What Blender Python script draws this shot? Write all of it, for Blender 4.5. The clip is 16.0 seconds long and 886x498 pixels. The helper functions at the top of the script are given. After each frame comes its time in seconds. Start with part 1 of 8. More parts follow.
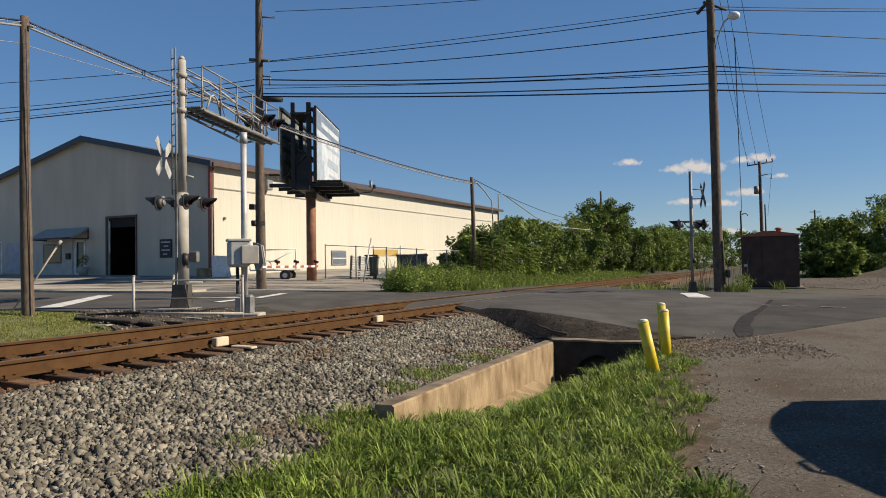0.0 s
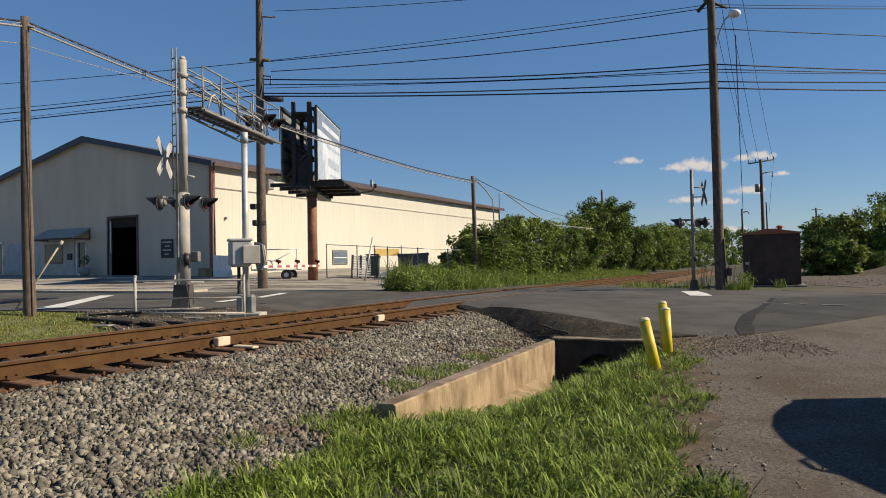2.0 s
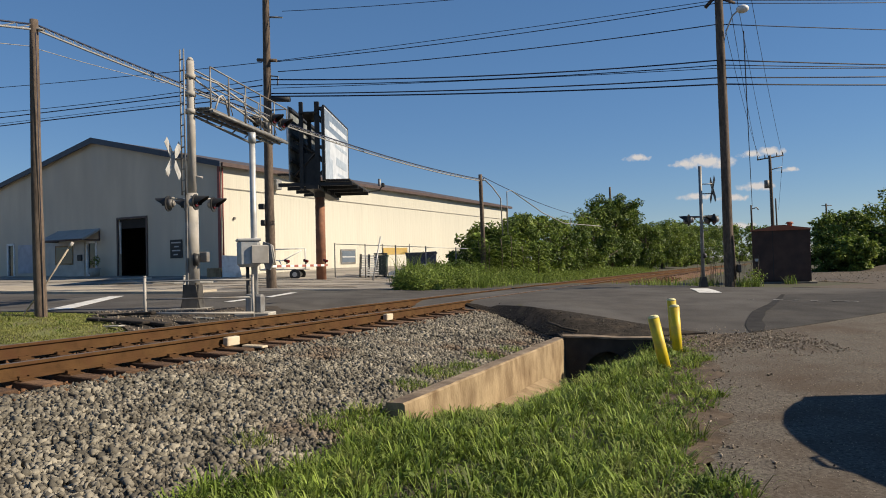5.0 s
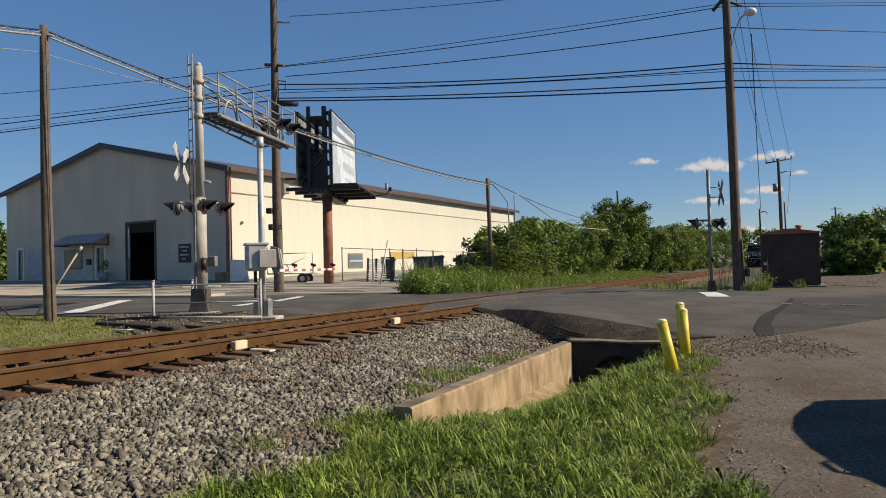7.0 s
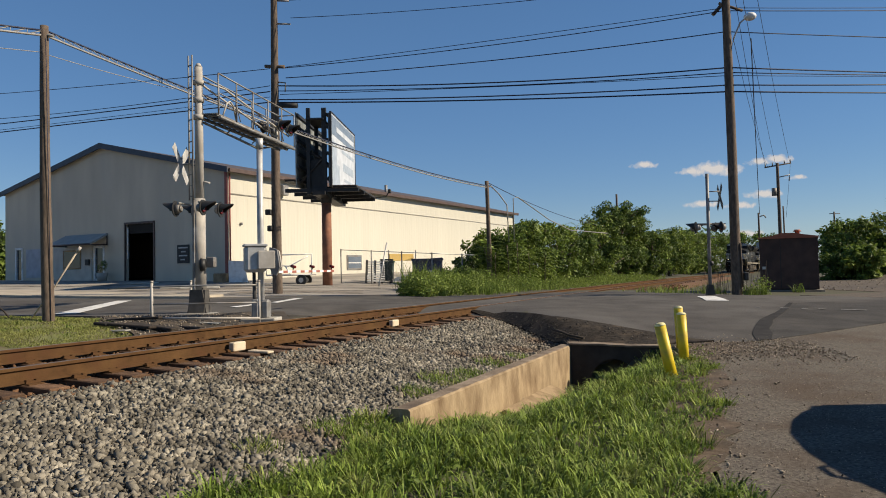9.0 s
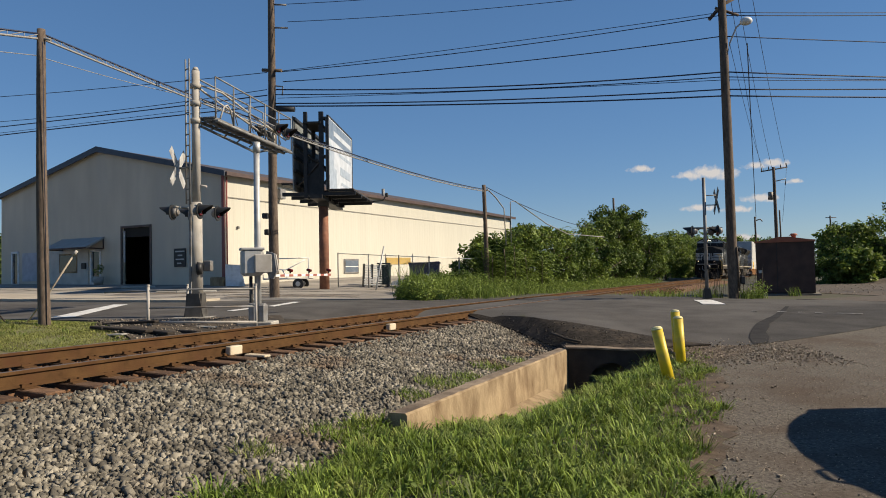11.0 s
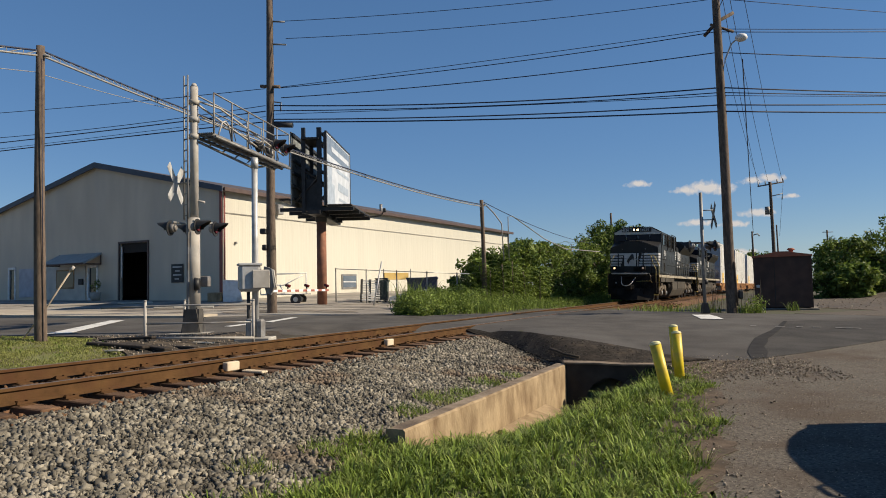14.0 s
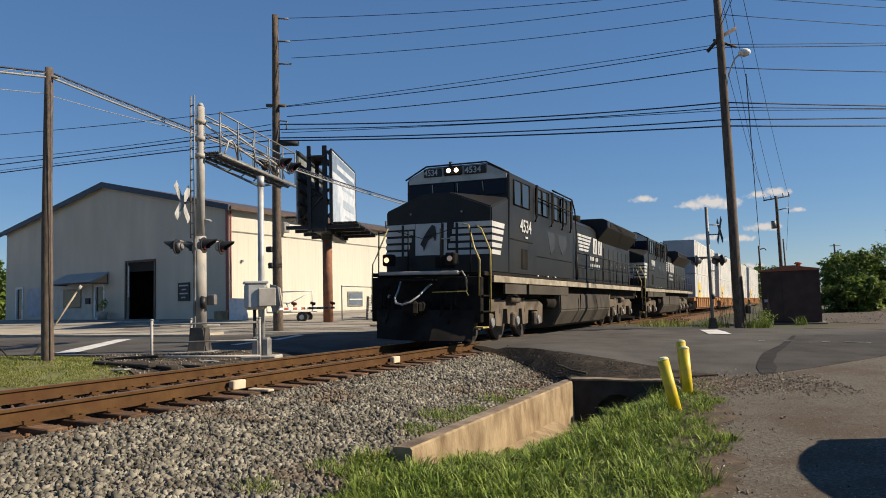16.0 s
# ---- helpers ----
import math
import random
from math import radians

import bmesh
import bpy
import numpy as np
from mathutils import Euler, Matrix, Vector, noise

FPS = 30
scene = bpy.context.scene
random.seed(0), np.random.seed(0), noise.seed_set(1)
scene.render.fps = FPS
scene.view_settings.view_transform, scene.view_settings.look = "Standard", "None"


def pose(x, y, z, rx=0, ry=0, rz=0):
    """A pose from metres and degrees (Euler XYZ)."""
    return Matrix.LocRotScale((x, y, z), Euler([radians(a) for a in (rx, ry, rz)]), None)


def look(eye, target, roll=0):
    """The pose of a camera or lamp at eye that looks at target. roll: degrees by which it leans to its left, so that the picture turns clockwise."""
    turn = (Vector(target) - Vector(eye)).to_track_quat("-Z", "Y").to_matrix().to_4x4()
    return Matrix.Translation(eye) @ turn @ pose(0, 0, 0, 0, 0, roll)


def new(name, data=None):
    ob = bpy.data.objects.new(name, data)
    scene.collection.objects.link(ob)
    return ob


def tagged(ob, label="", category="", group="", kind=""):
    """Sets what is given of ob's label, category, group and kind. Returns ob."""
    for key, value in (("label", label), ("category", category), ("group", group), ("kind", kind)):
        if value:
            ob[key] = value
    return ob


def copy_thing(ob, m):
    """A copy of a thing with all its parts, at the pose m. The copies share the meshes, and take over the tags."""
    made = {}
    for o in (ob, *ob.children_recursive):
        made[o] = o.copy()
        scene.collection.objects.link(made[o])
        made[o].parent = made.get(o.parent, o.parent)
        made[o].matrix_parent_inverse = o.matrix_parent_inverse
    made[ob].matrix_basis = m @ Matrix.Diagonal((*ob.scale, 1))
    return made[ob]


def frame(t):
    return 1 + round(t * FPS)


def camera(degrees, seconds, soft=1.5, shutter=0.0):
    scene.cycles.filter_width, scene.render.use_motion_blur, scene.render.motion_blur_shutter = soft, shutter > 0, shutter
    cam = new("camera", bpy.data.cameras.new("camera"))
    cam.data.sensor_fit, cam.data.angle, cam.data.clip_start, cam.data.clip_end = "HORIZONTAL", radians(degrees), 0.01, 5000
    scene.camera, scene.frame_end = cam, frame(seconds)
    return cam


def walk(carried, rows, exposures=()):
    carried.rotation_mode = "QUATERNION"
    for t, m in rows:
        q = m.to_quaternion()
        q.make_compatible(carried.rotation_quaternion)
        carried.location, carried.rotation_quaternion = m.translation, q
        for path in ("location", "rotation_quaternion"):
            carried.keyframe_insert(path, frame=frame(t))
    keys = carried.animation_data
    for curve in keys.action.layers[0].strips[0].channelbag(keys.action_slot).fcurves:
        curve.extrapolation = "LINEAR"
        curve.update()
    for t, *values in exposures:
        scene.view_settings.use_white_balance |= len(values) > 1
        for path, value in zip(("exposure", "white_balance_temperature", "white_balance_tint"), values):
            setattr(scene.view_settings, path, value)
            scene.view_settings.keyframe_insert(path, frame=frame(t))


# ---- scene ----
EYE_Z = 0.914
cam = camera(64.07, 16.0, 0.95)
TURNS = [
    (0.0, 91.296, 0.855, 0.019), (0.5, 91.277, 0.825, 0.026), (1.0, 91.229, 0.873, 0.029), (1.5, 91.190, 0.950, 0.063),
    (2.0, 91.222, 1.049, 0.116), (2.5, 91.197, 1.170, 0.197), (3.0, 91.159, 1.250, 0.290), (3.5, 91.122, 1.295, 0.400),
    (4.0, 91.085, 1.350, 0.490), (5.2, 91.140, 1.430, 0.830), (6.5, 91.314, 1.482, 1.202), (7.0, 91.461, 1.465, 1.355),
    (7.5, 91.586, 1.382, 1.400), (8.0, 91.643, 1.287, 1.345), (8.5, 91.664, 1.195, 1.289), (9.0, 91.650, 1.135, 1.260),
    (10.2, 91.760, 1.115, 1.130), (11.5, 92.152, 1.140, 0.943), (12.0, 92.423, 1.150, 0.850), (12.5, 92.650, 1.140, 0.794),
    (13.0, 92.820, 1.160, 0.772), (13.5, 92.979, 1.175, 0.793), (14.0, 93.170, 1.230, 0.855), (14.5, 93.530, 1.350, 0.970),
    (15.0, 93.960, 1.435, 1.135), (15.5, 94.296, 1.532, 1.265), (16.0, 94.530, 1.630, 1.345)]
walk(cam, [(t, pose(0, 0, EYE_Z, a, b, c)) for t, a, b, c in TURNS], [(0, 0.53, 7080, 11), (12, 0.53, 7080, 11), (14, 0.52, 7080, 11), (15, 0.49, 7080, 11), (15.5, 0.50, 7080, 11), (16, 0.60, 7080, 11)])

# ---- daylight ----
SUN_TO = Vector((math.cos(radians(-2)) * math.cos(radians(34)), math.sin(radians(-2)) * math.cos(radians(34)), math.sin(radians(34))))
world = bpy.data.worlds.new("world")
scene.world = world
world.use_nodes = True
wn, wl = world.node_tree.nodes, world.node_tree.links
sky = wn.new("ShaderNodeTexSky")
sky.sky_type, sky.sun_disc = "NISHITA", False
sky.sun_elevation, sky.sun_rotation = radians(34), math.atan2(SUN_TO.x, SUN_TO.y)
sky.air_density, sky.dust_density, sky.ozone_density, sky.altitude = 1.0, 0.0, 3.0, 600
wn["Background"].inputs[1].default_value = 0.070
tone = wn.new("ShaderNodeHueSaturation")
tone.inputs["Hue"].default_value, tone.inputs["Saturation"].default_value = 0.507, 1.25
wl.new(sky.outputs[0], tone.inputs["Color"])
even = wn.new("ShaderNodeMix")   # summer haze evens the sky out
even.data_type = "RGBA"
even.inputs[0].default_value = 0.5
wl.new(tone.outputs[0], even.inputs[6])
where, split, rise, deep = wn.new("ShaderNodeTexCoord"), wn.new("ShaderNodeSeparateXYZ"), wn.new("ShaderNodeMapRange"), wn.new("ShaderNodeMix")
wl.new(where.outputs["Generated"], split.inputs[0])   # a clear sky deepens towards the zenith
wl.new(split.outputs["Z"], rise.inputs["Value"])
rise.interpolation_type = "SMOOTHSTEP"
rise.inputs["From Min"].default_value, rise.inputs["From Max"].default_value = 0.1, 1.0
deep.data_type = "RGBA"
deep.inputs[6].default_value, deep.inputs[7].default_value = (1.12, 2.62, 5.35, 1), (0.42, 1.0, 2.3, 1)
wl.new(rise.outputs[0], deep.inputs[0])
wl.new(deep.outputs[2], even.inputs[7])
wl.new(even.outputs[2], wn["Background"].inputs[0])
sun = new("sun", bpy.data.lights.new("sun", "SUN"))
sun.data.energy, sun.data.angle, sun.data.color = 4.5, radians(0.53), (1.0, 0.91, 0.76)
sun.matrix_world = look(SUN_TO * 100, (0, 0, 0))


# ---- materials ----
def mat(name, a, b=None, scale=4.0, rough=0.8, metal=0.0, bump=0.25, grain=40.0, dirt=None, dirt_scale=0.7, dirt_amount=0.5,
        vary=0.0, spec=0.4, stretch=(1, 1, 1), island=0.0, emit=None, power=0.0, thin=0.0):
    """Two tones mixed by a noise, a coarse layer of dirt over them, fine relief."""
    m = bpy.data.materials.new(name)
    m.use_nodes = True
    n, l = m.node_tree.nodes, m.node_tree.links
    p = n["Principled BSDF"]
    p.inputs["Roughness"].default_value, p.inputs["Metallic"].default_value = rough, metal
    p.inputs["Specular IOR Level"].default_value = spec
    b = b or tuple(min(1, c * 1.25) for c in a)
    co, mp = n.new("ShaderNodeTexCoord"), n.new("ShaderNodeMapping")
    mp.inputs["Scale"].default_value = stretch
    l.new(co.outputs["Object"], mp.inputs[0])

    def tex(s, detail, lo, hi):
        t, r = n.new("ShaderNodeTexNoise"), n.new("ShaderNodeMapRange")
        t.inputs["Scale"].default_value, t.inputs["Detail"].default_value = s, detail
        r.inputs["From Min"].default_value, r.inputs["From Max"].default_value = lo, hi
        l.new(mp.outputs[0], t.inputs["Vector"])
        l.new(t.outputs[0], r.inputs["Value"])
        return r.outputs[0], t

    def mixed(fac, c1, c2):
        x = n.new("ShaderNodeMix")
        x.data_type = "RGBA"
        l.new(fac, x.inputs[0])
        for c, k in ((c1, 6), (c2, 7)):
            if isinstance(c, tuple):
                x.inputs[k].default_value = (*c, 1)
            else:
                l.new(c, x.inputs[k])
        return x.outputs[2]

    fac, _ = tex(scale, 6, 0.3, 0.7)
    col = mixed(fac, a, b)
    fine, ftex = tex(grain, 4, 0.25, 0.75)
    col = mixed(fine, col, mixed(fac, tuple(c * 0.8 for c in a), b)) if bump else col
    if dirt:
        d, _ = tex(dirt_scale, 8, 0.62 - 0.3 * dirt_amount, 0.72)
        col = mixed(d, col, dirt)
    if vary or island:
        h = n.new("ShaderNodeHueSaturation")
        r = n.new("ShaderNodeMapRange")
        if island:
            o = n.new("ShaderNodeNewGeometry").outputs["Random Per Island"]
        else:
            o = n.new("ShaderNodeObjectInfo").outputs["Random"]
        l.new(o, r.inputs["Value"])
        v = vary or island
        r.inputs["To Min"].default_value, r.inputs["To Max"].default_value = 1 - v, 1 + v
        l.new(r.outputs[0], h.inputs["Value"])
        l.new(col, h.inputs["Color"])
        col = h.outputs[0]
    l.new(col, p.inputs["Base Color"])
    if bump:
        bp = n.new("ShaderNodeBump")
        bp.inputs["Strength"].default_value, bp.inputs["Distance"].default_value = bump, 0.01
        l.new(ftex.outputs[0], bp.inputs["Height"])
        l.new(bp.outputs[0], p.inputs["Normal"])
    if thin:
        tr, ms = n.new("ShaderNodeBsdfTranslucent"), n.new("ShaderNodeMixShader")
        ms.inputs[0].default_value = thin
        l.new(col, tr.inputs["Color"])
        l.new(p.outputs[0], ms.inputs[1])
        l.new(tr.outputs[0], ms.inputs[2])
        l.new(ms.outputs[0], n["Material Output"].inputs["Surface"])
    if emit:
        p.inputs["Emission Color"].default_value, p.inputs["Emission Strength"].default_value = (*emit, 1), power
    return m


M_GROUND = mat("soil", (0.075, 0.06, 0.042), (0.06, 0.062, 0.03), 1.5, 0.95, bump=0.6, grain=20, dirt=(0.07, 0.075, 0.035), dirt_scale=0.3)
M_GRASS = mat("grass", (0.092, 0.147, 0.020), (0.248, 0.322, 0.060), 1.6, 0.6, bump=0, island=0.65, dirt=(0.26, 0.26, 0.085), dirt_scale=2.0, dirt_amount=0.25, thin=0.26, spec=0.3)
M_GRASS_PALE = mat("pale_grass", (0.20, 0.27, 0.06), (0.34, 0.38, 0.12), 1.5, 0.6, bump=0, island=0.5, thin=0.35, spec=0.3)
M_GRASS_DRY = mat("dry_grass", (0.155, 0.18, 0.045), (0.29, 0.29, 0.095), 1.5, 0.7, bump=0, island=0.5, thin=0.3, spec=0.2)
M_WEED = mat("weed", (0.11, 0.165, 0.03), (0.21, 0.27, 0.06), 1.0, 0.65, bump=0, island=0.45, thin=0.35, spec=0.25)
M_LEAF = mat("leaf", (0.080, 0.130, 0.023), (0.185, 0.245, 0.048), 0.6, 0.55, bump=0, island=0.55, thin=0.28, spec=0.3)
M_LEAF_DARK = mat("dark_leaf", (0.058, 0.100, 0.019), (0.138, 0.192, 0.039), 0.6, 0.55, bump=0, island=0.55, thin=0.25, spec=0.3)
M_LEAF_PALE = mat("pale_leaf", (0.12, 0.18, 0.03), (0.23, 0.285, 0.058), 0.6, 0.55, bump=0, island=0.5, thin=0.32, spec=0.3)
M_DIRT = mat("dark_dirt", (0.040, 0.031, 0.022), (0.10, 0.078, 0.056), 3, 0.95, bump=0.8, grain=30, dirt=(0.03, 0.025, 0.02), dirt_scale=2)
# headwall concrete near black, with the shade that lies on it in the colour
M_HEAD = mat("shade_dark_concrete", (0.030, 0.025, 0.020), (0.065, 0.053, 0.043), 2.5, 0.9, bump=0.4, dirt=(0.03, 0.025, 0.021), dirt_scale=2)
M_CHUNK = mat("asphalt_crumb", (0.030, 0.026, 0.022), (0.085, 0.073, 0.061), 4, 0.95, bump=0.4, island=0.5)
M_SHOULDER = mat("rough_dark_asphalt", (0.018, 0.015, 0.012), (0.054, 0.046, 0.038), 14, 0.95, bump=1.0, grain=45, spec=0.1, dirt=(0.085, 0.066, 0.05), dirt_scale=2.2, dirt_amount=0.4)
M_RUBBLE = mat("brown_rubble", (0.16, 0.125, 0.093), (0.33, 0.28, 0.22), 5, 0.95, bump=0.4, island=0.5)
M_VERGE = mat("bare_brown_earth", (0.065, 0.043, 0.027), (0.135, 0.096, 0.064), 9, 0.95, bump=0.9, grain=45, dirt=(0.035, 0.028, 0.02), dirt_scale=3)
M_GRAVELLOT = mat("brown_gravel", (0.062, 0.047, 0.035), (0.125, 0.098, 0.074), 6, 0.95, bump=0.9, grain=35, dirt=(0.09, 0.075, 0.06), dirt_scale=0.4)
M_APRON = mat("tan_apron", (0.40, 0.34, 0.26), (0.48, 0.42, 0.33), 1.2, 0.9, bump=0.3, dirt=(0.28, 0.24, 0.19), dirt_scale=0.4)
M_APRON_D = mat("soiled_concrete", (0.17, 0.145, 0.115), (0.25, 0.22, 0.18), 2.0, 0.95, bump=0.4, dirt=(0.10, 0.085, 0.068), dirt_scale=1.5, dirt_amount=0.6)
M_CREAMY = mat("pale_block", (0.48, 0.38, 0.26), (0.62, 0.52, 0.38), 6, 0.8)
M_BARK = mat("bark", (0.10, 0.075, 0.055), (0.16, 0.13, 0.10), 8, 0.9, bump=0.6)
M_ROAD = mat("new_asphalt", (0.064, 0.059, 0.054), (0.098, 0.090, 0.082), 1.2, 0.95, spec=0.2, bump=0.5, grain=90, dirt=(0.115, 0.108, 0.10), dirt_scale=0.35, dirt_amount=0.5)
M_LOT = mat("old_asphalt", (0.060, 0.050, 0.041), (0.200, 0.175, 0.144), 40, 0.95, bump=0.9, grain=120, spec=0.2, dirt=(0.088, 0.064, 0.046), dirt_scale=0.9, dirt_amount=0.6)
M_LOT_FAR = mat("pale_asphalt", (0.29, 0.258, 0.215), (0.41, 0.368, 0.31), 0.9, 0.9, bump=0.3, grain=50, dirt=(0.125, 0.112, 0.10), dirt_scale=0.45, dirt_amount=0.65)
M_YARD_DUST = mat("dusty_yard", (0.20, 0.165, 0.125), (0.30, 0.25, 0.195), 2.5, 0.95, bump=0.4, dirt=(0.11, 0.092, 0.075), dirt_scale=1.5, dirt_amount=0.7)
M_PATCH = mat("darker_asphalt_patch", (0.040, 0.037, 0.034), (0.062, 0.058, 0.054), 1.6, 0.95, spec=0.2, bump=0.5, grain=80, dirt=(0.085, 0.078, 0.07), dirt_scale=0.6, dirt_amount=0.4)
M_SEAM = mat("tar", (0.030, 0.029, 0.029), (0.045, 0.043, 0.042), 3, 0.95, spec=0.1)
M_LINE_FADED = mat("faded_road_paint", (0.26, 0.25, 0.235), (0.36, 0.35, 0.33), 9, 0.85, dirt=(0.10, 0.093, 0.085), dirt_scale=7, dirt_amount=0.9)
M_LINE = mat("road_paint", (0.62, 0.61, 0.58), (0.75, 0.74, 0.71), 6, 0.7, dirt=(0.3, 0.29, 0.27), dirt_scale=3, dirt_amount=0.3)
M_CONC = mat("tan_concrete", (0.255, 0.182, 0.105), (0.385, 0.285, 0.17), 5, 0.9, bump=0.8, grain=30, dirt=(0.15, 0.095, 0.05), dirt_scale=3.2, dirt_amount=0.5, stretch=(1, 1, 0.5))
M_CONC_TOP = mat("weathered_concrete", (0.17, 0.125, 0.085), (0.29, 0.225, 0.16), 5, 0.95, bump=0.8, grain=35, dirt=(0.10, 0.072, 0.05), dirt_scale=3, dirt_amount=0.6)
M_CONC_G = mat("grey_concrete", (0.36, 0.34, 0.30), (0.46, 0.44, 0.39), 2.0, 0.9, bump=0.4, dirt=(0.2, 0.18, 0.15))
# bed kept near black to paint the dark gaps between the loose stones
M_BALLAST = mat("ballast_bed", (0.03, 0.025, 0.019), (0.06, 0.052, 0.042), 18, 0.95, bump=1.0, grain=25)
M_STONE = mat("ballast_stone", (0.092, 0.081, 0.063), (0.250, 0.225, 0.178), 3, 0.9, bump=0.4, island=0.62, dirt=(0.12, 0.078, 0.05), dirt_scale=0.8, dirt_amount=0.3)
M_RUSTBED = mat("rusty_ballast", (0.085, 0.040, 0.019), (0.165, 0.085, 0.042), 10, 0.95, bump=0.8, island=0.4)
M_RAIL = mat("rail_rust", (0.072, 0.037, 0.016), (0.115, 0.061, 0.025), 6, 0.85, 0.0, bump=0.3, dirt=(0.075, 0.034, 0.017), dirt_scale=3, spec=0.12)
M_RAILTOP = mat("rail_worn_steel", (0.17, 0.125, 0.09), (0.26, 0.20, 0.155), 10, 0.5, 0.5, bump=0.05)
M_TIE = mat("creosote_wood", (0.095, 0.050, 0.026), (0.17, 0.095, 0.052), 5, 0.9, bump=0.7, grain=30, stretch=(1, 6, 6), vary=0.35)
M_OLDTIE = mat("rotten_wood", (0.022, 0.017, 0.013), (0.05, 0.039, 0.03), 5, 0.95, bump=0.7, grain=30, stretch=(1, 6, 6))
M_POLE = mat("weathered_pole", (0.095, 0.068, 0.051), (0.168, 0.126, 0.095), 4, 0.9, bump=0.7, grain=25, stretch=(5, 5, 1.6), dirt=(0.06, 0.045, 0.035), dirt_scale=1.2)
M_GALV = mat("galvanised_steel", (0.42, 0.42, 0.41), (0.56, 0.56, 0.55), 5, 0.5, 0.35, bump=0.08, dirt=(0.26, 0.25, 0.23), dirt_scale=1.5, dirt_amount=0.35)
M_GALV_D = mat("dull_steel", (0.20, 0.20, 0.20), (0.29, 0.29, 0.285), 5, 0.6, 0.35, bump=0.1, dirt=(0.15, 0.12, 0.09), dirt_scale=2)
M_ALU = mat("painted_alu", (0.36, 0.335, 0.30), (0.45, 0.42, 0.38), 5, 0.65, 0.0, bump=0.05, dirt=(0.32, 0.29, 0.24), dirt_scale=2)
M_BLACK = mat("black_paint", (0.016, 0.016, 0.017), (0.03, 0.03, 0.03), 5, 0.55, bump=0.1)
M_WIRE = mat("wire", (0.010, 0.016, 0.040), None, 5, 0.6, bump=0)
M_CABLE = mat("grey_cable", (0.20, 0.195, 0.19), (0.30, 0.29, 0.275), 20, 0.6, bump=0)
M_YELLOW = mat("yellow_paint", (0.68, 0.50, 0.02), (0.76, 0.58, 0.04), 4, 0.45, bump=0.1, dirt=(0.42, 0.27, 0.05), dirt_scale=4, dirt_amount=0.4)
M_WHITE = mat("white_paint", (0.72, 0.72, 0.70), (0.8, 0.8, 0.78), 5, 0.5, bump=0.05, dirt=(0.5, 0.48, 0.44), dirt_scale=2, dirt_amount=0.3)
M_BAND_W = mat("dull_white_lettering", (0.42, 0.42, 0.41), (0.52, 0.52, 0.50), 4, 0.6)
M_RED = mat("red_paint", (0.30, 0.085, 0.06), (0.38, 0.13, 0.095), 5, 0.5, bump=0.05)
M_CREAM = mat("cream_siding", (0.565, 0.54, 0.455), (0.625, 0.597, 0.505), 0.8, 0.55, bump=0.05, dirt=(0.51, 0.465, 0.375), dirt_scale=0.5, dirt_amount=0.4, stretch=(1, 1, 0.3), vary=0.02)
# gable siding: the shade it stands in is worked into the tone
M_GABLE = mat("shaded_siding", (0.495, 0.44, 0.35), (0.55, 0.49, 0.39), 0.8, 0.55, bump=0.05, dirt=(0.45, 0.41, 0.34), dirt_scale=0.5, dirt_amount=0.3, stretch=(1, 1, 0.3))
M_BROWN = mat("brown_trim", (0.07, 0.045, 0.04), (0.10, 0.065, 0.055), 3, 0.5, bump=0.05)
# rake trim: the blue is the sky's reflection, painted in
M_RAKE = mat("sky_tinted_trim", (0.030, 0.040, 0.062), (0.045, 0.056, 0.082), 3, 0.45, bump=0.05)
M_MAROON = mat("maroon_trim", (0.22, 0.06, 0.05), (0.27, 0.08, 0.065), 3, 0.5, bump=0.05)
M_ROOF = mat("dark_roof", (0.075, 0.06, 0.055), (0.11, 0.09, 0.08), 2, 0.55, bump=0.1)
M_GLASS = mat("window_glass", (0.02, 0.025, 0.03), None, 2, 0.06, 0.0, bump=0, spec=0.4)
M_DARK = mat("dark_interior", (0.02, 0.018, 0.016), None, 2, 0.9, bump=0)
M_SHED = mat("shed_brown", (0.080, 0.046, 0.037), (0.104, 0.061, 0.048), 3, 0.65, bump=0.1, dirt=(0.045, 0.031, 0.027), dirt_scale=1.2, spec=0.2)
M_SHEDROOF = mat("rust_red_roof", (0.33, 0.10, 0.055), (0.40, 0.14, 0.075), 4, 0.7, bump=0.2)
M_RUST = mat("rusted_steel", (0.24, 0.10, 0.06), (0.32, 0.15, 0.09), 4, 0.8, 0.2, bump=0.3, dirt=(0.14, 0.07, 0.05), dirt_scale=1.5)


# ---- mesh helpers ----
def mesh_of(name, bm, material, smooth=False):
    me = bpy.data.meshes.new(name)
    bm.normal_update()
    bm.to_mesh(me)
    bm.free()
    for m in material if isinstance(material, (list, tuple)) else [material]:
        me.materials.append(m)
    if smooth:
        for p in me.polygons:
            p.use_smooth = True
    return me


def part(name, bm, material, parent, label="", smooth=False):
    ob = new(name, mesh_of(name, bm, material, smooth))
    ob.parent = parent
    return tagged(ob, label) if label else ob


def thing(name, m, label, category, group="", kind=""):
    ob = new(name)
    ob.empty_display_size = 0.1
    ob.matrix_world = m
    return tagged(ob, label, category, group, kind)


def single(name, bm, material, label, category, group="", kind="", m=None, smooth=False):
    ob = new(name, mesh_of(name, bm, material, smooth))
    if m is not None:
        ob.matrix_world = m
    return tagged(ob, label, category, group, kind)


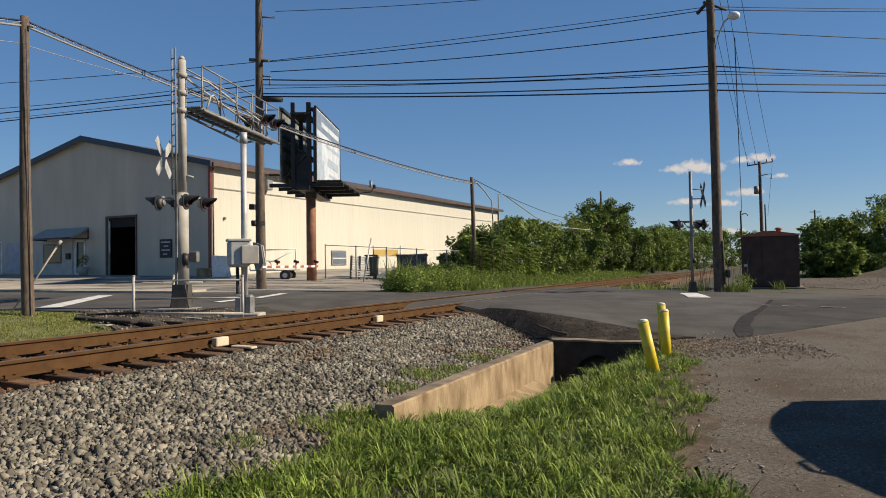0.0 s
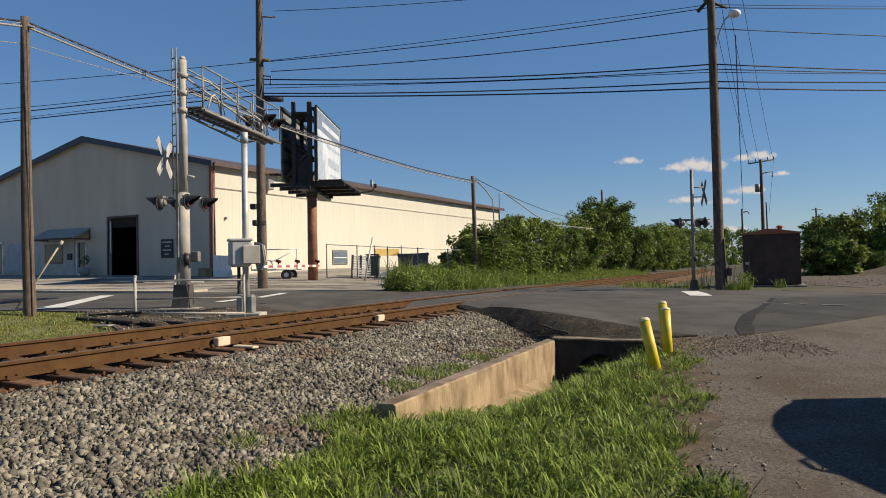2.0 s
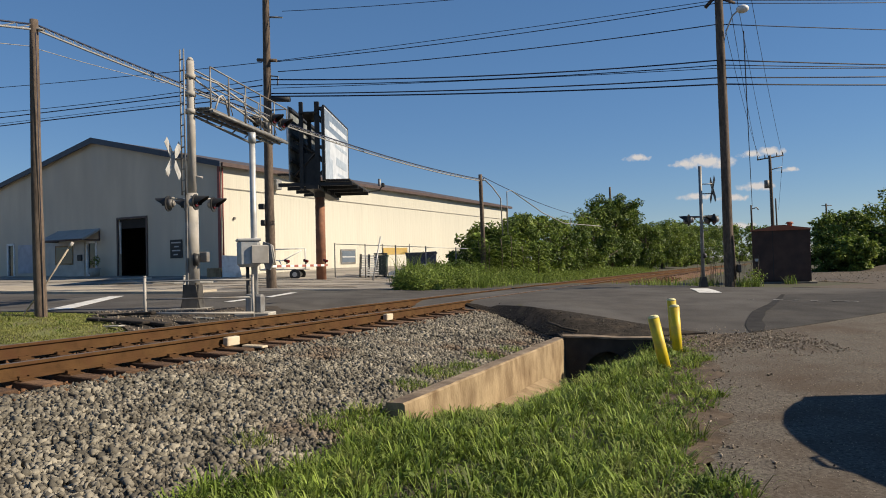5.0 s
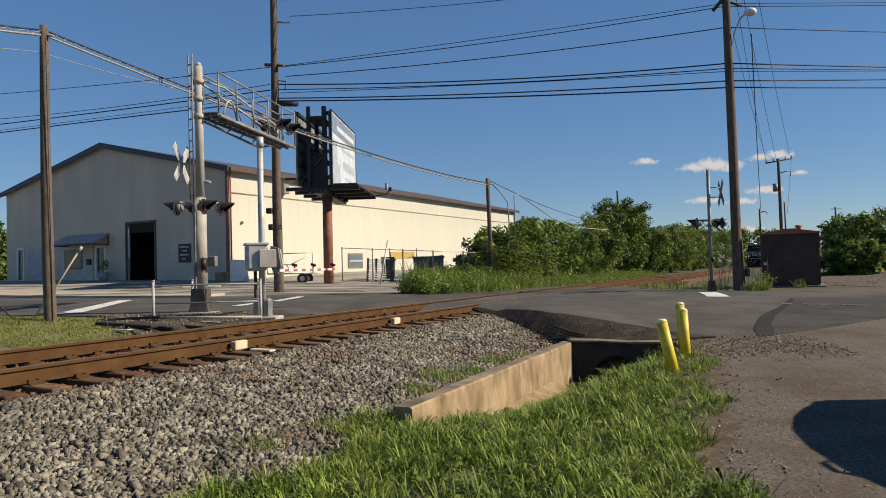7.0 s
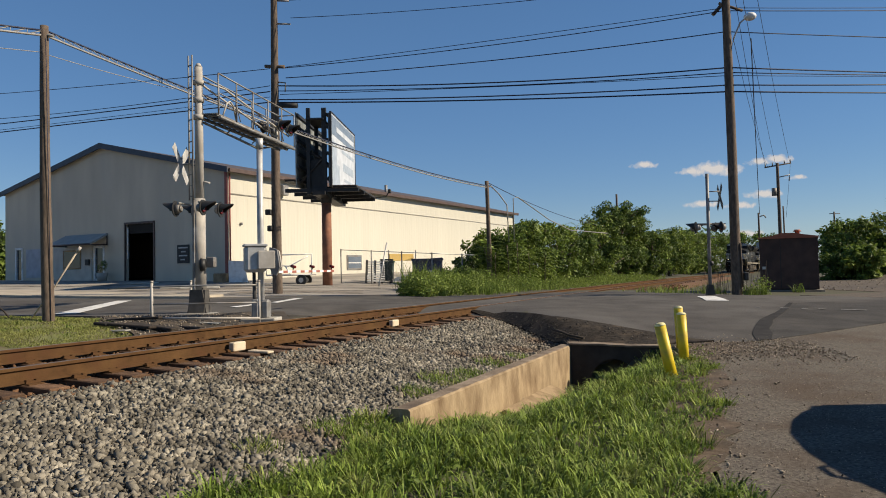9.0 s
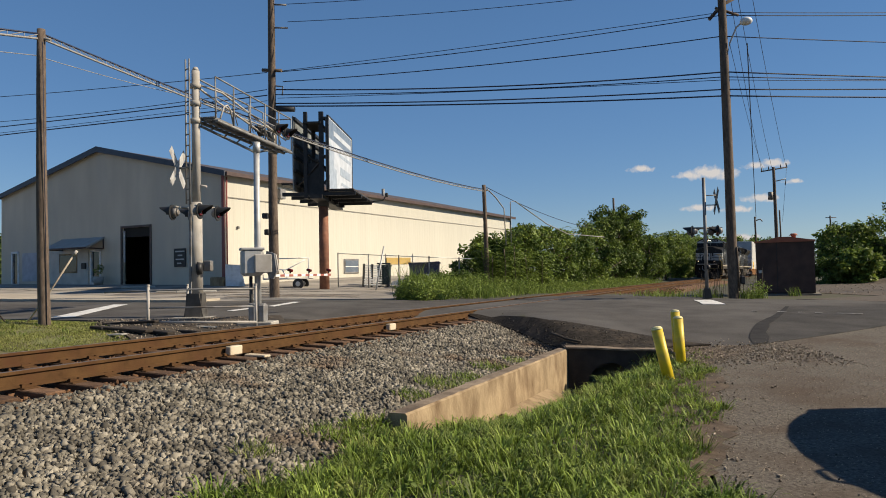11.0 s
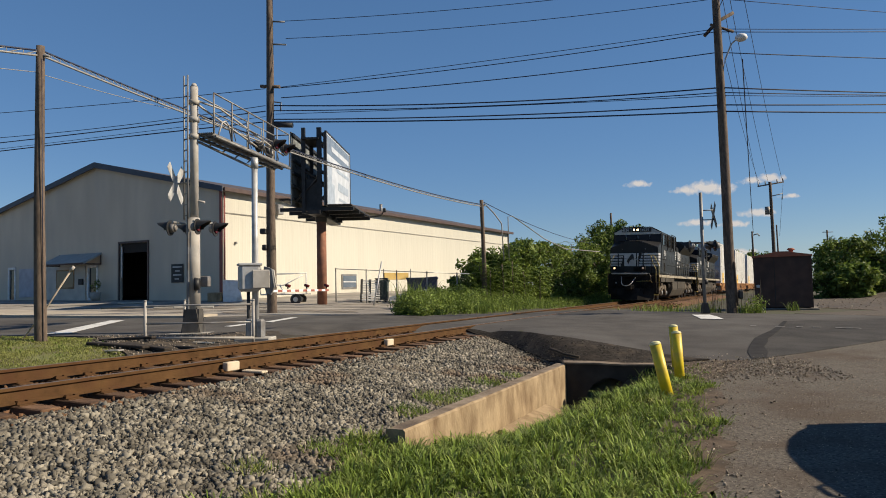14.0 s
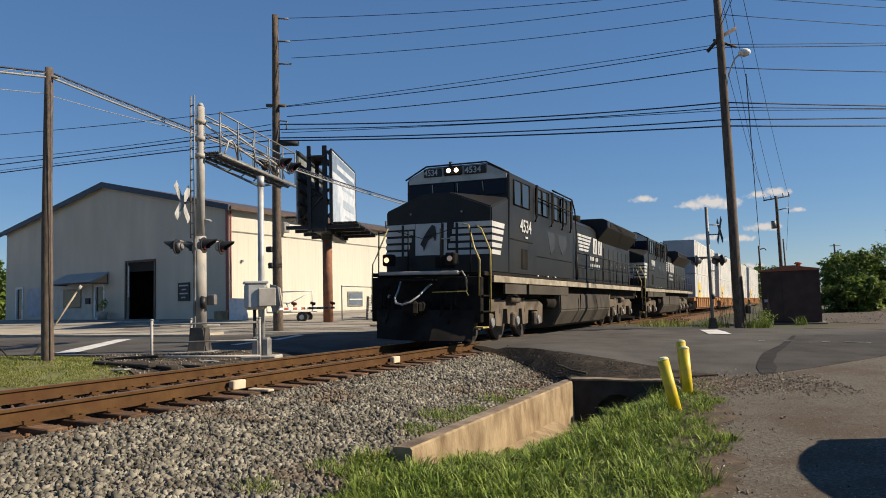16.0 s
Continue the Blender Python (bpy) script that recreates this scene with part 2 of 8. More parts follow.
def box(bm, x0, y0, z0, x1, y1, z1, bevel=0.0, m=None, mi=0):
    vs = [bm.verts.new((x, y, z)) for z in (z0, z1) for y in (y0, y1) for x in (x0, x1)]
    fs = [bm.faces.new([vs[i] for i in q]) for q in ((0, 2, 3, 1), (4, 5, 7, 6), (0, 1, 5, 4), (2, 6, 7, 3), (0, 4, 6, 2), (1, 3, 7, 5))]
    if bevel:
        es = list({e for f in fs for e in f.edges})
        r = bmesh.ops.bevel(bm, geom=es, offset=bevel, segments=1, affect="EDGES", profile=0.5)
        fs = list({f for v in r["verts"] for f in v.link_faces} | {f for f in fs if f.is_valid})
        vs = list({v for f in fs for v in f.verts})
    for f in fs:
        f.material_index = mi
    if m is not None:
        bmesh.ops.transform(bm, matrix=m, verts=vs)
    return vs


def bx(x0, y0, z0, x1, y1, z1, bevel=0.0, m=None):
    bm = bmesh.new()
    box(bm, x0, y0, z0, x1, y1, z1, bevel, m)
    return bm


def cyl(bm, p0, p1, r0, r1=None, n=10, caps=True, mi=0):
    p0, p1 = Vector(p0), Vector(p1)
    r1 = r0 if r1 is None else r1
    q = (p1 - p0).to_track_quat("Z", "Y").to_matrix()
    ring = []
    for p, r in ((p0, r0), (p1, r1)):
        ring.append([bm.verts.new(p + q @ Vector((r * math.cos(2 * math.pi * i / n), r * math.sin(2 * math.pi * i / n), 0))) for i in range(n)])
    fs = [bm.faces.new((ring[0][i], ring[0][(i + 1) % n], ring[1][(i + 1) % n], ring[1][i])) for i in range(n)]
    for f in fs:
        f.smooth = True
    if caps:
        fs += [bm.faces.new(ring[0][::-1]), bm.faces.new(ring[1])]
    for f in fs:
        f.material_index = mi
    return ring[0] + ring[1]


def cy(p0, p1, r0, r1=None, n=10):
    bm = bmesh.new()
    cyl(bm, p0, p1, r0, r1, n)
    return bm


def tube(bm, pts, r, n=6, mi=0):
    """A round bar along a line of points."""
    pts = [Vector(p) for p in pts]
    last = None
    for i, p in enumerate(pts):
        d = (pts[min(i + 1, len(pts) - 1)] - pts[max(i - 1, 0)]).normalized()
        side = d.cross(Vector((0, 0, 1)) if abs(d.z) < 0.95 else Vector((1, 0, 0))).normalized()
        up = side.cross(d)
        ring = [bm.verts.new(p + r * (math.cos(2 * math.pi * k / n) * side + math.sin(2 * math.pi * k / n) * up)) for k in range(n)]
        if last:
            for k in range(n):
                f = bm.faces.new((last[k], last[(k + 1) % n], ring[(k + 1) % n], ring[k]))
                f.smooth, f.material_index = True, mi
        else:
            bm.faces.new(ring[::-1]).material_index = mi
        last = ring
    bm.faces.new(last).material_index = mi


def tb(pts, r, n=6):
    bm = bmesh.new()
    tube(bm, pts, r, n)
    return bm


def prism(bm, poly, a0, a1, axis="x", mi=0):
    """A flat outline pushed from a0 to a1 along an axis; outline points are the other two coordinates in order."""
    def at(u, v, a):
        return {"x": (a, u, v), "y": (u, a, v), "z": (u, v, a)}[axis]
    lo, hi = [bm.verts.new(at(u, v, a0)) for u, v in poly], [bm.verts.new(at(u, v, a1)) for u, v in poly]
    n = len(poly)
    fs = [bm.faces.new((lo[i], lo[(i + 1) % n], hi[(i + 1) % n], hi[i])) for i in range(n)]
    fs += [bm.faces.new(lo[::-1]), bm.faces.new(hi)]
    for f in fs:
        f.material_index = mi
    bmesh.ops.recalc_face_normals(bm, faces=fs)
    return lo + hi


def pr(poly, a0, a1, axis="x"):
    bm = bmesh.new()
    prism(bm, poly, a0, a1, axis)
    return bm


def arrays(name, verts, faces, material):
    me = bpy.data.meshes.new(name)
    verts, faces = np.asarray(verts, dtype=np.float32), np.asarray(faces, dtype=np.int32)
    k = faces.shape[1]
    me.vertices.add(len(verts))
    me.vertices.foreach_set("co", verts.ravel())
    me.loops.add(faces.size)
    me.loops.foreach_set("vertex_index", faces.ravel())
    me.polygons.add(len(faces))
    me.polygons.foreach_set("loop_start", np.arange(0, faces.size, k, dtype=np.int32))
    me.polygons.foreach_set("loop_total", np.full(len(faces), k, dtype=np.int32))
    me.update(calc_edges=True)
    me.materials.append(material)
    return me


def smooth01(a, b, x):
    t = np.clip((x - a) / (b - a), 0, 1)
    return t * t * (3 - 2 * t)


# ---- the line of the railway: straight, then a long easy bend ----
T_X, T_Y, T_PSI, T_LEAN, T_BEND, T_R = -4.383, 9.582, 0.41675, 0.0277, 24.0, 0.00059


def grade(s):
    return -0.0047 * s if s < 60 else -0.282 - 0.0054 * (s - 60)


def rail_frame(s, lean=T_LEAN):
    """Pose of the track at s metres: x across towards the lot, y along, z up; the origin between the rail tops."""
    c = min(s, T_BEND)
    x, y, a = T_X + c * math.sin(T_PSI), T_Y + c * math.cos(T_PSI), T_PSI
    if s > T_BEND:
        k = s - T_BEND
        mid = T_PSI + T_R * k / 2
        x, y, a = x + k * math.sin(mid), y + k * math.cos(mid), T_PSI + T_R * k
    return Matrix.Translation((x, y, grade(s))) @ Matrix.Rotation(-a, 4, "Z") @ Matrix.Rotation(lean, 4, "Y")


SIN, COS = math.sin(T_PSI), math.cos(T_PSI)


def to_track(x, y):
    dx, dy = x - T_X, y - T_Y
    s = dx * SIN + dy * COS
    lat = dx * COS - dy * SIN
    k = np.maximum(0, s - T_BEND)
    return s, lat - 0.5 * T_R * k * k


def track_xy(s, lat):
    p = rail_frame(s, 0) @ Vector((lat, 0, 0))
    return p.x, p.y


def ground_z(x, y):
    """Height of the ground: the lot in front, the raised bed, the rising yard beyond."""
    x, y = np.asarray(x, float), np.asarray(y, float)
    s, lat = to_track(x, y)
    near = np.interp(y, [-10, 9, 12, 14, 17, 22, 40, 100, 400], [-0.69, -0.68, -0.65, -0.54, -0.34, -0.22, -0.27, -0.45, -1.5])
    far = np.interp(y, [0, 12, 18, 28, 37, 41, 51, 120, 400], [-0.3, -0.2, -0.12, 0.05, 0.24, 0.43, 0.69, 0.9, 0.5])
    flat = np.interp(y, [0, 25, 60, 400], [-0.25, -0.15, -0.35, -1.5])
    far = far + (flat - far) * smooth01(-9, 3, x - 0.28 * np.maximum(0, y - 40))
    g = np.where(s < 60, -0.0047 * s, -0.282 - 0.0054 * (s - 60))
    bed = g - 0.40 - 0.1 * np.clip(lat - 1.5, 0, 3)
    road = smooth01(-0.25, 1.1, s - 9.3 + 1.143 * np.clip(lat - 1.5, 0, 2.8)) * (1 - smooth01(27, 31, s + 0.2 * lat))
    bed = bed + road * (0.31 + 0.1 * np.clip(lat - 1.5, 0, 3))
    w = np.where(lat > 0, smooth01(4.1 - 2.3 * road, 4.7 + 2 * road, lat), smooth01(1.8, 4.5, -lat))
    z = bed + (np.where(lat > 0, near, far) - bed) * w
    z = z + 0.20 * np.exp(-((x + 10.6) / 2.2) ** 2 - ((y - 15.0) / 1.6) ** 2)
    z = z - 0.46 * smooth01(4.3, 4.5, lat) * (1 - smooth01(4.75, 6.1, lat)) * (0.25 * smooth01(-1.2, -0.6, s) + 0.75 * smooth01(-0.5, 2.2, s)) * (1 - smooth01(5.75, 6.1, s))
    z = z - 0.24 * smooth01(3.0, 4.8, s) * smooth01(4.3, 4.5, lat) * (1 - smooth01(5.0, 6.9, lat)) * (1 - smooth01(5.75, 6.1, s))
    return z


def gz(x, y):
    return float(ground_z(x, y))


# ---- ground ----
def steps(*runs):
    out = []
    for a, b, d in runs:
        out += list(np.arange(a, b, d))
    return np.array(out)


GX = steps((-1500, -300, 300), (-300, -60, 30), (-60, -14, 2), (-14, 14, 0.3), (14, 60, 2), (60, 300, 30), (300, 1600, 300))
GY = steps((-400, -20, 60), (-20, 2, 2), (2, 32, 0.3), (32, 80, 2), (80, 300, 20), (300, 2400, 300))
xx, yy = np.meshgrid(GX, GY)
zz = ground_z(xx, yy)
ii = np.arange(len(GY) * len(GX)).reshape(len(GY), len(GX))
quads = np.stack([ii[:-1, :-1], ii[:-1, 1:], ii[1:, 1:], ii[1:, :-1]], -1).reshape(-1, 4)
me = arrays("ground", np.stack([xx, yy, zz], -1).reshape(-1, 3), quads, M_GROUND)
ground = tagged(new("ground", me), "earth ground with thin grass round the crossing", "ground", kind="structure")


def sheet(name, outline, step, dz, material, label, category="road", skirt=0.2, parent=None):
    """A paved area: an outline cut into a grid and laid on the ground, with an edge that goes down."""
    bm = bmesh.new()
    bm.faces.new([bm.verts.new((x, y, 0)) for x, y in outline])
    for ax in (0, 1):
        lo, hi = min(p[ax] for p in outline), max(p[ax] for p in outline)
        for c in np.arange(lo + step / 2, hi, step):
            no = Vector((1, 0, 0)) if ax == 0 else Vector((0, 1, 0))
            bmesh.ops.bisect_plane(bm, geom=bm.verts[:] + bm.edges[:] + bm.faces[:], plane_co=no * c, plane_no=no)
    bmesh.ops.recalc_face_normals(bm, faces=bm.faces[:])
    if bm.faces[:][0].normal.z < 0:
        bmesh.ops.reverse_faces(bm, faces=bm.faces[:])
    for v in bm.verts:
        v.co.z = gz(v.co.x, v.co.y) + dz
    for f in bm.faces:
        f.smooth = True
    rim = [[v.co.copy() for v in e.verts] for e in bm.edges if e.is_boundary]
    for a, b in rim:
        d = Vector((0, 0, skirt))
        bm.faces.new([bm.verts.new(p) for p in (a, b, b - d, a - d)])
    ob = new(name, mesh_of(name, bm, material))
    return tagged(ob, label, category, kind="structure")


def tp(s, lat):
    return track_xy(s, lat)


ROAD = [(-60, 34.0), (-30, 24.2), (-14, 19.0), (-9.5, 17.3), (-6.6, 16.7), tp(8.3, -3.2), tp(9.1, -1.2), tp(9.3, 1.6), tp(8.4, 2.4), tp(7.4, 3.2), tp(6.5, 3.9), tp(6.1, 4.3),
        (2.05, 13.05), (3.6, 12.9), (4.7, 13.0), (5.4, 13.25), (5.75, 13.42), (6.27, 14.7), (6.9, 16.0), (7.66, 17.1), (9.3, 20.1), (11.5, 20.5), (13.5, 20.0), (11.5, 22.8), (9.6, 25.0), (8.6, 27.3),
        (6.9, 29.5), (4.2, 29.8), (1.0, 27.6), (-2.0, 25.9), (-5.2, 25.6), (-9, 24.8), (-14, 26.5), (-22, 30.5), (-60, 48)]
road = sheet("road", ROAD, 0.8, 0.055, M_ROAD, "dark asphalt road humped over the railway crossing", skirt=0.5)
YARD = [(-70, 52), (-22, 31.3), (-14, 27.3), (-9, 25.6), (-5.2, 26.4), (-2.2, 26.8), (-2.6, 30.0), (-1.0, 36), (1.6, 44), (2.5, 68), (0.2, 68), (-13.0, 41.1), (-34, 52), (-70, 70)]
sheet("yard", YARD, 1.6, 0.05, M_LOT_FAR, "pale cracked asphalt yard in front of the warehouse", "yard")
LOT = [(1.0, -6), (1.45, 2), (1.8, 5), (2.15, 6.3), (2.6, 7.5), (3.05, 8.6), (3.45, 9.9), (3.85, 11.2), (4.3, 12.2), (4.9, 12.85), (5.4, 13.6), (5.95, 13.85), (6.84, 14.4), (8.55, 15.4), (9.8, 16.1), (13, 17), (24, 15), (24, -6)]
sheet("car_park", LOT, 0.5, 0.045, M_LOT, "worn brown-grey asphalt of the car park", "pavement")
sheet("pavement", [(-60, 48.2), (-22, 30.7), (-14, 26.7), (-9.3, 25.0), (-8.8, 26.3), (-14, 29.6), (-22, 34.6), (-60, 56)], 1.5, 0.13, M_APRON,
             "tan concrete pavement strip beside the road", "pavement", skirt=0.25)
sheet("gravel_lot", [(11.7, 24.6), (13.2, 21.6), (17.5, 20.6), (30, 16.5), (40, 12), (70, 20), (70, 46), (22, 47.5), (17.5, 40), (15.2, 29.5), (15.4, 26)], 1.5, 0.012, M_GRAVELLOT, "brown gravel lot beside the relay hut", "gravel lot")


def crack(pts, w, seed, material=None):
    """A crooked open crack, wider here and there, in the paved yard."""
    r = random.Random(seed)
    line = []
    for (x0, y0), (x1, y1) in zip(pts, pts[1:]):
        for k in range(6):
            line.append((x0 + (x1 - x0) * k / 6 + r.uniform(-0.12, 0.12), y0 + (y1 - y0) * k / 6 + r.uniform(-0.12, 0.12)))
    up = [(x, y + w * r.uniform(0.4, 1.2)) for x, y in line]
    return sheet("pavement_crack", line + up[::-1], 1.2, 0.062, material or M_SEAM, "dark weathered crack across the pale yard", "pavement crack", skirt=0.004)


for k, (pts, w) in enumerate((([(-12.5, 29.2), (-9.5, 30.5), (-6.5, 29.6), (-3.4, 31.2)], 0.16), ([(-20, 36), (-15, 34.2), (-10.5, 35.4), (-5, 34.6)], 0.14), ([(-9, 27.6), (-6.2, 28.4), (-3.2, 28.0)], 0.18), ([(-27, 40.5), (-22, 38.6), (-17.5, 39.4)], 0.16), ([(-8.6, 31.8), (-5.5, 33.0), (-2.6, 33.4)], 0.2))):
    crack(pts, w, 500 + k)
for k, (pts, w) in enumerate((([(-9.5, 28.6), (-6.5, 29.2), (-3.6, 28.8)], 0.9), ([(-16, 33), (-11.5, 32.2), (-8, 33)], 1.0), ([(-5.6, 36.2), (-3.4, 36.6), (-1.6, 36.2)], 0.8))):
    crack(pts, w, 520 + k, M_YARD_DUST)


def stripe(corners, label, material=M_LINE):
    ob = sheet("road_marking", corners, 0.7, 0.072, material, label, "road marking", skirt=0.004)
    return ob


stripe([(-10.6, 18.3), (-10.0, 18.3), (-11.3, 24.2), (-11.8, 24.2)], "worn white stop line painted on the asphalt")
stripe([(-6.5, 20.0), (-6.25, 19.8), (-5.9, 21.2), (-6.1, 21.3)], "worn white line fragment painted on the asphalt")
stripe([(-5.85, 21.9), (-5.6, 21.7), (-5.35, 24.2), (-5.6, 24.3)], "worn white line painted on the asphalt")
stripe([(7.95, 23.9), (8.5, 23.8), (7.95, 21.1), (7.32, 21.2)], "white stop line before the crossing")
for k, (a, b) in enumerate(((0.08, 0.13), (0.30, 0.38), (0.48, 0.53), (0.62, 0.68), (0.80, 1.0))):
    p, q = Vector((7.5, 18.72)), Vector((9.75, 17.22))
    u, v = p.lerp(q, a), p.lerp(q, b)
    stripe([(u.x, u.y), (u.x + 0.06, u.y + 0.09), (v.x + 0.06, v.y + 0.09), (v.x, v.y)], "faded white centre dash on the asphalt", M_LINE_FADED)
sheet("asphalt_patch", [(5.75, 13.42), (6.84, 14.0), (8.55, 15.0), (9.8, 15.75), (13, 16.6), (22, 15.5), (30, 12), (30, 16), (18, 20), (13.5, 20.0), (11.5, 20.5), (9.3, 20.1), (7.66, 17.1), (6.9, 16.0), (6.27, 14.7)], 0.5, 0.055, M_PATCH,
      "darker patched asphalt beside the tar seam", "asphalt patch", skirt=0.3)
sheet("tar_seam", [(5.5, 13.3), (5.85, 13.48), (6.15, 14.1), (6.36, 14.75), (6.72, 15.4), (6.97, 15.95), (7.35, 16.5), (7.7, 17.05), (8.5, 18.5), (9.3, 20.0), (9.22, 20.05), (8.35, 18.5), (7.52, 17.1), (7.1, 16.55), (6.7, 16.0), (6.4, 15.45), (6.05, 14.75), (5.75, 14.1)], 0.4, 0.066, M_SEAM, "dark tar seam across the asphalt", "tar seam", skirt=0.004)


# ---- track ----
def sweep(profile, s0, s1, step=1.0, base=0):
    """An outline (across, up) carried along the line of the track."""
    bm = bmesh.new()
    last, n = None, len(profile)
    for s in np.linspace(s0, s1, max(2, int((s1 - s0) / step))):
        m = rail_frame(float(s))
        ring = [bm.verts.new(m @ Vector((u, 0, v))) for u, v in profile]
        if last:
            for k in range(n):
                bm.faces.new((last[k], ring[k], ring[(k + 1) % n], last[(k + 1) % n]))
        else:
            bm.faces.new(ring[::-1])
        last = ring
    bm.faces.new(last)
    bmesh.ops.recalc_face_normals(bm, faces=bm.faces[:])
    return bm


track = thing("railway_track", Matrix(), "rusty single railway track on wooden sleepers", "railway track", kind="structure")
RAIL = [(-0.07, -0.172), (0.07, -0.172), (0.07, -0.158), (0.012, -0.14), (0.010, -0.045), (0.036, -0.033), (0.036, -0.006), (0.028, 0.0), (-0.028, 0.0), (-0.036, -0.006),
        (-0.036, -0.033), (-0.010, -0.045), (-0.012, -0.14), (-0.07, -0.158)]
for lat in (-0.754, 0.754):
    bm = sweep([(u + lat, v) for u, v in RAIL], -12, 190)
    for f in bm.faces:
        c = f.calc_center_median()
        s_, l_ = to_track(c.x, c.y)
        if f.normal.z > 0.95 and abs(l_ - lat) < 0.03 and s_ < 400 and min(v.co.z for v in f.verts) > grade(float(s_)) - 0.045:
            f.material_index = 1
    part("rail", bm, [M_RAIL, M_RAILTOP], track, "rust-brown steel rail with a worn running surface")
tie_me = mesh_of("sleeper", bx(-1.3, -0.115, -0.36, 1.3, 0.115, -0.185, 0.012), M_TIE)
plate_bm = bx(-0.18, -0.09, -0.188, 0.18, 0.09, -0.172, 0.004)
for u, v in ((-0.1, -0.05), (0.1, 0.05), (0.095, -0.055)):
    box(plate_bm, u - 0.011, v - 0.011, -0.175, u + 0.011, v + 0.011, -0.15)
    box(plate_bm, u - 0.02, v - 0.016, -0.152, u + 0.02, v + 0.016, -0.138)
for u, v in ((-0.1, 0.0), (0.1, 0.0)):
    box(plate_bm, u - 0.025, v - 0.08, -0.174, u + 0.025, v + 0.08, -0.15)
plate_me = mesh_of("tie_plate", plate_bm, M_RAIL)
s = -9.0
rnd = random.Random(4)
while s < 75:
    if not 9.4 < s < 23:
        m = rail_frame(s + rnd.uniform(-0.03, 0.03)) @ pose(rnd.uniform(-0.06, 0.06), 0, rnd.uniform(-0.012, 0.006), 0, 0, rnd.uniform(-1.5, 1.5))
        ob = new("sleeper", tie_me)
        ob.parent, ob.matrix_world = track, m
        if s < 24:
            for lat in (-0.754, 0.754):
                ob = new("tie_plate", plate_me)
                ob.parent, ob.matrix_world = track, m @ pose(lat, 0, 0)
    s += 0.495
# the insulated joints and their pale blocks beside the near rail
for s_ in (1.0, 5.62):
    bm = bx(0.80, -0.13, -0.17, 0.90, 0.13, -0.04, 0.012)
    ob = part("joint_block", bm, M_CREAMY, track, "pale tan block clamped on the rail")
    ob.matrix_world = rail_frame(s_)
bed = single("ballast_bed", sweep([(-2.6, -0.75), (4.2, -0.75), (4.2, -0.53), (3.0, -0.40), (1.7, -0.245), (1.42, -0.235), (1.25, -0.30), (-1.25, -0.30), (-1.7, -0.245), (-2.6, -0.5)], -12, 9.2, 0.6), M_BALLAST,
             "bed of crushed stone under the track, darkened for the shade in the gaps", "ballast", kind="structure")
single("ballast_bed", sweep([(-2.6, -0.7), (2.8, -0.7), (2.8, -0.5), (1.7, -0.27), (1.2, -0.24), (-1.2, -0.24), (-1.7, -0.27), (-2.6, -0.5)], 22.5, 180, 3), M_RUSTBED,
              "rust-stained stone bed under the far track", "ballast", kind="structure")


def stones(name, spots, size, material, label, seed):
    """Angular stones, one mesh: each a skewed block."""
    r = np.random.RandomState(seed)
    bv = np.array([(x, y, z) for z in (-1, 1) for y in (-1, 1) for x in (-1, 1)], float) * 0.72
    bf = np.array([(0, 2, 3), (0, 3, 1), (4, 5, 7), (4, 7, 6), (0, 1, 5), (0, 5, 4), (2, 6, 7), (2, 7, 3), (0, 4, 6), (0, 6, 2), (1, 3, 7), (1, 7, 5)])
    n = len(spots)
    v = bv[None] + r.uniform(-0.5, 0.5, (n, 8, 3))
    v = v * (size * r.uniform(0.55, 1.4, (n, 1, 1))) * r.uniform(0.4, 1.55, (n, 1, 3))
    q = r.normal(size=(n, 4))
    q /= np.linalg.norm(q, axis=1, keepdims=True)
    w, x, y, z = q.T
    R = np.stack([1 - 2 * (y * y + z * z), 2 * (x * y - z * w), 2 * (x * z + y * w), 2 * (x * y + z * w), 1 - 2 * (x * x + z * z), 2 * (y * z - x * w),
                  2 * (x * z - y * w), 2 * (y * z + x * w), 1 - 2 * (x * x + y * y)], -1).reshape(n, 3, 3)
    v = np.einsum("nij,nkj->nki", R, v) + np.asarray(spots)[:, None]
    f = (bf[None] + (np.arange(n) * len(bv))[:, None, None]).reshape(-1, 3)
    ob = new(name, arrays(name, v.reshape(-1, 3), f, material))
    return tagged(ob, label, "gravel", kind="stuff")


def bed_z(lat):
    return np.interp(lat, [-2.6, -1.7, -1.3, 0.6, 0.8, 1.22, 1.45, 1.7, 3.0, 4.2, 5], [-0.5, -0.235, -0.235, -0.235, -0.265, -0.26, -0.225, -0.235, -0.385, -0.53, -0.66])


def bed_spots(n, s0, s1, l0, l1, seed, lift=0.0):
    r = np.random.RandomState(seed)
    s, lat = r.uniform(s0, s1, n), r.uniform(l0, l1, n)
    if s1 < 12:
        s = np.where(s > 9.4 - 1.12 * np.maximum(0, lat - 1.4), s - 6, s)
    z = bed_z(lat) + r.uniform(-0.015, 0.02, n) + lift + np.where(s < 60, -0.0047 * s, -0.3) - T_LEAN * lat
    x = T_X + s * SIN + lat * COS
    y = T_Y + s * COS - lat * SIN
    return np.stack([x, y, z], -1)


stones("ballast_stones", np.concatenate([bed_spots(46000, -6.5, 9.3, 1.34, 4.28, 1), bed_spots(12000, -4.5, 2.2, 1.36, 4.4, 11)]), 0.0212, M_STONE, "loose grey crushed stones beside the rails", 2)
stones("ballast_stones", bed_spots(15000, -7, 9.4, -1.9, 1.62, 3, 0.0), 0.020, M_RUSTBED, "rust-stained crushed stones between the rails", 4)
stones("ballast_stones", bed_spots(2500, 23, 45, -2.4, 2.4, 5), 0.045, M_RUSTBED, "rust-stained stones beside the far rails", 6)


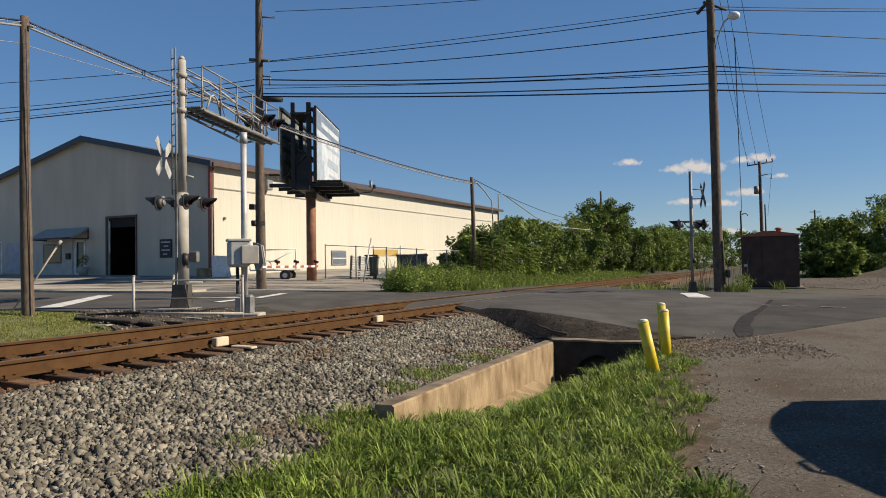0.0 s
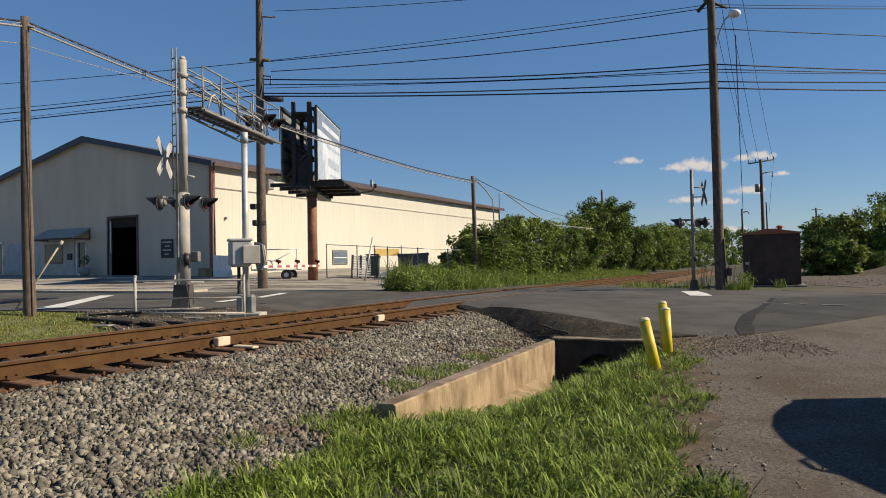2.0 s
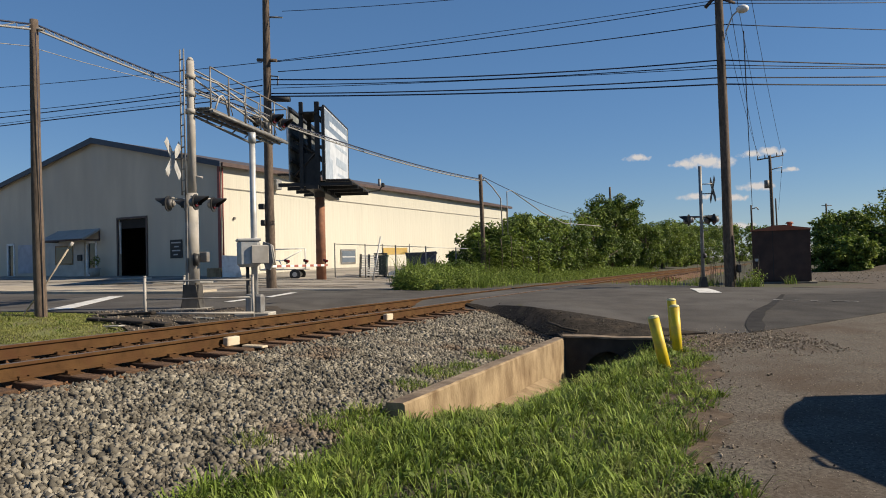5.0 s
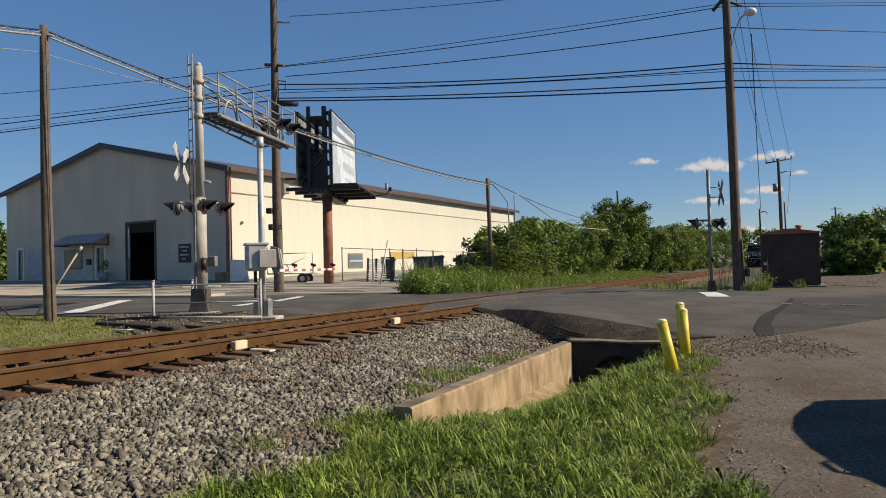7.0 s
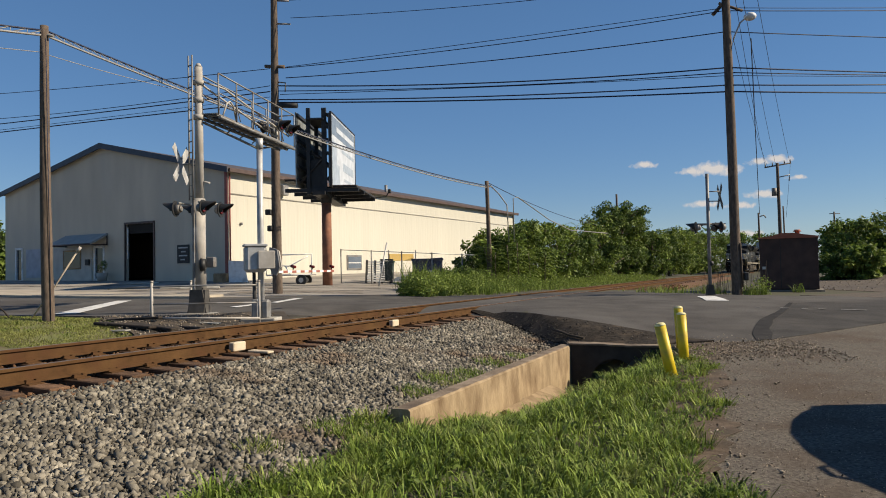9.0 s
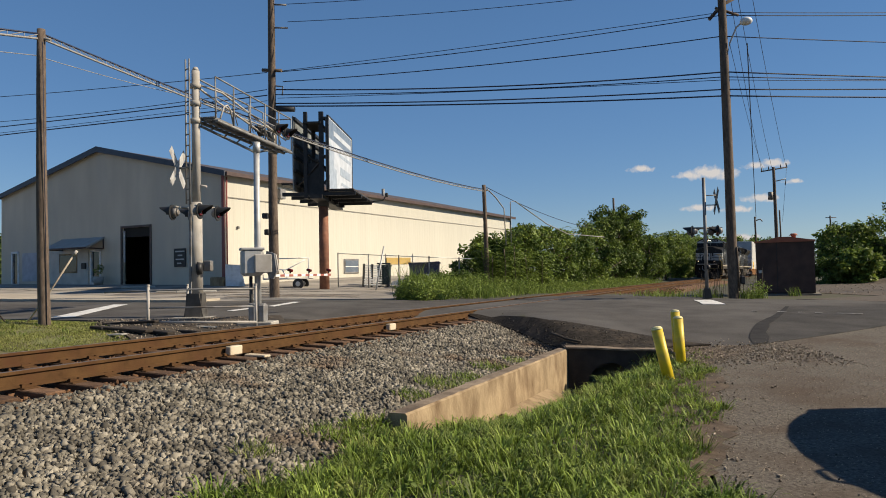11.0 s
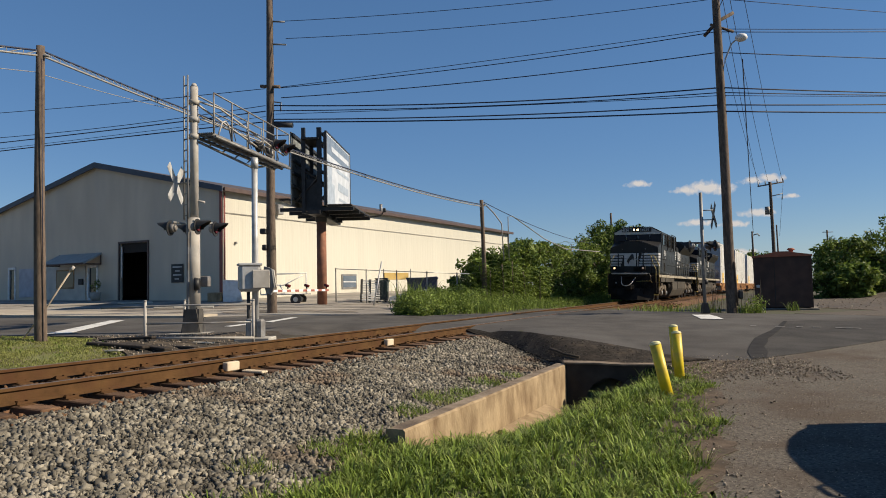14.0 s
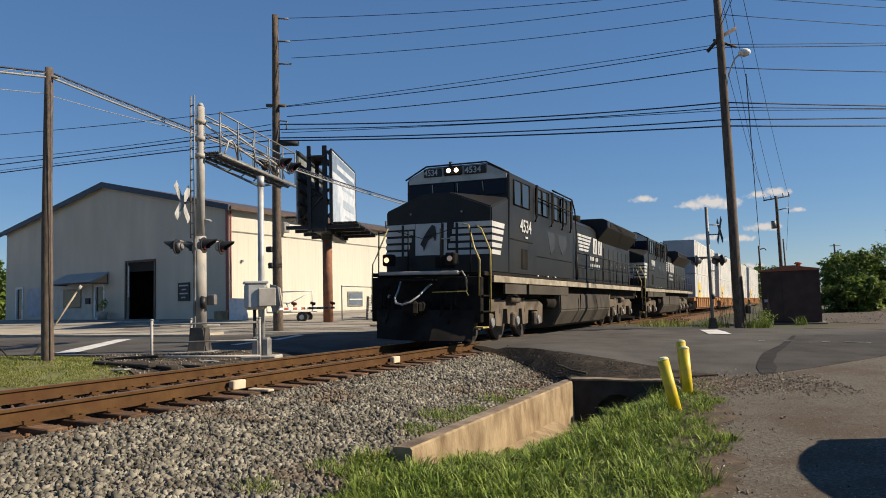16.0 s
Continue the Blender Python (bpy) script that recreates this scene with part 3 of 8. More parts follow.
ob = part("pale_plate", bx(0.95, -0.05, -0.20, 1.32, 0.09, -0.165, 0.01), M_CREAMY, track, "pale plate lying on a sleeper end")
ob.matrix_world = rail_frame(1.15)
# the rough slope beside the crossing
SHOULDER = [(0.15, 18.5), (0.6, 18.15), (1.1, 17.6), (2.02, 15.4), (3.0, 14.75), (3.86, 14.05), (4.2, 13.6), (4.7, 13.25), (3.57, 12.98), (2.05, 13.02), tp(6.15, 4.28), tp(6.55, 3.9), tp(7.4, 3.2), tp(8.4, 2.4), tp(9.25, 1.65)]
sheet("road_shoulder", SHOULDER, 0.3, 0.088, M_SHOULDER, "rough dark asphalt shoulder sloping off the road", "road shoulder", skirt=0.1)
r_ = np.random.RandomState(31)
k_ = r_.uniform(0, 1, 700)
cs_, cl_ = 9.35 - 3.2 * k_ + r_.normal(size=700) * 0.14, 1.5 + 2.8 * k_ + r_.normal(size=700) * 0.14
cx_, cy_ = T_X + cs_ * SIN + cl_ * COS, T_Y + cs_ * COS - cl_ * SIN
hx_ = r_.uniform(0.8, 5.2, 1500)
hy_ = r_.uniform(12.95, 17.2, 1500)
hk_ = (hy_ < np.interp(hx_, [1.2, 2.02, 3.0, 3.86, 4.2, 4.7], [16.9, 15.3, 14.6, 13.95, 13.5, 13.2])) & (to_track(hx_, hy_)[0] > 9.3 - 1.14 * np.clip(to_track(hx_, hy_)[1] - 1.5, 0, 2.9))
cx_, cy_ = np.concatenate([cx_, hx_[hk_]]), np.concatenate([cy_, hy_[hk_]])
stones("asphalt_crumbs", np.column_stack([cx_, cy_, ground_z(cx_, cy_) + 0.088]), 0.011, M_CHUNK, "broken dark asphalt crumbs on the road shoulder", 32)


# ---- culvert walls ----
wing = thing("wing_wall", rail_frame(0, 0), "tan concrete wing wall of a culvert, stained and chipped", "retaining wall", kind="structure")
bm = bmesh.new()
last = None
for y in np.linspace(-0.62, 5.75, 86):
    chip = [0.010 * noise.noise((float(y) * 4.1, k * 7.3, 0)) + 0.016 * max(0.0, noise.noise((float(y) * 9.0, k * 3.1, 5)) - 0.25) for k in range(4)]
    prof_ = [(4.27, -1.5), (4.27 + chip[0] * 0.5, -0.8), (4.272 + abs(chip[0]), -0.515 - abs(chip[0])), (4.29 + abs(chip[1]), -0.499 + chip[0] * 0.4), (4.385, -0.497 + chip[1] * 0.6),
             (4.478 - abs(chip[2]), -0.499 + chip[2] * 0.3), (4.499 - abs(chip[3]), -0.517 - abs(chip[2])), (4.50, -0.60), (4.50 + chip[1] * 0.6, -0.8), (4.50 + chip[3] * 0.6, -1.0), (4.5, -1.5)]
    ring = [bm.verts.new((u, float(y), v)) for u, v in prof_]
    if last:
        for k in range(len(ring)):
            bm.faces.new((last[k], ring[k], ring[(k + 1) % len(ring)], last[(k + 1) % len(ring)]))
    else:
        bm.faces.new(ring[::-1])
    last = ring
bm.faces.new(last)
bmesh.ops.recalc_face_normals(bm, faces=bm.faces[:])
bm.normal_update()
for f in bm.faces:
    if f.normal.z > 0.8:
        f.material_index = 1
part("wall_body", bm, [M_CONC, M_CONC_TOP], wing)
bm = pr([(4.53, -1.5), (4.86, -1.5), (4.84, -1.06), (4.53, -0.96)], 1.9, 4.1, "y")
bmesh.ops.bevel(bm, geom=bm.edges[:], offset=0.03, segments=2, affect="EDGES")
part("footing_ledge", bm, M_CONC, wing, "low pale concrete ledge along the wall foot")
CINDER = [tp(4.4, -2.3), tp(9.0, -1.6), (-4.3, 17.7), (-4.6, 18.5), (-5.98, 17.3), (-6.5, 16.8), (-7.9, 16.9), (-8.3, 16.3), (-6.95, 14.4), (-6.2, 13.4)]
sheet("bare_soil", CINDER, 0.4, 0.078, M_DIRT, "dark bare soil and cinders round the signal", "soil", skirt=0.2)
cn_ = np.random.RandomState(41)
cp_ = np.column_stack([cn_.uniform(-8.4, -4.6, 1300), cn_.uniform(13.2, 18.2, 1300)])
cl_ = to_track(cp_[:, 0], cp_[:, 1])[1]
cp_ = cp_[(cl_ < -2.0) & (cp_[:, 1] < 16.9 + np.clip(cp_[:, 0] + 6.2, 0, 2) * 0.7) & (cp_[:, 1] > 14.2 - 1.5 * (cp_[:, 0] + 7.2))]
stones("cinder_rubble", np.column_stack([cp_, ground_z(cp_[:, 0], cp_[:, 1]) + 0.090]), 0.012, M_RUBBLE, "loose cinders and brown rubble round the signal", 42)
for x, y, a, l, w, h, m_, lab in ((-6.75, 14.15, 1.2, 1.5, 0.2, 0.06, M_OLDTIE, "dark old sleeper lying in the cinders"), (-6.15, 14.2, 1.0, 1.3, 0.18, 0.07, M_OLDTIE, "split old sleeper lying in the cinders"), (-7.2, 15.3, 1.35, 1.6, 0.16, 0.06, M_OLDTIE, "weathered old sleeper on bare soil"),
                                  (-6.55, 13.6, 1.15, 0.4, 0.16, 0.03, M_CONC_G, "pale broken concrete slab on bare soil"), (-5.6, 14.6, 0.9, 1.0, 0.12, 0.06, M_OLDTIE, "dark timber offcut on bare soil"), (-5.5, 15.5, 1.3, 0.5, 0.14, 0.03, M_CONC_G, "pale concrete fragment beside the railing")):
    single("scrap_slab" if m_ is M_CONC_G else "old_sleeper", bx(-l / 2, -w / 2, 0, l / 2, w / 2, h, 0.015), m_, lab, "scrap slab" if m_ is M_CONC_G else "sleeper", "scrap by the signal", m=Matrix.Translation((x, y, gz(x, y) + 0.075)) @ Matrix.Rotation(a - 1.57, 4, "Z") @ Matrix.Rotation(0.05 * math.sin(9 * x), 4, "Y"))
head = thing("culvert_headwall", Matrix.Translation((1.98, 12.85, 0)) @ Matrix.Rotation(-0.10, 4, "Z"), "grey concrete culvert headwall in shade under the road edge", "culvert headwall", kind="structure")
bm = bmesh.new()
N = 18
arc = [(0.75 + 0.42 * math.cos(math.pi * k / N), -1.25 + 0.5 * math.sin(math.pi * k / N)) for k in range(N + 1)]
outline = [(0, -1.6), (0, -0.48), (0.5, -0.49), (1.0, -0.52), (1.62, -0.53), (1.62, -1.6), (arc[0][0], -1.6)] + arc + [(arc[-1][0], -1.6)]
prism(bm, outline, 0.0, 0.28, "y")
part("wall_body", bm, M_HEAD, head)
bm = pr([(-0.02, -0.49), (0.5, -0.50), (1.0, -0.535), (1.63, -0.545), (1.63, -0.515), (1.0, -0.505), (0.5, -0.472), (-0.02, -0.46)], -0.035, 0.31, "y")
part("coping", bm, M_CONC_TOP, head, "thin weathered concrete lip")
bm = bmesh.new()
cyl(bm, (0.75, 0.2, -1.25), (0.75, 5, -1.2), 0.46, 0.46, 20, False)
part("pipe", bm, M_DARK, head, "dark corrugated culvert pipe")

single("dead_branch", tb([(1.90, 14.3, -0.34), (2.0, 14.0, -0.36), (2.1, 13.75, -0.40), (2.35, 13.5, -0.44)], 0.026, 7), M_DIRT, "dark rotten branch lying above the culvert", "branch")


# ---- warehouse ----
B_A = 0.471
BM_ = Matrix.Translation((-13.45, 41.0, 0.0)) @ Matrix.Rotation(-B_A, 4, "Z")  # y along the long wall, -x along the gable
B_W, B_L, B_E, B_R, B_G = 22.0, 44.0, 7.0, 9.46, 0.30
house = thing("warehouse", BM_, "large cream metal warehouse with a low gable and brown trim", "warehouse")
siding = bmesh.new()
pw = 0.92
prof = [(0, 0), (0.12, 0), (0.14, 0.003), (0.19, 0.003), (0.21, 0), (0.43, 0), (0.45, 0.003), (0.50, 0.003), (0.52, 0), (0.74, 0), (0.76, 0.003), (0.81, 0.003), (0.83, 0), (0.92, 0)]
prism(siding, [(d, u) for u, d in prof] + [(-0.15, 0.92), (-0.15, 0)], B_G, B_E, "z")
side_me = mesh_of("siding_panel", siding, M_CREAM)
for k in range(int(B_L / pw)):
    ob = new("siding_panel", side_me)
    ob.parent, ob.location = house, (0, k * pw, 0)
# gable wall with the two door openings and the long window cut through


def gable(u):
    return B_E + (B_R - B_E) * (1 - abs(u - B_W / 2) / (B_W / 2))


def wall_piece(bm, u0, u1, z0, z1a, z1b, th=0.2):
    prism(bm, [(-u0, z0), (-u1, z0), (-u1, z1b), (-u0, z1a)], 0.0, th, "y")


us = [0.16, 6.25, 8.85, 10.95, 12.0, 19.85, 20.75, B_W]
tops = {1: 3.9, 3: 2.62, 5: 2.75}
for k in range(len(us) - 1):
    u0, u1 = us[k], us[k + 1]
    cuts = [u0] + ([B_W / 2] if u0 < B_W / 2 < u1 else []) + [u1]
    z0 = B_G + tops[k] if k in tops else B_G
    for a, b in zip(cuts, cuts[1:]):
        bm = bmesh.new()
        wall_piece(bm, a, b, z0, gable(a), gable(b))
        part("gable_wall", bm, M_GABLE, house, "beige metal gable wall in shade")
bm = bmesh.new()
prism(bm, [(-B_W, B_G), (-B_W + 0.2, B_G), (-B_W + 0.2, B_E), (-B_W, B_E)], 0.2, B_L, "y")
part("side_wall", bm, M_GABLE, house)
bm = bmesh.new()
prism(bm, [(-B_W, B_G), (-0.1, B_G), (-0.1, B_E), (-B_W / 2, B_R), (-B_W, B_E)], B_L - 0.2, B_L, "y")
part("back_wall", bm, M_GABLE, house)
for sgn in (0, 1):
    a, b = ((0.35, B_E - 0.05), (-B_W / 2, B_R + 0.03)) if sgn == 0 else ((-B_W - 0.35, B_E - 0.05), (-B_W / 2, B_R + 0.03))
    bm = pr([a, b, (b[0], b[1] + 0.14), (a[0], a[1] + 0.14)], -0.25, B_L + 0.25, "y")
    part("roof_slope", bm, M_ROOF, house, "dark brown metal roof")
    bm = pr([(a[0], a[1] - 0.16), (b[0], b[1] - 0.20), (b[0], b[1] + 0.17), (a[0], a[1] + 0.17)], -0.33, -0.25, "y")
    part("rake_trim", bm, M_RAKE, house, "dark trim along the gable edge, the sky's reflection in its blue tint")
part("gutter", bx(0.30, -0.2, B_E - 0.18, 0.46, B_L, B_E + 0.06, 0.02), M_BROWN, house)
part("corner_trim", bx(-0.16, -0.05, B_G, 0.05, 0.0, B_E, 0.01), M_MAROON, house, "maroon corner trim")
part("downpipe", cy((0.10, 0.12, B_G + 0.3), (0.10, 0.12, B_E - 0.2), 0.05), M_MAROON, house)
part("floor", bx(-B_W + 0.3, 0.3, B_G - 0.3, -0.3, B_L - 0.3, B_G + 0.22), M_CONC_G, house)
# loading door and office doors
bm = bmesh.new()
for a, b in ((6.13, 6.25), (8.85, 8.97)):
    box(bm, -b, -0.06, B_G, -a, 0.02, B_G + 4.0)
box(bm, -8.97, -0.06, B_G + 3.9, -6.13, 0.02, B_G + 4.02)
part("loading_door_frame", bm, M_BROWN, house)
part("roller_door", bx(-8.83, 0.1, B_G + 3.3, -6.27, 0.3, B_G + 3.95), M_DARK, house)
part("door_rail", bx(-8.72, -0.02, B_G + 1.7, -8.62, 0.06, B_G + 3.7), M_GALV, house)
for a, b in ((10.95, 12.0), (19.85, 20.75)):
    bm = bmesh.new()
    t = 2.62 if a < 15 else 2.75
    for x0, x1, z0, z1 in ((a, a + 0.13, 0, t), (b - 0.13, b, 0, t), (a, b, t - 0.15, t), (a, b, 0, 0.45)):
        box(bm, -x1, -0.05, B_G + z0, -x0, 0.05, B_G + z1)
    part("door_frame", bm, M_WHITE, house, "white door frame")
for a, b, t in ((10.95, 12.0, 2.62), (19.85, 20.75, 2.75)):
    part("door_glass", bx(-b + 0.13, 0.05, B_G + 0.45, -a - 0.13, 0.07, B_G + t - 0.15), M_GLASS, house)
bm = bmesh.new()
prism(bm, [(-1.35, B_G + 2.75), (-1.30, B_G + 2.63), (0.0, B_G + 3.3), (0.0, B_G + 3.42)], -14.95, -10.6, "x")
part("awning", bm, mat("awning_metal", (0.30, 0.33, 0.33), (0.36, 0.39, 0.39), 2, 0.5), house, "grey-green metal awning over the office door")
bm = bmesh.new()
for x in (-14.9, -10.65):
    tube(bm, [(x, -1.32, B_G + 2.66), (x, -0.02, B_G + 2.66)], 0.045)
    tube(bm, [(x, -0.05, B_G + 2.66), (x, -0.05, B_G + 3.4)], 0.045)
tube(bm, [(-14.95, -1.34, B_G + 2.68), (-10.6, -1.34, B_G + 2.68)], 0.06)
part("awning_frame", bm, M_BROWN, house)
part("office_front", bx(-16.2, -0.05, B_G + 0.1, -12.2, 0.0, B_G + 2.6), mat("office_front", (0.46, 0.43, 0.38), None, 1.5, 0.7), house, "paler panelled office front")
part("office_window", bx(-15.1, -0.08, B_G + 1.2, -13.4, -0.04, B_G + 2.3), M_GLASS, house)
part("office_window_frame", bx(-15.2, -0.075, B_G + 1.1, -13.3, -0.045, B_G + 2.4), M_CONC, house)
part("notice_panel", bx(-19.4, -0.05, B_G + 0.6, -17.6, -0.01, B_G + 2.6), mat("pale_blue_panel", (0.33, 0.345, 0.39), None, 2, 0.6), house, "pale blue-grey notice panel")
part("mailbox", bx(-12.75, -0.18, B_G + 1.35, -12.35, -0.05, B_G + 1.75, 0.02), M_BLACK, house)
sgn_ = part("wall_sign", bx(-4.1, -0.07, B_G + 1.3, -3.1, -0.03, B_G + 2.42), M_BLACK, house, "black sign with white lines of writing")
for k, (a, b) in enumerate(((0.1, 1.0), (0.35, 0.8), (0.15, 0.95), (0.3, 0.7))):
    part("sign_line", bx(-4.07 + a * 0.88, -0.078, B_G + 2.20 - k * 0.24, -4.07 + b * 0.88, -0.07, B_G + 2.28 - k * 0.24), M_BAND_W, sgn_)
part("wall_lamp", bx(-0.02, 1.0, B_G + 3.5, 0.14, 1.15, B_G + 3.65, 0.03), M_GALV_D, house)
part("ac_unit", bx(0.04, 4.4, B_G + 5.55, 0.45, 4.95, B_G + 6.2, 0.04), M_GALV_D, house, "grey wall fan unit")
part("service_pipe", cy((0.06, 0.2, 5.62), (0.06, 43.5, 5.62), 0.02), M_ALU, house)
part("roof_vent", cy((0.1, 17, B_R - 2.6), (0.1, 17, B_R - 1.75), 0.12), M_GALV_D, house)


# ---- poles, masts and signs beside the crossing ----
def rod(name, p0, p1, r0, r1, material, label, category, group="", n=14, kink=0.0, seed=1):
    """A pole that tapers and is not quite straight."""
    p0, p1 = Vector(p0), Vector(p1)
    r = random.Random(seed)
    bm = bmesh.new()
    last, K = None, 10
    for i in range(K + 1):
        t = i / K
        p = p0.lerp(p1, t) + Vector((kink * math.sin(t * 5 + seed), kink * math.cos(t * 4 + seed), 0)) - p0
        ring = [bm.verts.new(p + (r0 + (r1 - r0) * t) * (1 + r.uniform(-0.04, 0.04)) * Vector((math.cos(6.2832 * k / n), math.sin(6.2832 * k / n), 0))) for k in range(n)]
        if last:
            for k in range(n):
                bm.faces.new((last[k], last[(k + 1) % n], ring[(k + 1) % n], ring[k])).smooth = True
        last = ring
    bm.faces.new(last)
    root = thing(name, Matrix.Translation(p0), label, category, group)
    part("shaft", bm, material, root)
    return root

# window in the long wall, behind the fence
win = part("side_window", bx(0.02, 11.7, 1.02, 0.07, 13.55, 2.1, 0.01), M_GALV_D, house, "grey-framed side window")
part("pane", bx(0.06, 11.82, 1.14, 0.085, 13.43, 1.98), mat("grey_window", (0.10, 0.13, 0.17), (0.16, 0.19, 0.23), 1.5, 0.2, bump=0), win, "grey-blue pane")
part("glazing_bar", bx(0.08, 11.82, 1.5, 0.095, 13.43, 1.56), M_WHITE, win)


M_BLADE = mat("weathered_white_blade", (0.40, 0.40, 0.39), (0.52, 0.52, 0.51), 5, 0.6, bump=0.1, dirt=(0.26, 0.25, 0.24), dirt_scale=4, dirt_amount=0.5)
M_SIGN_INK = mat("faded_sign_ink", (0.16, 0.16, 0.16), (0.24, 0.24, 0.235), 12, 0.7)
D_ = Vector((0.965, -0.264, 0))   # along the road, to the lot side
D2_ = Vector((0.992, -0.09, 0))
A_ = Vector((0.264, 0.965, 0))    # across the road


def flasher(parent, at, face, name="signal_light"):
    """A round warning light: black backing disc, hooded red lens, housing, facing along face."""
    m = Matrix.Translation(at) @ Vector(face).to_track_quat("Z", "Y").to_matrix().to_4x4()
    bm = bmesh.new()
    cyl(bm, (0, 0, -0.012), (0, 0, 0.012), 0.20, 0.20, 24)
    bmesh.ops.transform(bm, matrix=m, verts=bm.verts[:])
    ob = part(name, bm, M_BLACK, parent)
    bm = bmesh.new()
    cyl(bm, (0, 0, -0.17), (0, 0, -0.13), 0.05, 0.10, 16)
    cyl(bm, (0, 0, -0.13), (0, 0, -0.013), 0.10, 0.135, 16)
    bmesh.ops.transform(bm, matrix=m, verts=bm.verts[:])
    part("housing", bm, M_GALV_D, ob, "dull metal back of the light")
    bm = bmesh.new()
    n = 14
    last = None
    up = m.inverted().to_3x3() @ Vector((0, 0, 1))
    a0 = math.atan2(up.y, up.x)
    for k in range(n + 1):
        a = a0 - radians(115) + radians(230) * k / n
        d = 0.10 + 0.24 * max(0, math.cos(a - a0)) ** 0.7
        c = [bm.verts.new((r * math.cos(a), r * math.sin(a), z)) for r, z in ((0.145, 0.01), (0.135, d), (0.148, d), (0.158, 0.01))]
        if last:
            for i in range(4):
                bm.faces.new((last[i], c[i], c[(i + 1) % 4], last[(i + 1) % 4]))
        last = c
    bmesh.ops.transform(bm, matrix=m, verts=bm.verts[:])
    part("hood", bm, M_BLACK, ob)
    bm = bmesh.new()
    cyl(bm, (0, 0, 0.013), (0, 0, 0.04), 0.135, 0.10, 16)
    bmesh.ops.transform(bm, matrix=m, verts=bm.verts[:])
    part("lens", bm, M_LENS, ob, "dark red lens")
    return ob


def crossbuck(parent, at, face, span, tone=None):
    """Two crossed white blades, facing along face."""
    m = Matrix.Translation(at) @ Vector(face).to_track_quat("Z", "Y").to_matrix().to_4x4()
    for k, a in enumerate((45, -45)):
        bm = bx(-0.115, -span / 2, -0.006 + 0.014 * k, 0.115, span / 2, 0.002 + 0.014 * k, 0.002, m @ pose(0, 0, 0, 0, 0, a))
        ob = part("crossbuck_blade", bm, tone or M_WHITE, parent, "dull weathered crossbuck blade" if tone else "white crossbuck blade")
        for b in (-0.30, 0.30):
            part("lettering_bar", bx(-0.04, b * span - 0.22 * span, 0.003 + 0.014 * k, 0.06, b * span + 0.10 * span, 0.005 + 0.014 * k, 0, m @ pose(0, 0, 0, 0, 0, a)), M_SIGN_INK, ob)


M_LENS = mat("red_lens", (0.10, 0.01, 0.01), None, 3, 0.2, bump=0)

# cantilever signal
MX, MY, MZ = -6.64, 18.0, -0.1
cant = thing("signal_cantilever", Matrix.Translation((MX, MY, MZ)), "grey steel crossing-signal cantilever with a walkway over the road", "railway signal")
bm = bmesh.new()
cyl(bm, (0, 0, 0.62), (0, 0, 2.95), 0.175, 0.165, 20)
cyl(bm, (0.03, 0, 2.95), (0.03, 0, 6.35), 0.108, 0.10, 20)
cyl(bm, (0.03, 0, 6.35), (0.03, 0, 6.45), 0.10, 0.05, 20)
for z in (5.05, 5.95, 5.5):
    cyl(bm, (0.03, 0, z - 0.06), (0.03, 0, z + 0.06), 0.135, 0.135, 16)
part("mast", bm, M_ALU, cant, "pale grey steel mast")
bm = bmesh.new()
for a in range(4):
    box(bm, -0.13, -0.13, 0.62, 0.13, 0.13, 0.66)
prism(bm, [(-0.27, 0.0), (0.27, 0.0), (0.24, 0.06), (0.14, 0.62), (-0.14, 0.62), (-0.24, 0.06)], -0.2, 0.2, "y")
prism(bm, [(-0.27, 0.0), (0.27, 0.0), (0.24, 0.06), (0.14, 0.62), (-0.14, 0.62), (-0.24, 0.06)], -0.2, 0.2, "x")
part("mast_base", bm, mat("dark_cast_base", (0.045, 0.041, 0.037), (0.08, 0.074, 0.066), 5, 0.7), cant, "flared dark grey base")
part("footing", bx(-0.5, -0.5, -0.3, 0.5, 0.5, 0.03, 0.03), M_CONC_G, cant)
lad = part("ladder", tb([(-0.185, -0.12, 2.9), (-0.185, -0.12, 6.62)], 0.021), M_GALV_D, cant, "narrow steel ladder")
part("ladder_rail", tb([(-0.065, -0.19, 2.9), (-0.065, -0.19, 6.62)], 0.021), M_GALV_D, lad)
for k in range(13):
    part("rung", tb([(-0.185, -0.12, 3.0 + 0.28 * k), (-0.065, -0.19, 3.0 + 0.28 * k)], 0.017), M_GALV_D, lad)
L = 5.2
AX_, AW_ = Vector((0.15, 0.989, 0)), Vector((0.989, -0.15, 0))   # along the arm, across it


def arm(u, w, z):
    """A place on the arm: u along it, w to the lot side, z over the mast's foot."""
    p = AX_ * u + AW_ * w
    return (p.x, p.y, z)


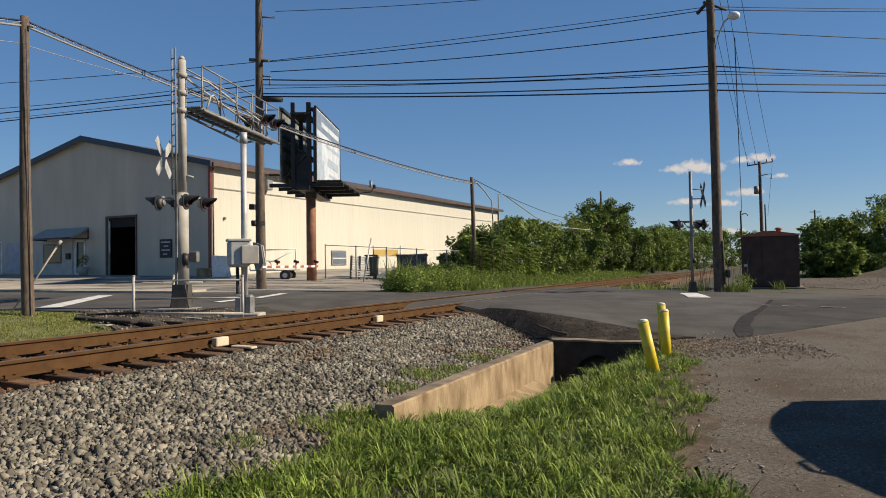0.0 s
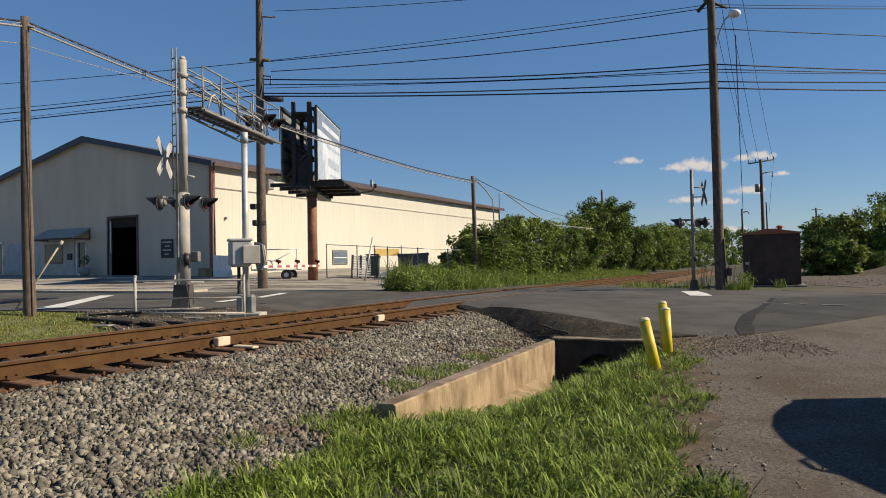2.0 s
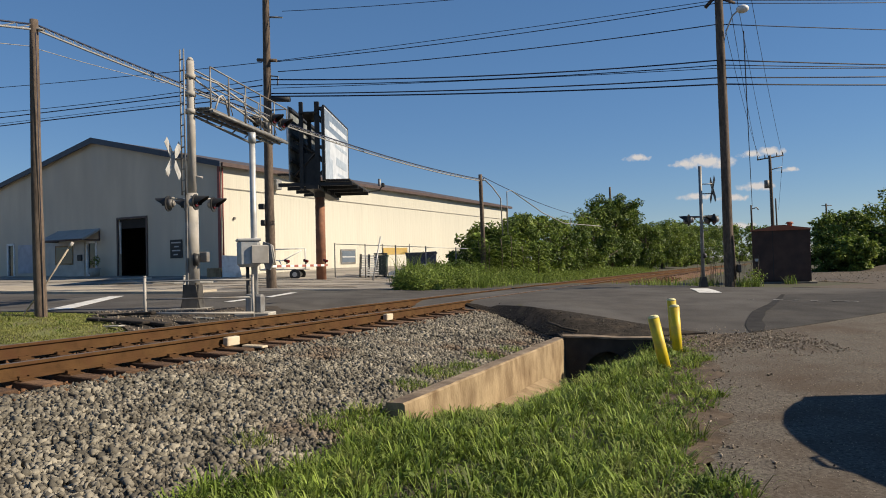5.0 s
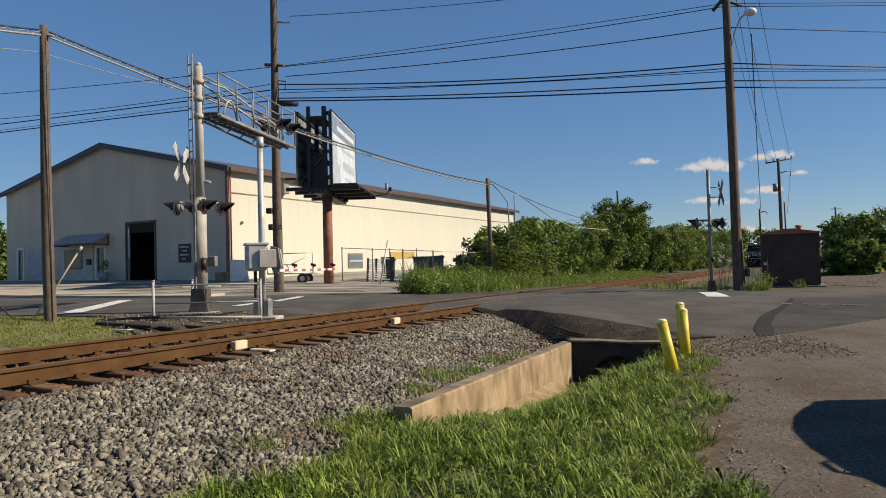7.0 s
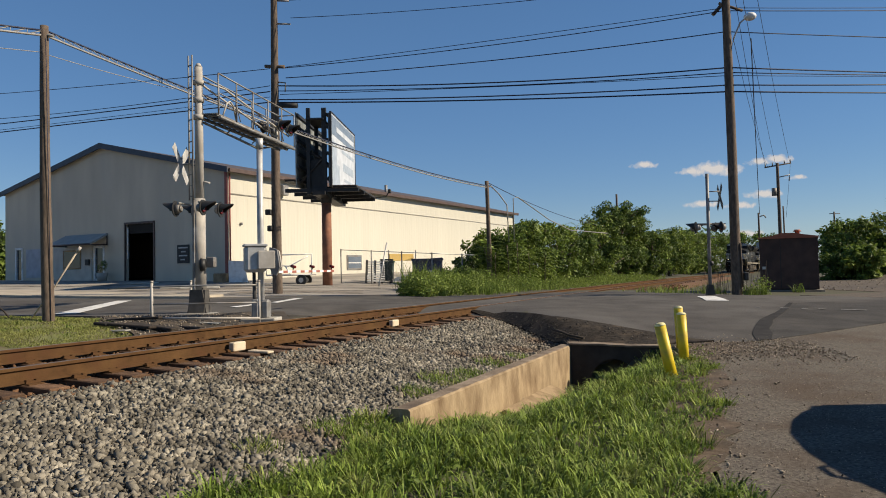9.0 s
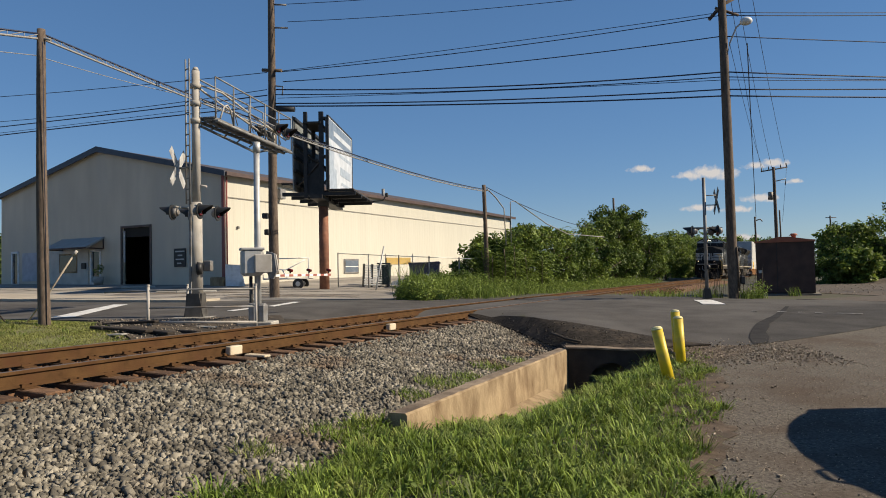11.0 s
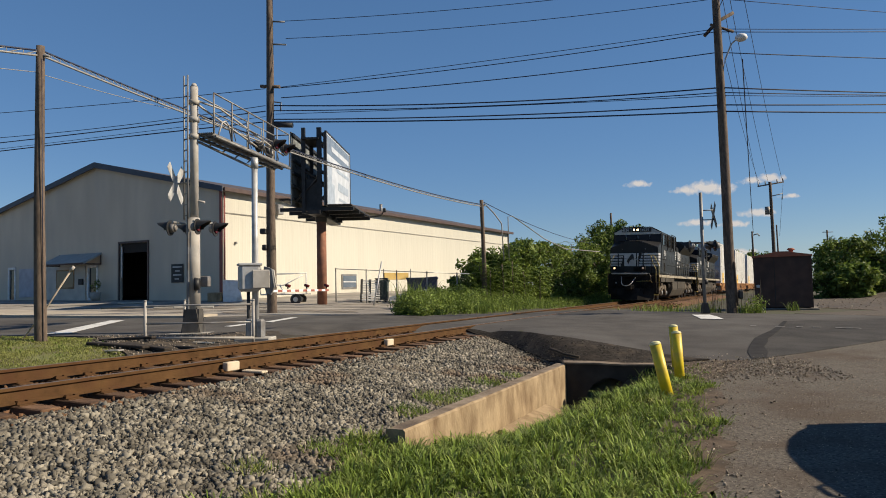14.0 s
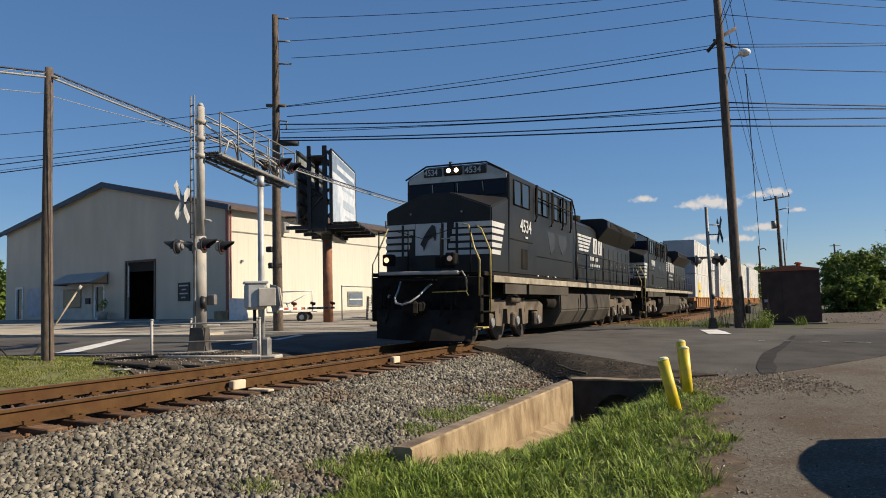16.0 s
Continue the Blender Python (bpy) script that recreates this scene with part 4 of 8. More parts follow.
Z0 = 5.12
bm = bmesh.new()
for w in (0.03, 0.29, 0.55):
    tube(bm, [arm(0.1, w, Z0 - 0.06), arm(L, w, Z0 - 0.06)], 0.045)
for k in range(int(L / 0.3) + 1):
    tube(bm, [arm(0.1 + 0.3 * k, 0.03, Z0 - 0.03), arm(0.1 + 0.3 * k, 0.55, Z0 - 0.03)], 0.02)
part("walkway_frame", bm, M_GALV_D, cant)
grate = bmesh.new()
for k in range(9):
    w = 0.03 + 0.058 * k
    a, b, c, d = arm(0.0, w, Z0), arm(0.0, w + 0.034, Z0), arm(L, w + 0.034, Z0), arm(L, w, Z0)
    vs = [grate.verts.new(p) for p in (a, b, c, d)] + [grate.verts.new((p[0], p[1], p[2] + 0.03)) for p in (a, b, c, d)]
    for q in ((0, 3, 2, 1), (4, 5, 6, 7), (0, 1, 5, 4), (1, 2, 6, 5), (2, 3, 7, 6), (3, 0, 4, 7)):
        grate.faces.new([vs[i] for i in q])
part("walkway_grating", grate, M_GALV_D, cant, "grey steel walkway grating")
for w, z in ((0.06, 5.98), (0.50, 5.98)):
    part("tension_pipe", tb([arm(0.05, w * 0.3, z), arm(0.5, w, z - 0.10), arm(L * 0.93, w, Z0 + 0.30)], 0.027, 8), M_ALU, cant)
for w in (0.03, 0.55):
    rail = part("handrail", tb([arm(0.05, w, Z0 + 1.06), arm(L, w, Z0 + 1.06)], 0.022), M_GALV_D, cant)
    part("mid_rail", tb([arm(0.05, w, Z0 + 0.55), arm(L, w, Z0 + 0.55)], 0.016), M_GALV_D, rail)
    for k in range(6):
        part("rail_post", tb([arm(0.05 + (L - 0.05) * k / 5, w, Z0), arm(0.05 + (L - 0.05) * k / 5, w, Z0 + 1.06)], 0.02), M_GALV_D, rail)
part("end_rail", tb([arm(L, 0.03, Z0 + 1.06), arm(L, 0.55, Z0 + 1.06)], 0.022), M_GALV_D, cant)
part("arch_rail", tb([arm(0.40, 0.5, Z0 + 0.05), arm(0.62, 0.5, Z0 + 0.42), arm(0.80, 0.5, Z0 + 0.5), arm(0.98, 0.5, Z0 + 0.42), arm(1.15, 0.5, Z0 + 0.05)], 0.025), M_ALU, cant)
part("lower_chord", tb([arm(0.1, 0.12, Z0 - 0.19), arm(3.2, 0.2, Z0 - 0.36), arm(4.2, 0.25, Z0 - 0.12)], 0.035), M_GALV_D, cant)
for k in range(4):
    part("truss_brace", tb([arm(0.5 + 0.8 * k, 0.15, Z0 - 0.24), arm(0.8 + 0.8 * k, 0.15, Z0 - 0.08)], 0.02), M_GALV_D, cant)
    part("side_brace", tb([arm(1.3 + 1.0 * k, 0.55, Z0 + 0.05), arm(1.05 + 1.0 * k, 0.55, Z0 + 0.5)], 0.015), M_GALV_D, cant)
for u in (4.0,):
    for sgn in (-1, 1):
        flasher(cant, Vector(arm(u, 0.30 + sgn * 0.3, Z0 + 0.48)), D_ * sgn)
        flasher(cant, Vector(arm(u + 0.75, 0.30 + sgn * 0.3, Z0 + 0.48)), D_ * sgn)
    part("light_support", tb([arm(u - 0.1, 0.30, Z0 + 0.48), arm(u + 0.85, 0.30, Z0 + 0.48)], 0.03), M_ALU, cant)
    part("light_stem", tb([arm(u + 0.37, 0.30, Z0), arm(u + 0.37, 0.30, Z0 + 0.5)], 0.04), M_ALU, cant)
# added strip that stands in for the mast's darker, shaded left side
part("cable_channel", bx(-0.10, -0.195, 0.62, -0.04, -0.15, 2.9, 0.01), M_GALV_D, cant, "dull grey strip added for the shaded side of the mast")
part("junction_box", bx(0.22, -0.10, 1.18, 0.42, 0.10, 1.45, 0.02), M_GALV_D, cant)
part("bell", cy((0.12, -0.22, 1.25), (0.24, -0.2, 1.25), 0.17, 0.14, 16), M_BLACK, cant)
part("strut_bracket", tb([(0.05, 0, 3.4), (0.3, 0, 3.35)], 0.03), M_ALU, cant)
part("cross_arm", tb([(A_ * -0.42 - D_ * 0.30)[:2] + (2.82,), (A_ * 0.42 - D_ * 0.30)[:2] + (2.82,)], 0.03), M_ALU, cant)
part("cross_arm", tb([(A_ * -0.42 + D_ * 0.30)[:2] + (2.82,), (A_ * 0.42 + D_ * 0.30)[:2] + (2.82,)], 0.03), M_ALU, cant)
for sgn in (-1, 1):
    for k in (-0.38, 0.38):
        p = A_ * k + D_ * (0.40 * sgn)
        flasher(cant, (p.x, p.y, 2.68), D2_ * sgn)
crossbuck(cant, tuple(D2_ * -0.46)[:2] + (3.86,), Vector((-1, 0.02, 0)), 1.22, M_BLADE)
part("bracket", tb([(0, 0, 3.86), tuple(D_ * -0.45)[:2] + (3.86,)], 0.03), M_ALU, cant)

# gate with its mechanism, the arm down across the lane
GX0, GY0, GZ0 = -4.63, 16.5, -0.17
gate = thing("crossing_gate", Matrix.Translation((GX0, GY0, GZ0)), "crossing gate with grey mechanism box, its striped arm lowered", "crossing gate")
part("post", cy((0, 0, 0.05), (0, 0, 4.15), 0.078, 0.07, 16), M_GALV, gate, "pale silver pipe post")
part("post_cap", cy((0, 0, 4.0), (0, 0, 4.25), 0.09, 0.085, 14), M_GALV, gate)
bm = bmesh.new()
box(bm, -0.38, -0.22, 1.10, 0.12, 0.22, 1.74, 0.07, pose(0, 0, 0, 0, 0, 22))
part("mechanism_box", bm, M_GALV, gate, "grey cast gate mechanism box")
part("box_lid", bx(-0.40, -0.24, 1.70, 0.14, 0.24, 1.76, 0.015, pose(0, 0, 0, 0, 0, 22)), M_GALV, gate)
part("access_panel", bx(-0.10, -0.30, 1.17, 0.30, -0.225, 1.60, 0.02, pose(0, 0, 0, 0, 0, 22)), M_ALU, gate, "lighter square access door")
part("counterweight", pr([(0.25, 1.68), (0.42, 1.62), (0.48, 1.2), (0.40, 1.02), (0.30, 1.06), (0.2, 1.35)], -0.16, -0.05, "y"), M_GALV_D, gate)
part("support_arm", pr([(0.28, 1.66), (0.40, 1.60), (0.46, 1.2), (0.28, 1.05)], 0.10, 0.20, "y"), M_ALU, gate)
part("conduit", cy((-0.14, -0.08, 0.0), (-0.14, -0.08, 1.1), 0.04), M_BLACK, gate)
part("relay_case", bx(-0.19, -0.15, 0.0, -0.03, 0.12, 0.48, 0.03), M_GALV_D, gate)
part("base_casting", bx(0.0, -0.10, 0.0, 0.20, 0.16, 0.46, 0.05), M_GALV_D, gate)
part("footing", bx(-0.4, -0.35, -0.25, 0.4, 0.35, 0.04, 0.02), M_CONC_G, gate)
a0, al = Vector((0.38, 0.1, 1.10)), 3.0
for k in range(14):
    p, q = a0 + A_ * (al * k / 14), a0 + A_ * (al * (k + 1) / 14)
    bm = bmesh.new()
    m = Matrix.Translation(p) @ A_.to_track_quat("Y", "Z").to_matrix().to_4x4()
    box(bm, -0.02, 0, -0.028, 0.02, al / 14, 0.03, 0.004, m)
    part("arm_section", bm, M_RED if k % 2 else M_WHITE, gate, "red and white reflective arm section")
for k in (2.2, 5.2, 8.7):
    p = a0 + A_ * (al * k / 9)
    ob = part("arm_lamp", cy(p + D_ * -0.06 + Vector((0, 0, 0.14)), p + D_ * 0.06 + Vector((0, 0, 0.11)), 0.036, 0.036, 12), M_LENS, gate, "small dark red lamp")
    part("lamp_stem", tb([p + Vector((0, 0, 0.05)), p + Vector((0, 0, 0.12))], 0.02), M_BLACK, ob)

# pipe railing round the signal foot
fence = thing("pipe_railing", Matrix.Translation((-6.65, 15.2, -0.22)), "low galvanised pipe railing beside the track", "railing")
for x, y, h in ((0, 0, 0.98), (2.18, 0.55, 0.95), (-0.40, 3.3, 0.95)):
    part("post", cy((x, y, -0.1), (x, y, h), 0.032, 0.032, 10), M_ALU, fence)
    part("post_cap", cy((x, y, h), (x, y, h + 0.03), 0.042, 0.03, 10), M_ALU, fence)
part("top_rail", tb([(-0.9, -0.12, 0.86), (0, 0, 0.88), (1.0, 0.22, 0.885), (2.18, 0.55, 0.87)], 0.022), M_GALV_D, fence)
part("mid_rail", tb([(0, 0, 0.50), (2.18, 0.55, 0.48)], 0.02), M_GALV_D, fence)
part("back_rail", tb([(-0.40, 3.3, 0.86), (1.9, 2.6, 0.86)], 0.018), M_GALV_D, fence)
part("kick_rail", tb([(0, 0, 0.20), (2.25, 0.35, 0.14)], 0.03), M_ALU, fence)

# far-side warning signal
sig = thing("crossing_signal", Matrix.Translation((8.79, 25.0, -0.16)), "grey crossing signal mast with black flashing lights and crossbuck", "railway signal")
part("mast", cy((0, 0, 0.3), (0, 0, 4.25), 0.06, 0.057, 16), M_GALV_D, sig)
part("mast_base", pr([(-0.14, 0), (0.14, 0), (0.12, 0.06), (0.075, 0.36), (-0.075, 0.36), (-0.12, 0.06)], -0.12, 0.12, "y"), M_BLACK, sig)
part("cross_arm", tb([(-0.42, -0.05, 2.48), (0.46, 0.05, 2.48)], 0.03), M_GALV_D, sig)
for x, sgn in ((-0.42, -1), (0.46, -1)):
    flasher(sig, (x, 0.05, 2.37), D_ * sgn + A_ * (0.3 if x < 0 else -0.25))
for x, sgn in ((-0.30, 1), (0.44, 1)):
    flasher(sig, (x, 0.5, 2.37), D_ * sgn)
part("cross_arm", tb([(0, 0, 2.48), (-0.3, 0.5, 2.48), (0.46, 0.5, 2.48)], 0.025), M_GALV_D, sig)
crossbuck(sig, (0.42, 0.0, 3.42), D_ + A_ * 0.12, 1.12, mat("dull_sign_back", (0.06, 0.06, 0.06), (0.10, 0.10, 0.095), 4, 0.6))
for z in (3.62, 3.28):
    part("bracket", tb([(0, 0, z), (0.42, 0, z)], 0.02), M_GALV_D, sig)
part("small_bracket", tb([(0, 0, 2.0), (0.22, 0, 2.0)], 0.02), M_GALV_D, sig)
part("bell", cy((0, 0.0, 1.10), (0.12, 0.0, 1.10), 0.1, 0.08, 12), M_BLACK, sig)

# poles
p_left = rod("line_pole", (-8.80, 15.0, -0.25), (-8.88, 15.0, 6.36), 0.125, 0.085, M_POLE, "slender weathered wooden line pole in the grass", "utility pole", "line poles", kink=0.012, seed=2)
part("insulator_pin", tb([(-0.16, 0, 6.42), (0.0, 0, 6.40), (0.14, 0, 6.38)], 0.03), M_GALV_D, p_left)
part("ground_wire", tb([(0.11, -0.09, 0.2), (0.02, -0.09, 6.3)], 0.008), M_WIRE, p_left)
stub = single("brace_pipe", tb([(-9.62, 15.35, -0.3), (-8.85, 15.35, 0.72), (-8.33, 15.35, 1.50)], 0.019, 8), mat("tan_pipe", (0.40, 0.33, 0.25), None, 6, 0.7), "leaning tan pipe beside the line pole", "pipe")
part("pipe_cap", cy((-8.36, 15.35, 1.46), (-8.28, 15.35, 1.56), 0.036, 0.032, 10), M_ALU, stub)
p_two = rod("utility_pole", (-7.19, 28.0, 0.0), (-7.22, 28.0, 12.95), 0.20, 0.13, M_POLE, "tall weathered wooden utility pole with crossarm", "utility pole", "road poles", kink=0.015, seed=3)
p_three = rod("line_pole", (1.72, 38.3, -0.25), (1.62, 38.3, 5.65), 0.13, 0.10, M_POLE, "weathered wooden line pole among bushes", "utility pole", "line poles", seed=4)
part("insulator_pin", tb([(-0.2, 0, 5.6), (0.16, 0, 5.6)], 0.04), M_GALV_D, p_three)
part("riser_pipe", tb([(1.05, 0.2, 2.6), (0.98, 0.2, 4.6), (0.55, 0.1, 5.2), (0.05, 0, 5.7)], 0.035), M_CABLE, p_three)
p_right = rod("utility_pole", (10.12, 26.0, -0.25), (10.0, 26.0, 12.4), 0.185, 0.135, M_POLE, "thick weathered wooden utility pole carrying a street lamp", "utility pole", "road poles", kink=0.01, seed=5)
part("crossarm", tb([(-0.55, 0.1, 10.35), (-0.1, 0.0, 10.85), (0.55, 0.1, 11.2)], 0.07), M_POLE, p_right)
part("crossarm", tb([(-0.35, 0.0, 10.75), (0.5, 0.0, 10.45)], 0.05), M_POLE, p_right)
lamp = part("street_lamp_arm", tb([(0.0, -0.1, 8.95), (0.1, -0.15, 9.4), (0.28, -0.3, 9.9), (0.50, -0.45, 10.08)], 0.03), M_GALV, p_right, "curved street lamp arm")
bm = bmesh.new()
bmesh.ops.create_uvsphere(bm, u_segments=14, v_segments=8, radius=0.2, matrix=Matrix.Translation((0.56, -0.5, 10.05)) @ Matrix.Diagonal((1.1, 1.1, 0.72, 1)))
part("lamp_head", bm, M_WHITE, lamp, "pale round street lamp head", smooth=True)
part("conduit", tb([(0.14, -0.16, 0.3), (0.10, -0.14, 1.9)], 0.03), M_POLE, p_right)
part("meter_box", bx(0.2, -0.2, 0.55, 0.36, -0.02, 0.85, 0.03), M_BLACK, p_right)
for x, y, z1, lab, seed in ((27.1, 60.0, 9.3, "distant wooden power pole with a crossarm", 7), (24.55, 58.0, 5.0, "distant thin pole with a small lamp", 8), (32.95, 72.0, 6.6, "distant thin wooden pole", 9),
                            (58.0, 110.0, 8.6, "far wooden power pole above the trees", 10), (19.4, 86.0, 9.6, "wooden pole top above the trees", 11)):
    far_p = rod("utility_pole", (x, y, gz(x, y) - 0.2), (x - 0.1, y, z1), 0.10 if seed in (8, 9) else 0.17, 0.07 if seed in (8, 9) else 0.12, M_POLE, lab, "utility pole", "far poles", n=8, seed=seed)
    h = z1 - gz(x, y) + 0.2
    if seed == 7:
        part("crossarm", tb([(-1.15, 0, h - 0.35), (1.05, 0, h - 0.02)], 0.06), M_POLE, far_p)
        for u in (-1.1, -0.5, 0.5, 1.0):
            part("insulator", cy((u, 0, h - 0.3 + (u + 1.1) * 0.15), (u, 0, h - 0.02 + (u + 1.1) * 0.15), 0.05, 0.05, 8), M_GALV_D, far_p)
        part("transformer", cy((-0.42, 0, h - 2.75), (-0.42, 0, h - 2.1), 0.20, 0.20, 12), M_GALV_D, far_p)
        part("cutout_arm", tb([(0, 0, h - 1.2), (0.9, 0, h - 1.0), (0.85, 0, h - 1.5)], 0.05), M_GALV_D, far_p)
        part("guy_wire", tb([(1.0, 0, h - 0.1), (0.5, 0, h - 4.6)], 0.012), M_WIRE, far_p)
    elif seed == 8:
        part("lamp_arm", tb([(0, 0, h - 0.3), (0.35, 0, h - 0.2), (0.5, 0, h - 0.4)], 0.05), M_GALV_D, far_p)
    elif seed == 10:
        part("crossarm", tb([(-0.8, 0, h - 0.3), (0.8, 0, h - 0.3)], 0.06), M_POLE, far_p)
# fittings on the tall pole
for z, w in ((12.8, 0.55), (11.84, 0.6), (10.9, 0.65)):
    part("insulator", tb([(0.1, 0, z), (w, 0, z - 0.03)], 0.035), M_GALV_D, p_two, "pale stand-off insulator")
part("crossarm", tb([(-0.42, 0.1, 9.22), (0.4, -0.1, 9.12)], 0.07), M_POLE, p_two)
part("bracket", tb([(0.05, 0, 8.55), (0.42, 0, 8.5), (0.40, 0, 8.15)], 0.03), M_GALV_D, p_two)
part("splice_case", cy((0.2, -0.2, 7.55), (0.95, -0.3, 7.5), 0.10, 0.10, 12), M_BLACK, p_two, "black cable splice case")
part("climb_box", bx(-0.32, -0.3, 2.55, -0.14, -0.1, 2.78, 0.03), M_BLACK, p_two)
part("climb_box", bx(-0.40, -0.3, 3.2, -0.16, -0.1, 3.42, 0.03), M_BLACK, p_two)
part("meter_box", bx(-0.05, -0.32, 1.05, 0.22, -0.16, 1.45, 0.03), M_GALV_D, p_two)


# ---- wires ----
def hang(p, q, sag, n=24):
    p, q = Vector(p), Vector(q)
    return [p.lerp(q, i / n) - Vector((0, 0, sag * 4 * (i / n) * (1 - i / n))) for i in range(n + 1)]


def wire(p, q, sag, r=0.014, material=None, label="thin black overhead wire between poles", n=24):
    return single("overhead_wire", tb(hang(p, q, sag, n), r, 5), material or M_WIRE, label, "overhead wire", "overhead wires")


P2, PR = Vector((-7.2, 28.0, 0)), Vector((10.05, 26.0, 0))
PL, PRR = P2 + Vector((-42, 15, 0)), PR + Vector((36, 8.5, 0))
ROAD_WIRES = ((12.8, 12.45, 13.2, 0.2, 0.013, 0.55), (11.84, 12.15, 12.9, 0.2, 0.013, 0.6), (11.12, 11.42, 12.1, 0.2, 0.013, 0.65), (9.13, 10.28, 13.3, 0.05, 0.013, 0.36), (9.10, 10.17, 13.2, 0.16, 0.017, 0.34),
              (8.70, 9.39, 10.95, 0.16, 0.019, 0.44), (8.39, 8.07, 9.4, 0.21, 0.026, 0.12), (8.18, 7.89, 9.65, 0.15, 0.019, 0.15), (8.04, 7.78, 9.9, 0.05, 0.013, 0.21), (7.83, 7.43, 9.65, 0.13, 0.025, 0.15), (7.72, 7.19, 9.0, 0.10, 0.028, 0.15))
for z2, zr, ze, sag, r, off in ROAD_WIRES:   # heights at the tall pole, the lamp pole and beyond
    wire(P2 + Vector((off, 0, z2)), PR + Vector((-0.2, -0.1, zr)), sag, r)
    wire(PR + Vector((0.1, -0.1, zr)), PRR + Vector((0, 0, ze)), 0.25, r)
for z2, ze, sag, r in ((9.09, 12.0, 0.4, 0.015), (8.40, 11.4, 1.0, 0.015), (8.17, 9.0, 0.2, 0.024), (7.95, 8.3, 0.1, 0.011), (7.74, 7.6, -0.2, 0.025)):
    wire(P2 + Vector((-0.2, 0, z2)), PL + Vector((0, 0, ze)), sag, r)
for dx, z, xf, yf, zf, r in ((0.85, 12.6, 28.05, 60, 9.4, 0.012), (0.35, 12.4, 26.9, 60, 9.05, 0.012), (0.2, 11.6, 26.0, 60, 9.1, 0.012), (0.85, 9.15, 24.55, 58, 4.9, 0.022), (0.2, 9.2, 26.2, 60, 9.0, 0.010)):
    wire(PR + Vector((dx, 0, z)), (xf, yf, zf), 0.5, r)
for dx, z, tx, tz in ((-0.1, 11.0, -14, 16), (-0.2, 10.6, -10, 15)):
    wire(PR + Vector((dx, -0.1, z)), (10 + tx * 0.2, 8, tz), 0.2, 0.014)


# lashed cable along the railway: two strands and the wrapping between them
def lashed(p, q, sag, n=40):
    bm = bmesh.new()
    pts = hang(p, q, sag, n)
    low = [v - Vector((0, 0, 0.11)) for v in pts]
    tube(bm, low, 0.026, 5)
    for i in range(n):
        a, b = pts[i], low[i + 1]
        tube(bm, [a, a.lerp(b, 0.5) + Vector((0.02, 0, 0)), b], 0.011, 4)
        tube(bm, [b, pts[i + 1]], 0.009, 4)
    ob = single("lashed_cable", bm, M_CABLE, "pale lashed cable bundle sagging between line poles", "overhead cable", "overhead wires")
    part("messenger_strand", tb(pts, 0.022, 5), M_WIRE, ob, "dark messenger strand")


lashed((-8.88, 15.0, 6.26), (-19.4, -8.4, 6.0), 1.15, 70)
lashed((-8.85, 15.0, 6.26), (1.62, 38.3, 5.41), 0.42, 110)
wire((-8.85, 15.0, 5.74), (-7.35, 18.3, 5.78), 0.03, 0.009, M_CABLE, "thin pale wire beside the lashed cable")
wire((1.62, 38.3, 5.6), (14.2, 66.0, 4.6), 0.5, 0.02)
wire((-8.9, 15.0, 5.78), (-19.4, -8.4, 5.6), 1.1, 0.009, M_CABLE, "thin pale wire beside the lashed cable")
single("fallen_line", tb([(3.2, 40.4, 2.4), (3.2, 40.4, 4.9), (3.5, 40.9, 5.0), (5.9, 45.5, 3.95), (7.6, 48.0, 3.4), (10.4, 49.5, 3.2)], 0.03, 6), M_CABLE, "slack pale cable hanging into the bushes", "overhead cable")

# ---- billboard: two boards back to back on one pole ----
BB = Vector((-6.69, 36.0, 0.12))
bb = thing("billboard", Matrix.Translation(BB), "double billboard on a rust-red pole, dark framework and white face", "billboard")
M_FACE = mat("white_vinyl", (0.47, 0.51, 0.57), (0.60, 0.635, 0.68), 1.5, 0.6, bump=0.3, grain=5, dirt=(0.38, 0.42, 0.47), dirt_scale=1.0, dirt_amount=0.5)
M_BOARD = mat("dark_green_board", (0.17, 0.185, 0.18), (0.25, 0.265, 0.26), 2, 0.7, dirt=(0.05, 0.055, 0.055), dirt_scale=1.2)
M_INK = mat("grey_ink", (0.13, 0.18, 0.25), (0.20, 0.255, 0.33), 4, 0.6)
M_BAND = mat("pale_blue_ink", (0.30, 0.36, 0.44), (0.40, 0.46, 0.53), 3, 0.6)
M_DECK = mat("weathered_deck", (0.05, 0.036, 0.028), (0.095, 0.07, 0.055), 4, 0.85, bump=0.4, dirt=(0.14, 0.10, 0.075), dirt_scale=1.5, dirt_amount=0.4)
part("pole", cy((0, 0, -0.25), (0, 0, 4.75), 0.255, 0.24, 20), M_RUST, bb, "rust-red steel pole")
part("pole_cap", cy((0, 0, 4.3), (0, 0, 5.1), 0.29, 0.29, 20), M_BLACK, bb)
Y0_, Y1_, ZB_, ZT_ = -1.5, 4.75, 5.0, 8.62      # near and far ends, foot and head of the boards


def board_x(x, y):
    """The boards run a little outwards with the distance."""
    return x + 0.04 * (y - Y0_)


def slab_on(x, y0, y1, z0, z1, th):
    """An upright plate along a board, th thick towards the road side."""
    bm = bmesh.new()
    vs = [bm.verts.new((board_x(x, y) + o, y, z)) for o in (0, th) for y, z in ((y0, z0), (y1, z0), (y1, z1), (y0, z1))]
    for q in ((0, 1, 2, 3), (7, 6, 5, 4), (0, 4, 5, 1), (1, 5, 6, 2), (2, 6, 7, 3), (3, 7, 4, 0)):
        bm.faces.new([vs[i] for i in q])
    bmesh.ops.recalc_face_normals(bm, faces=bm.faces[:])
    return bm


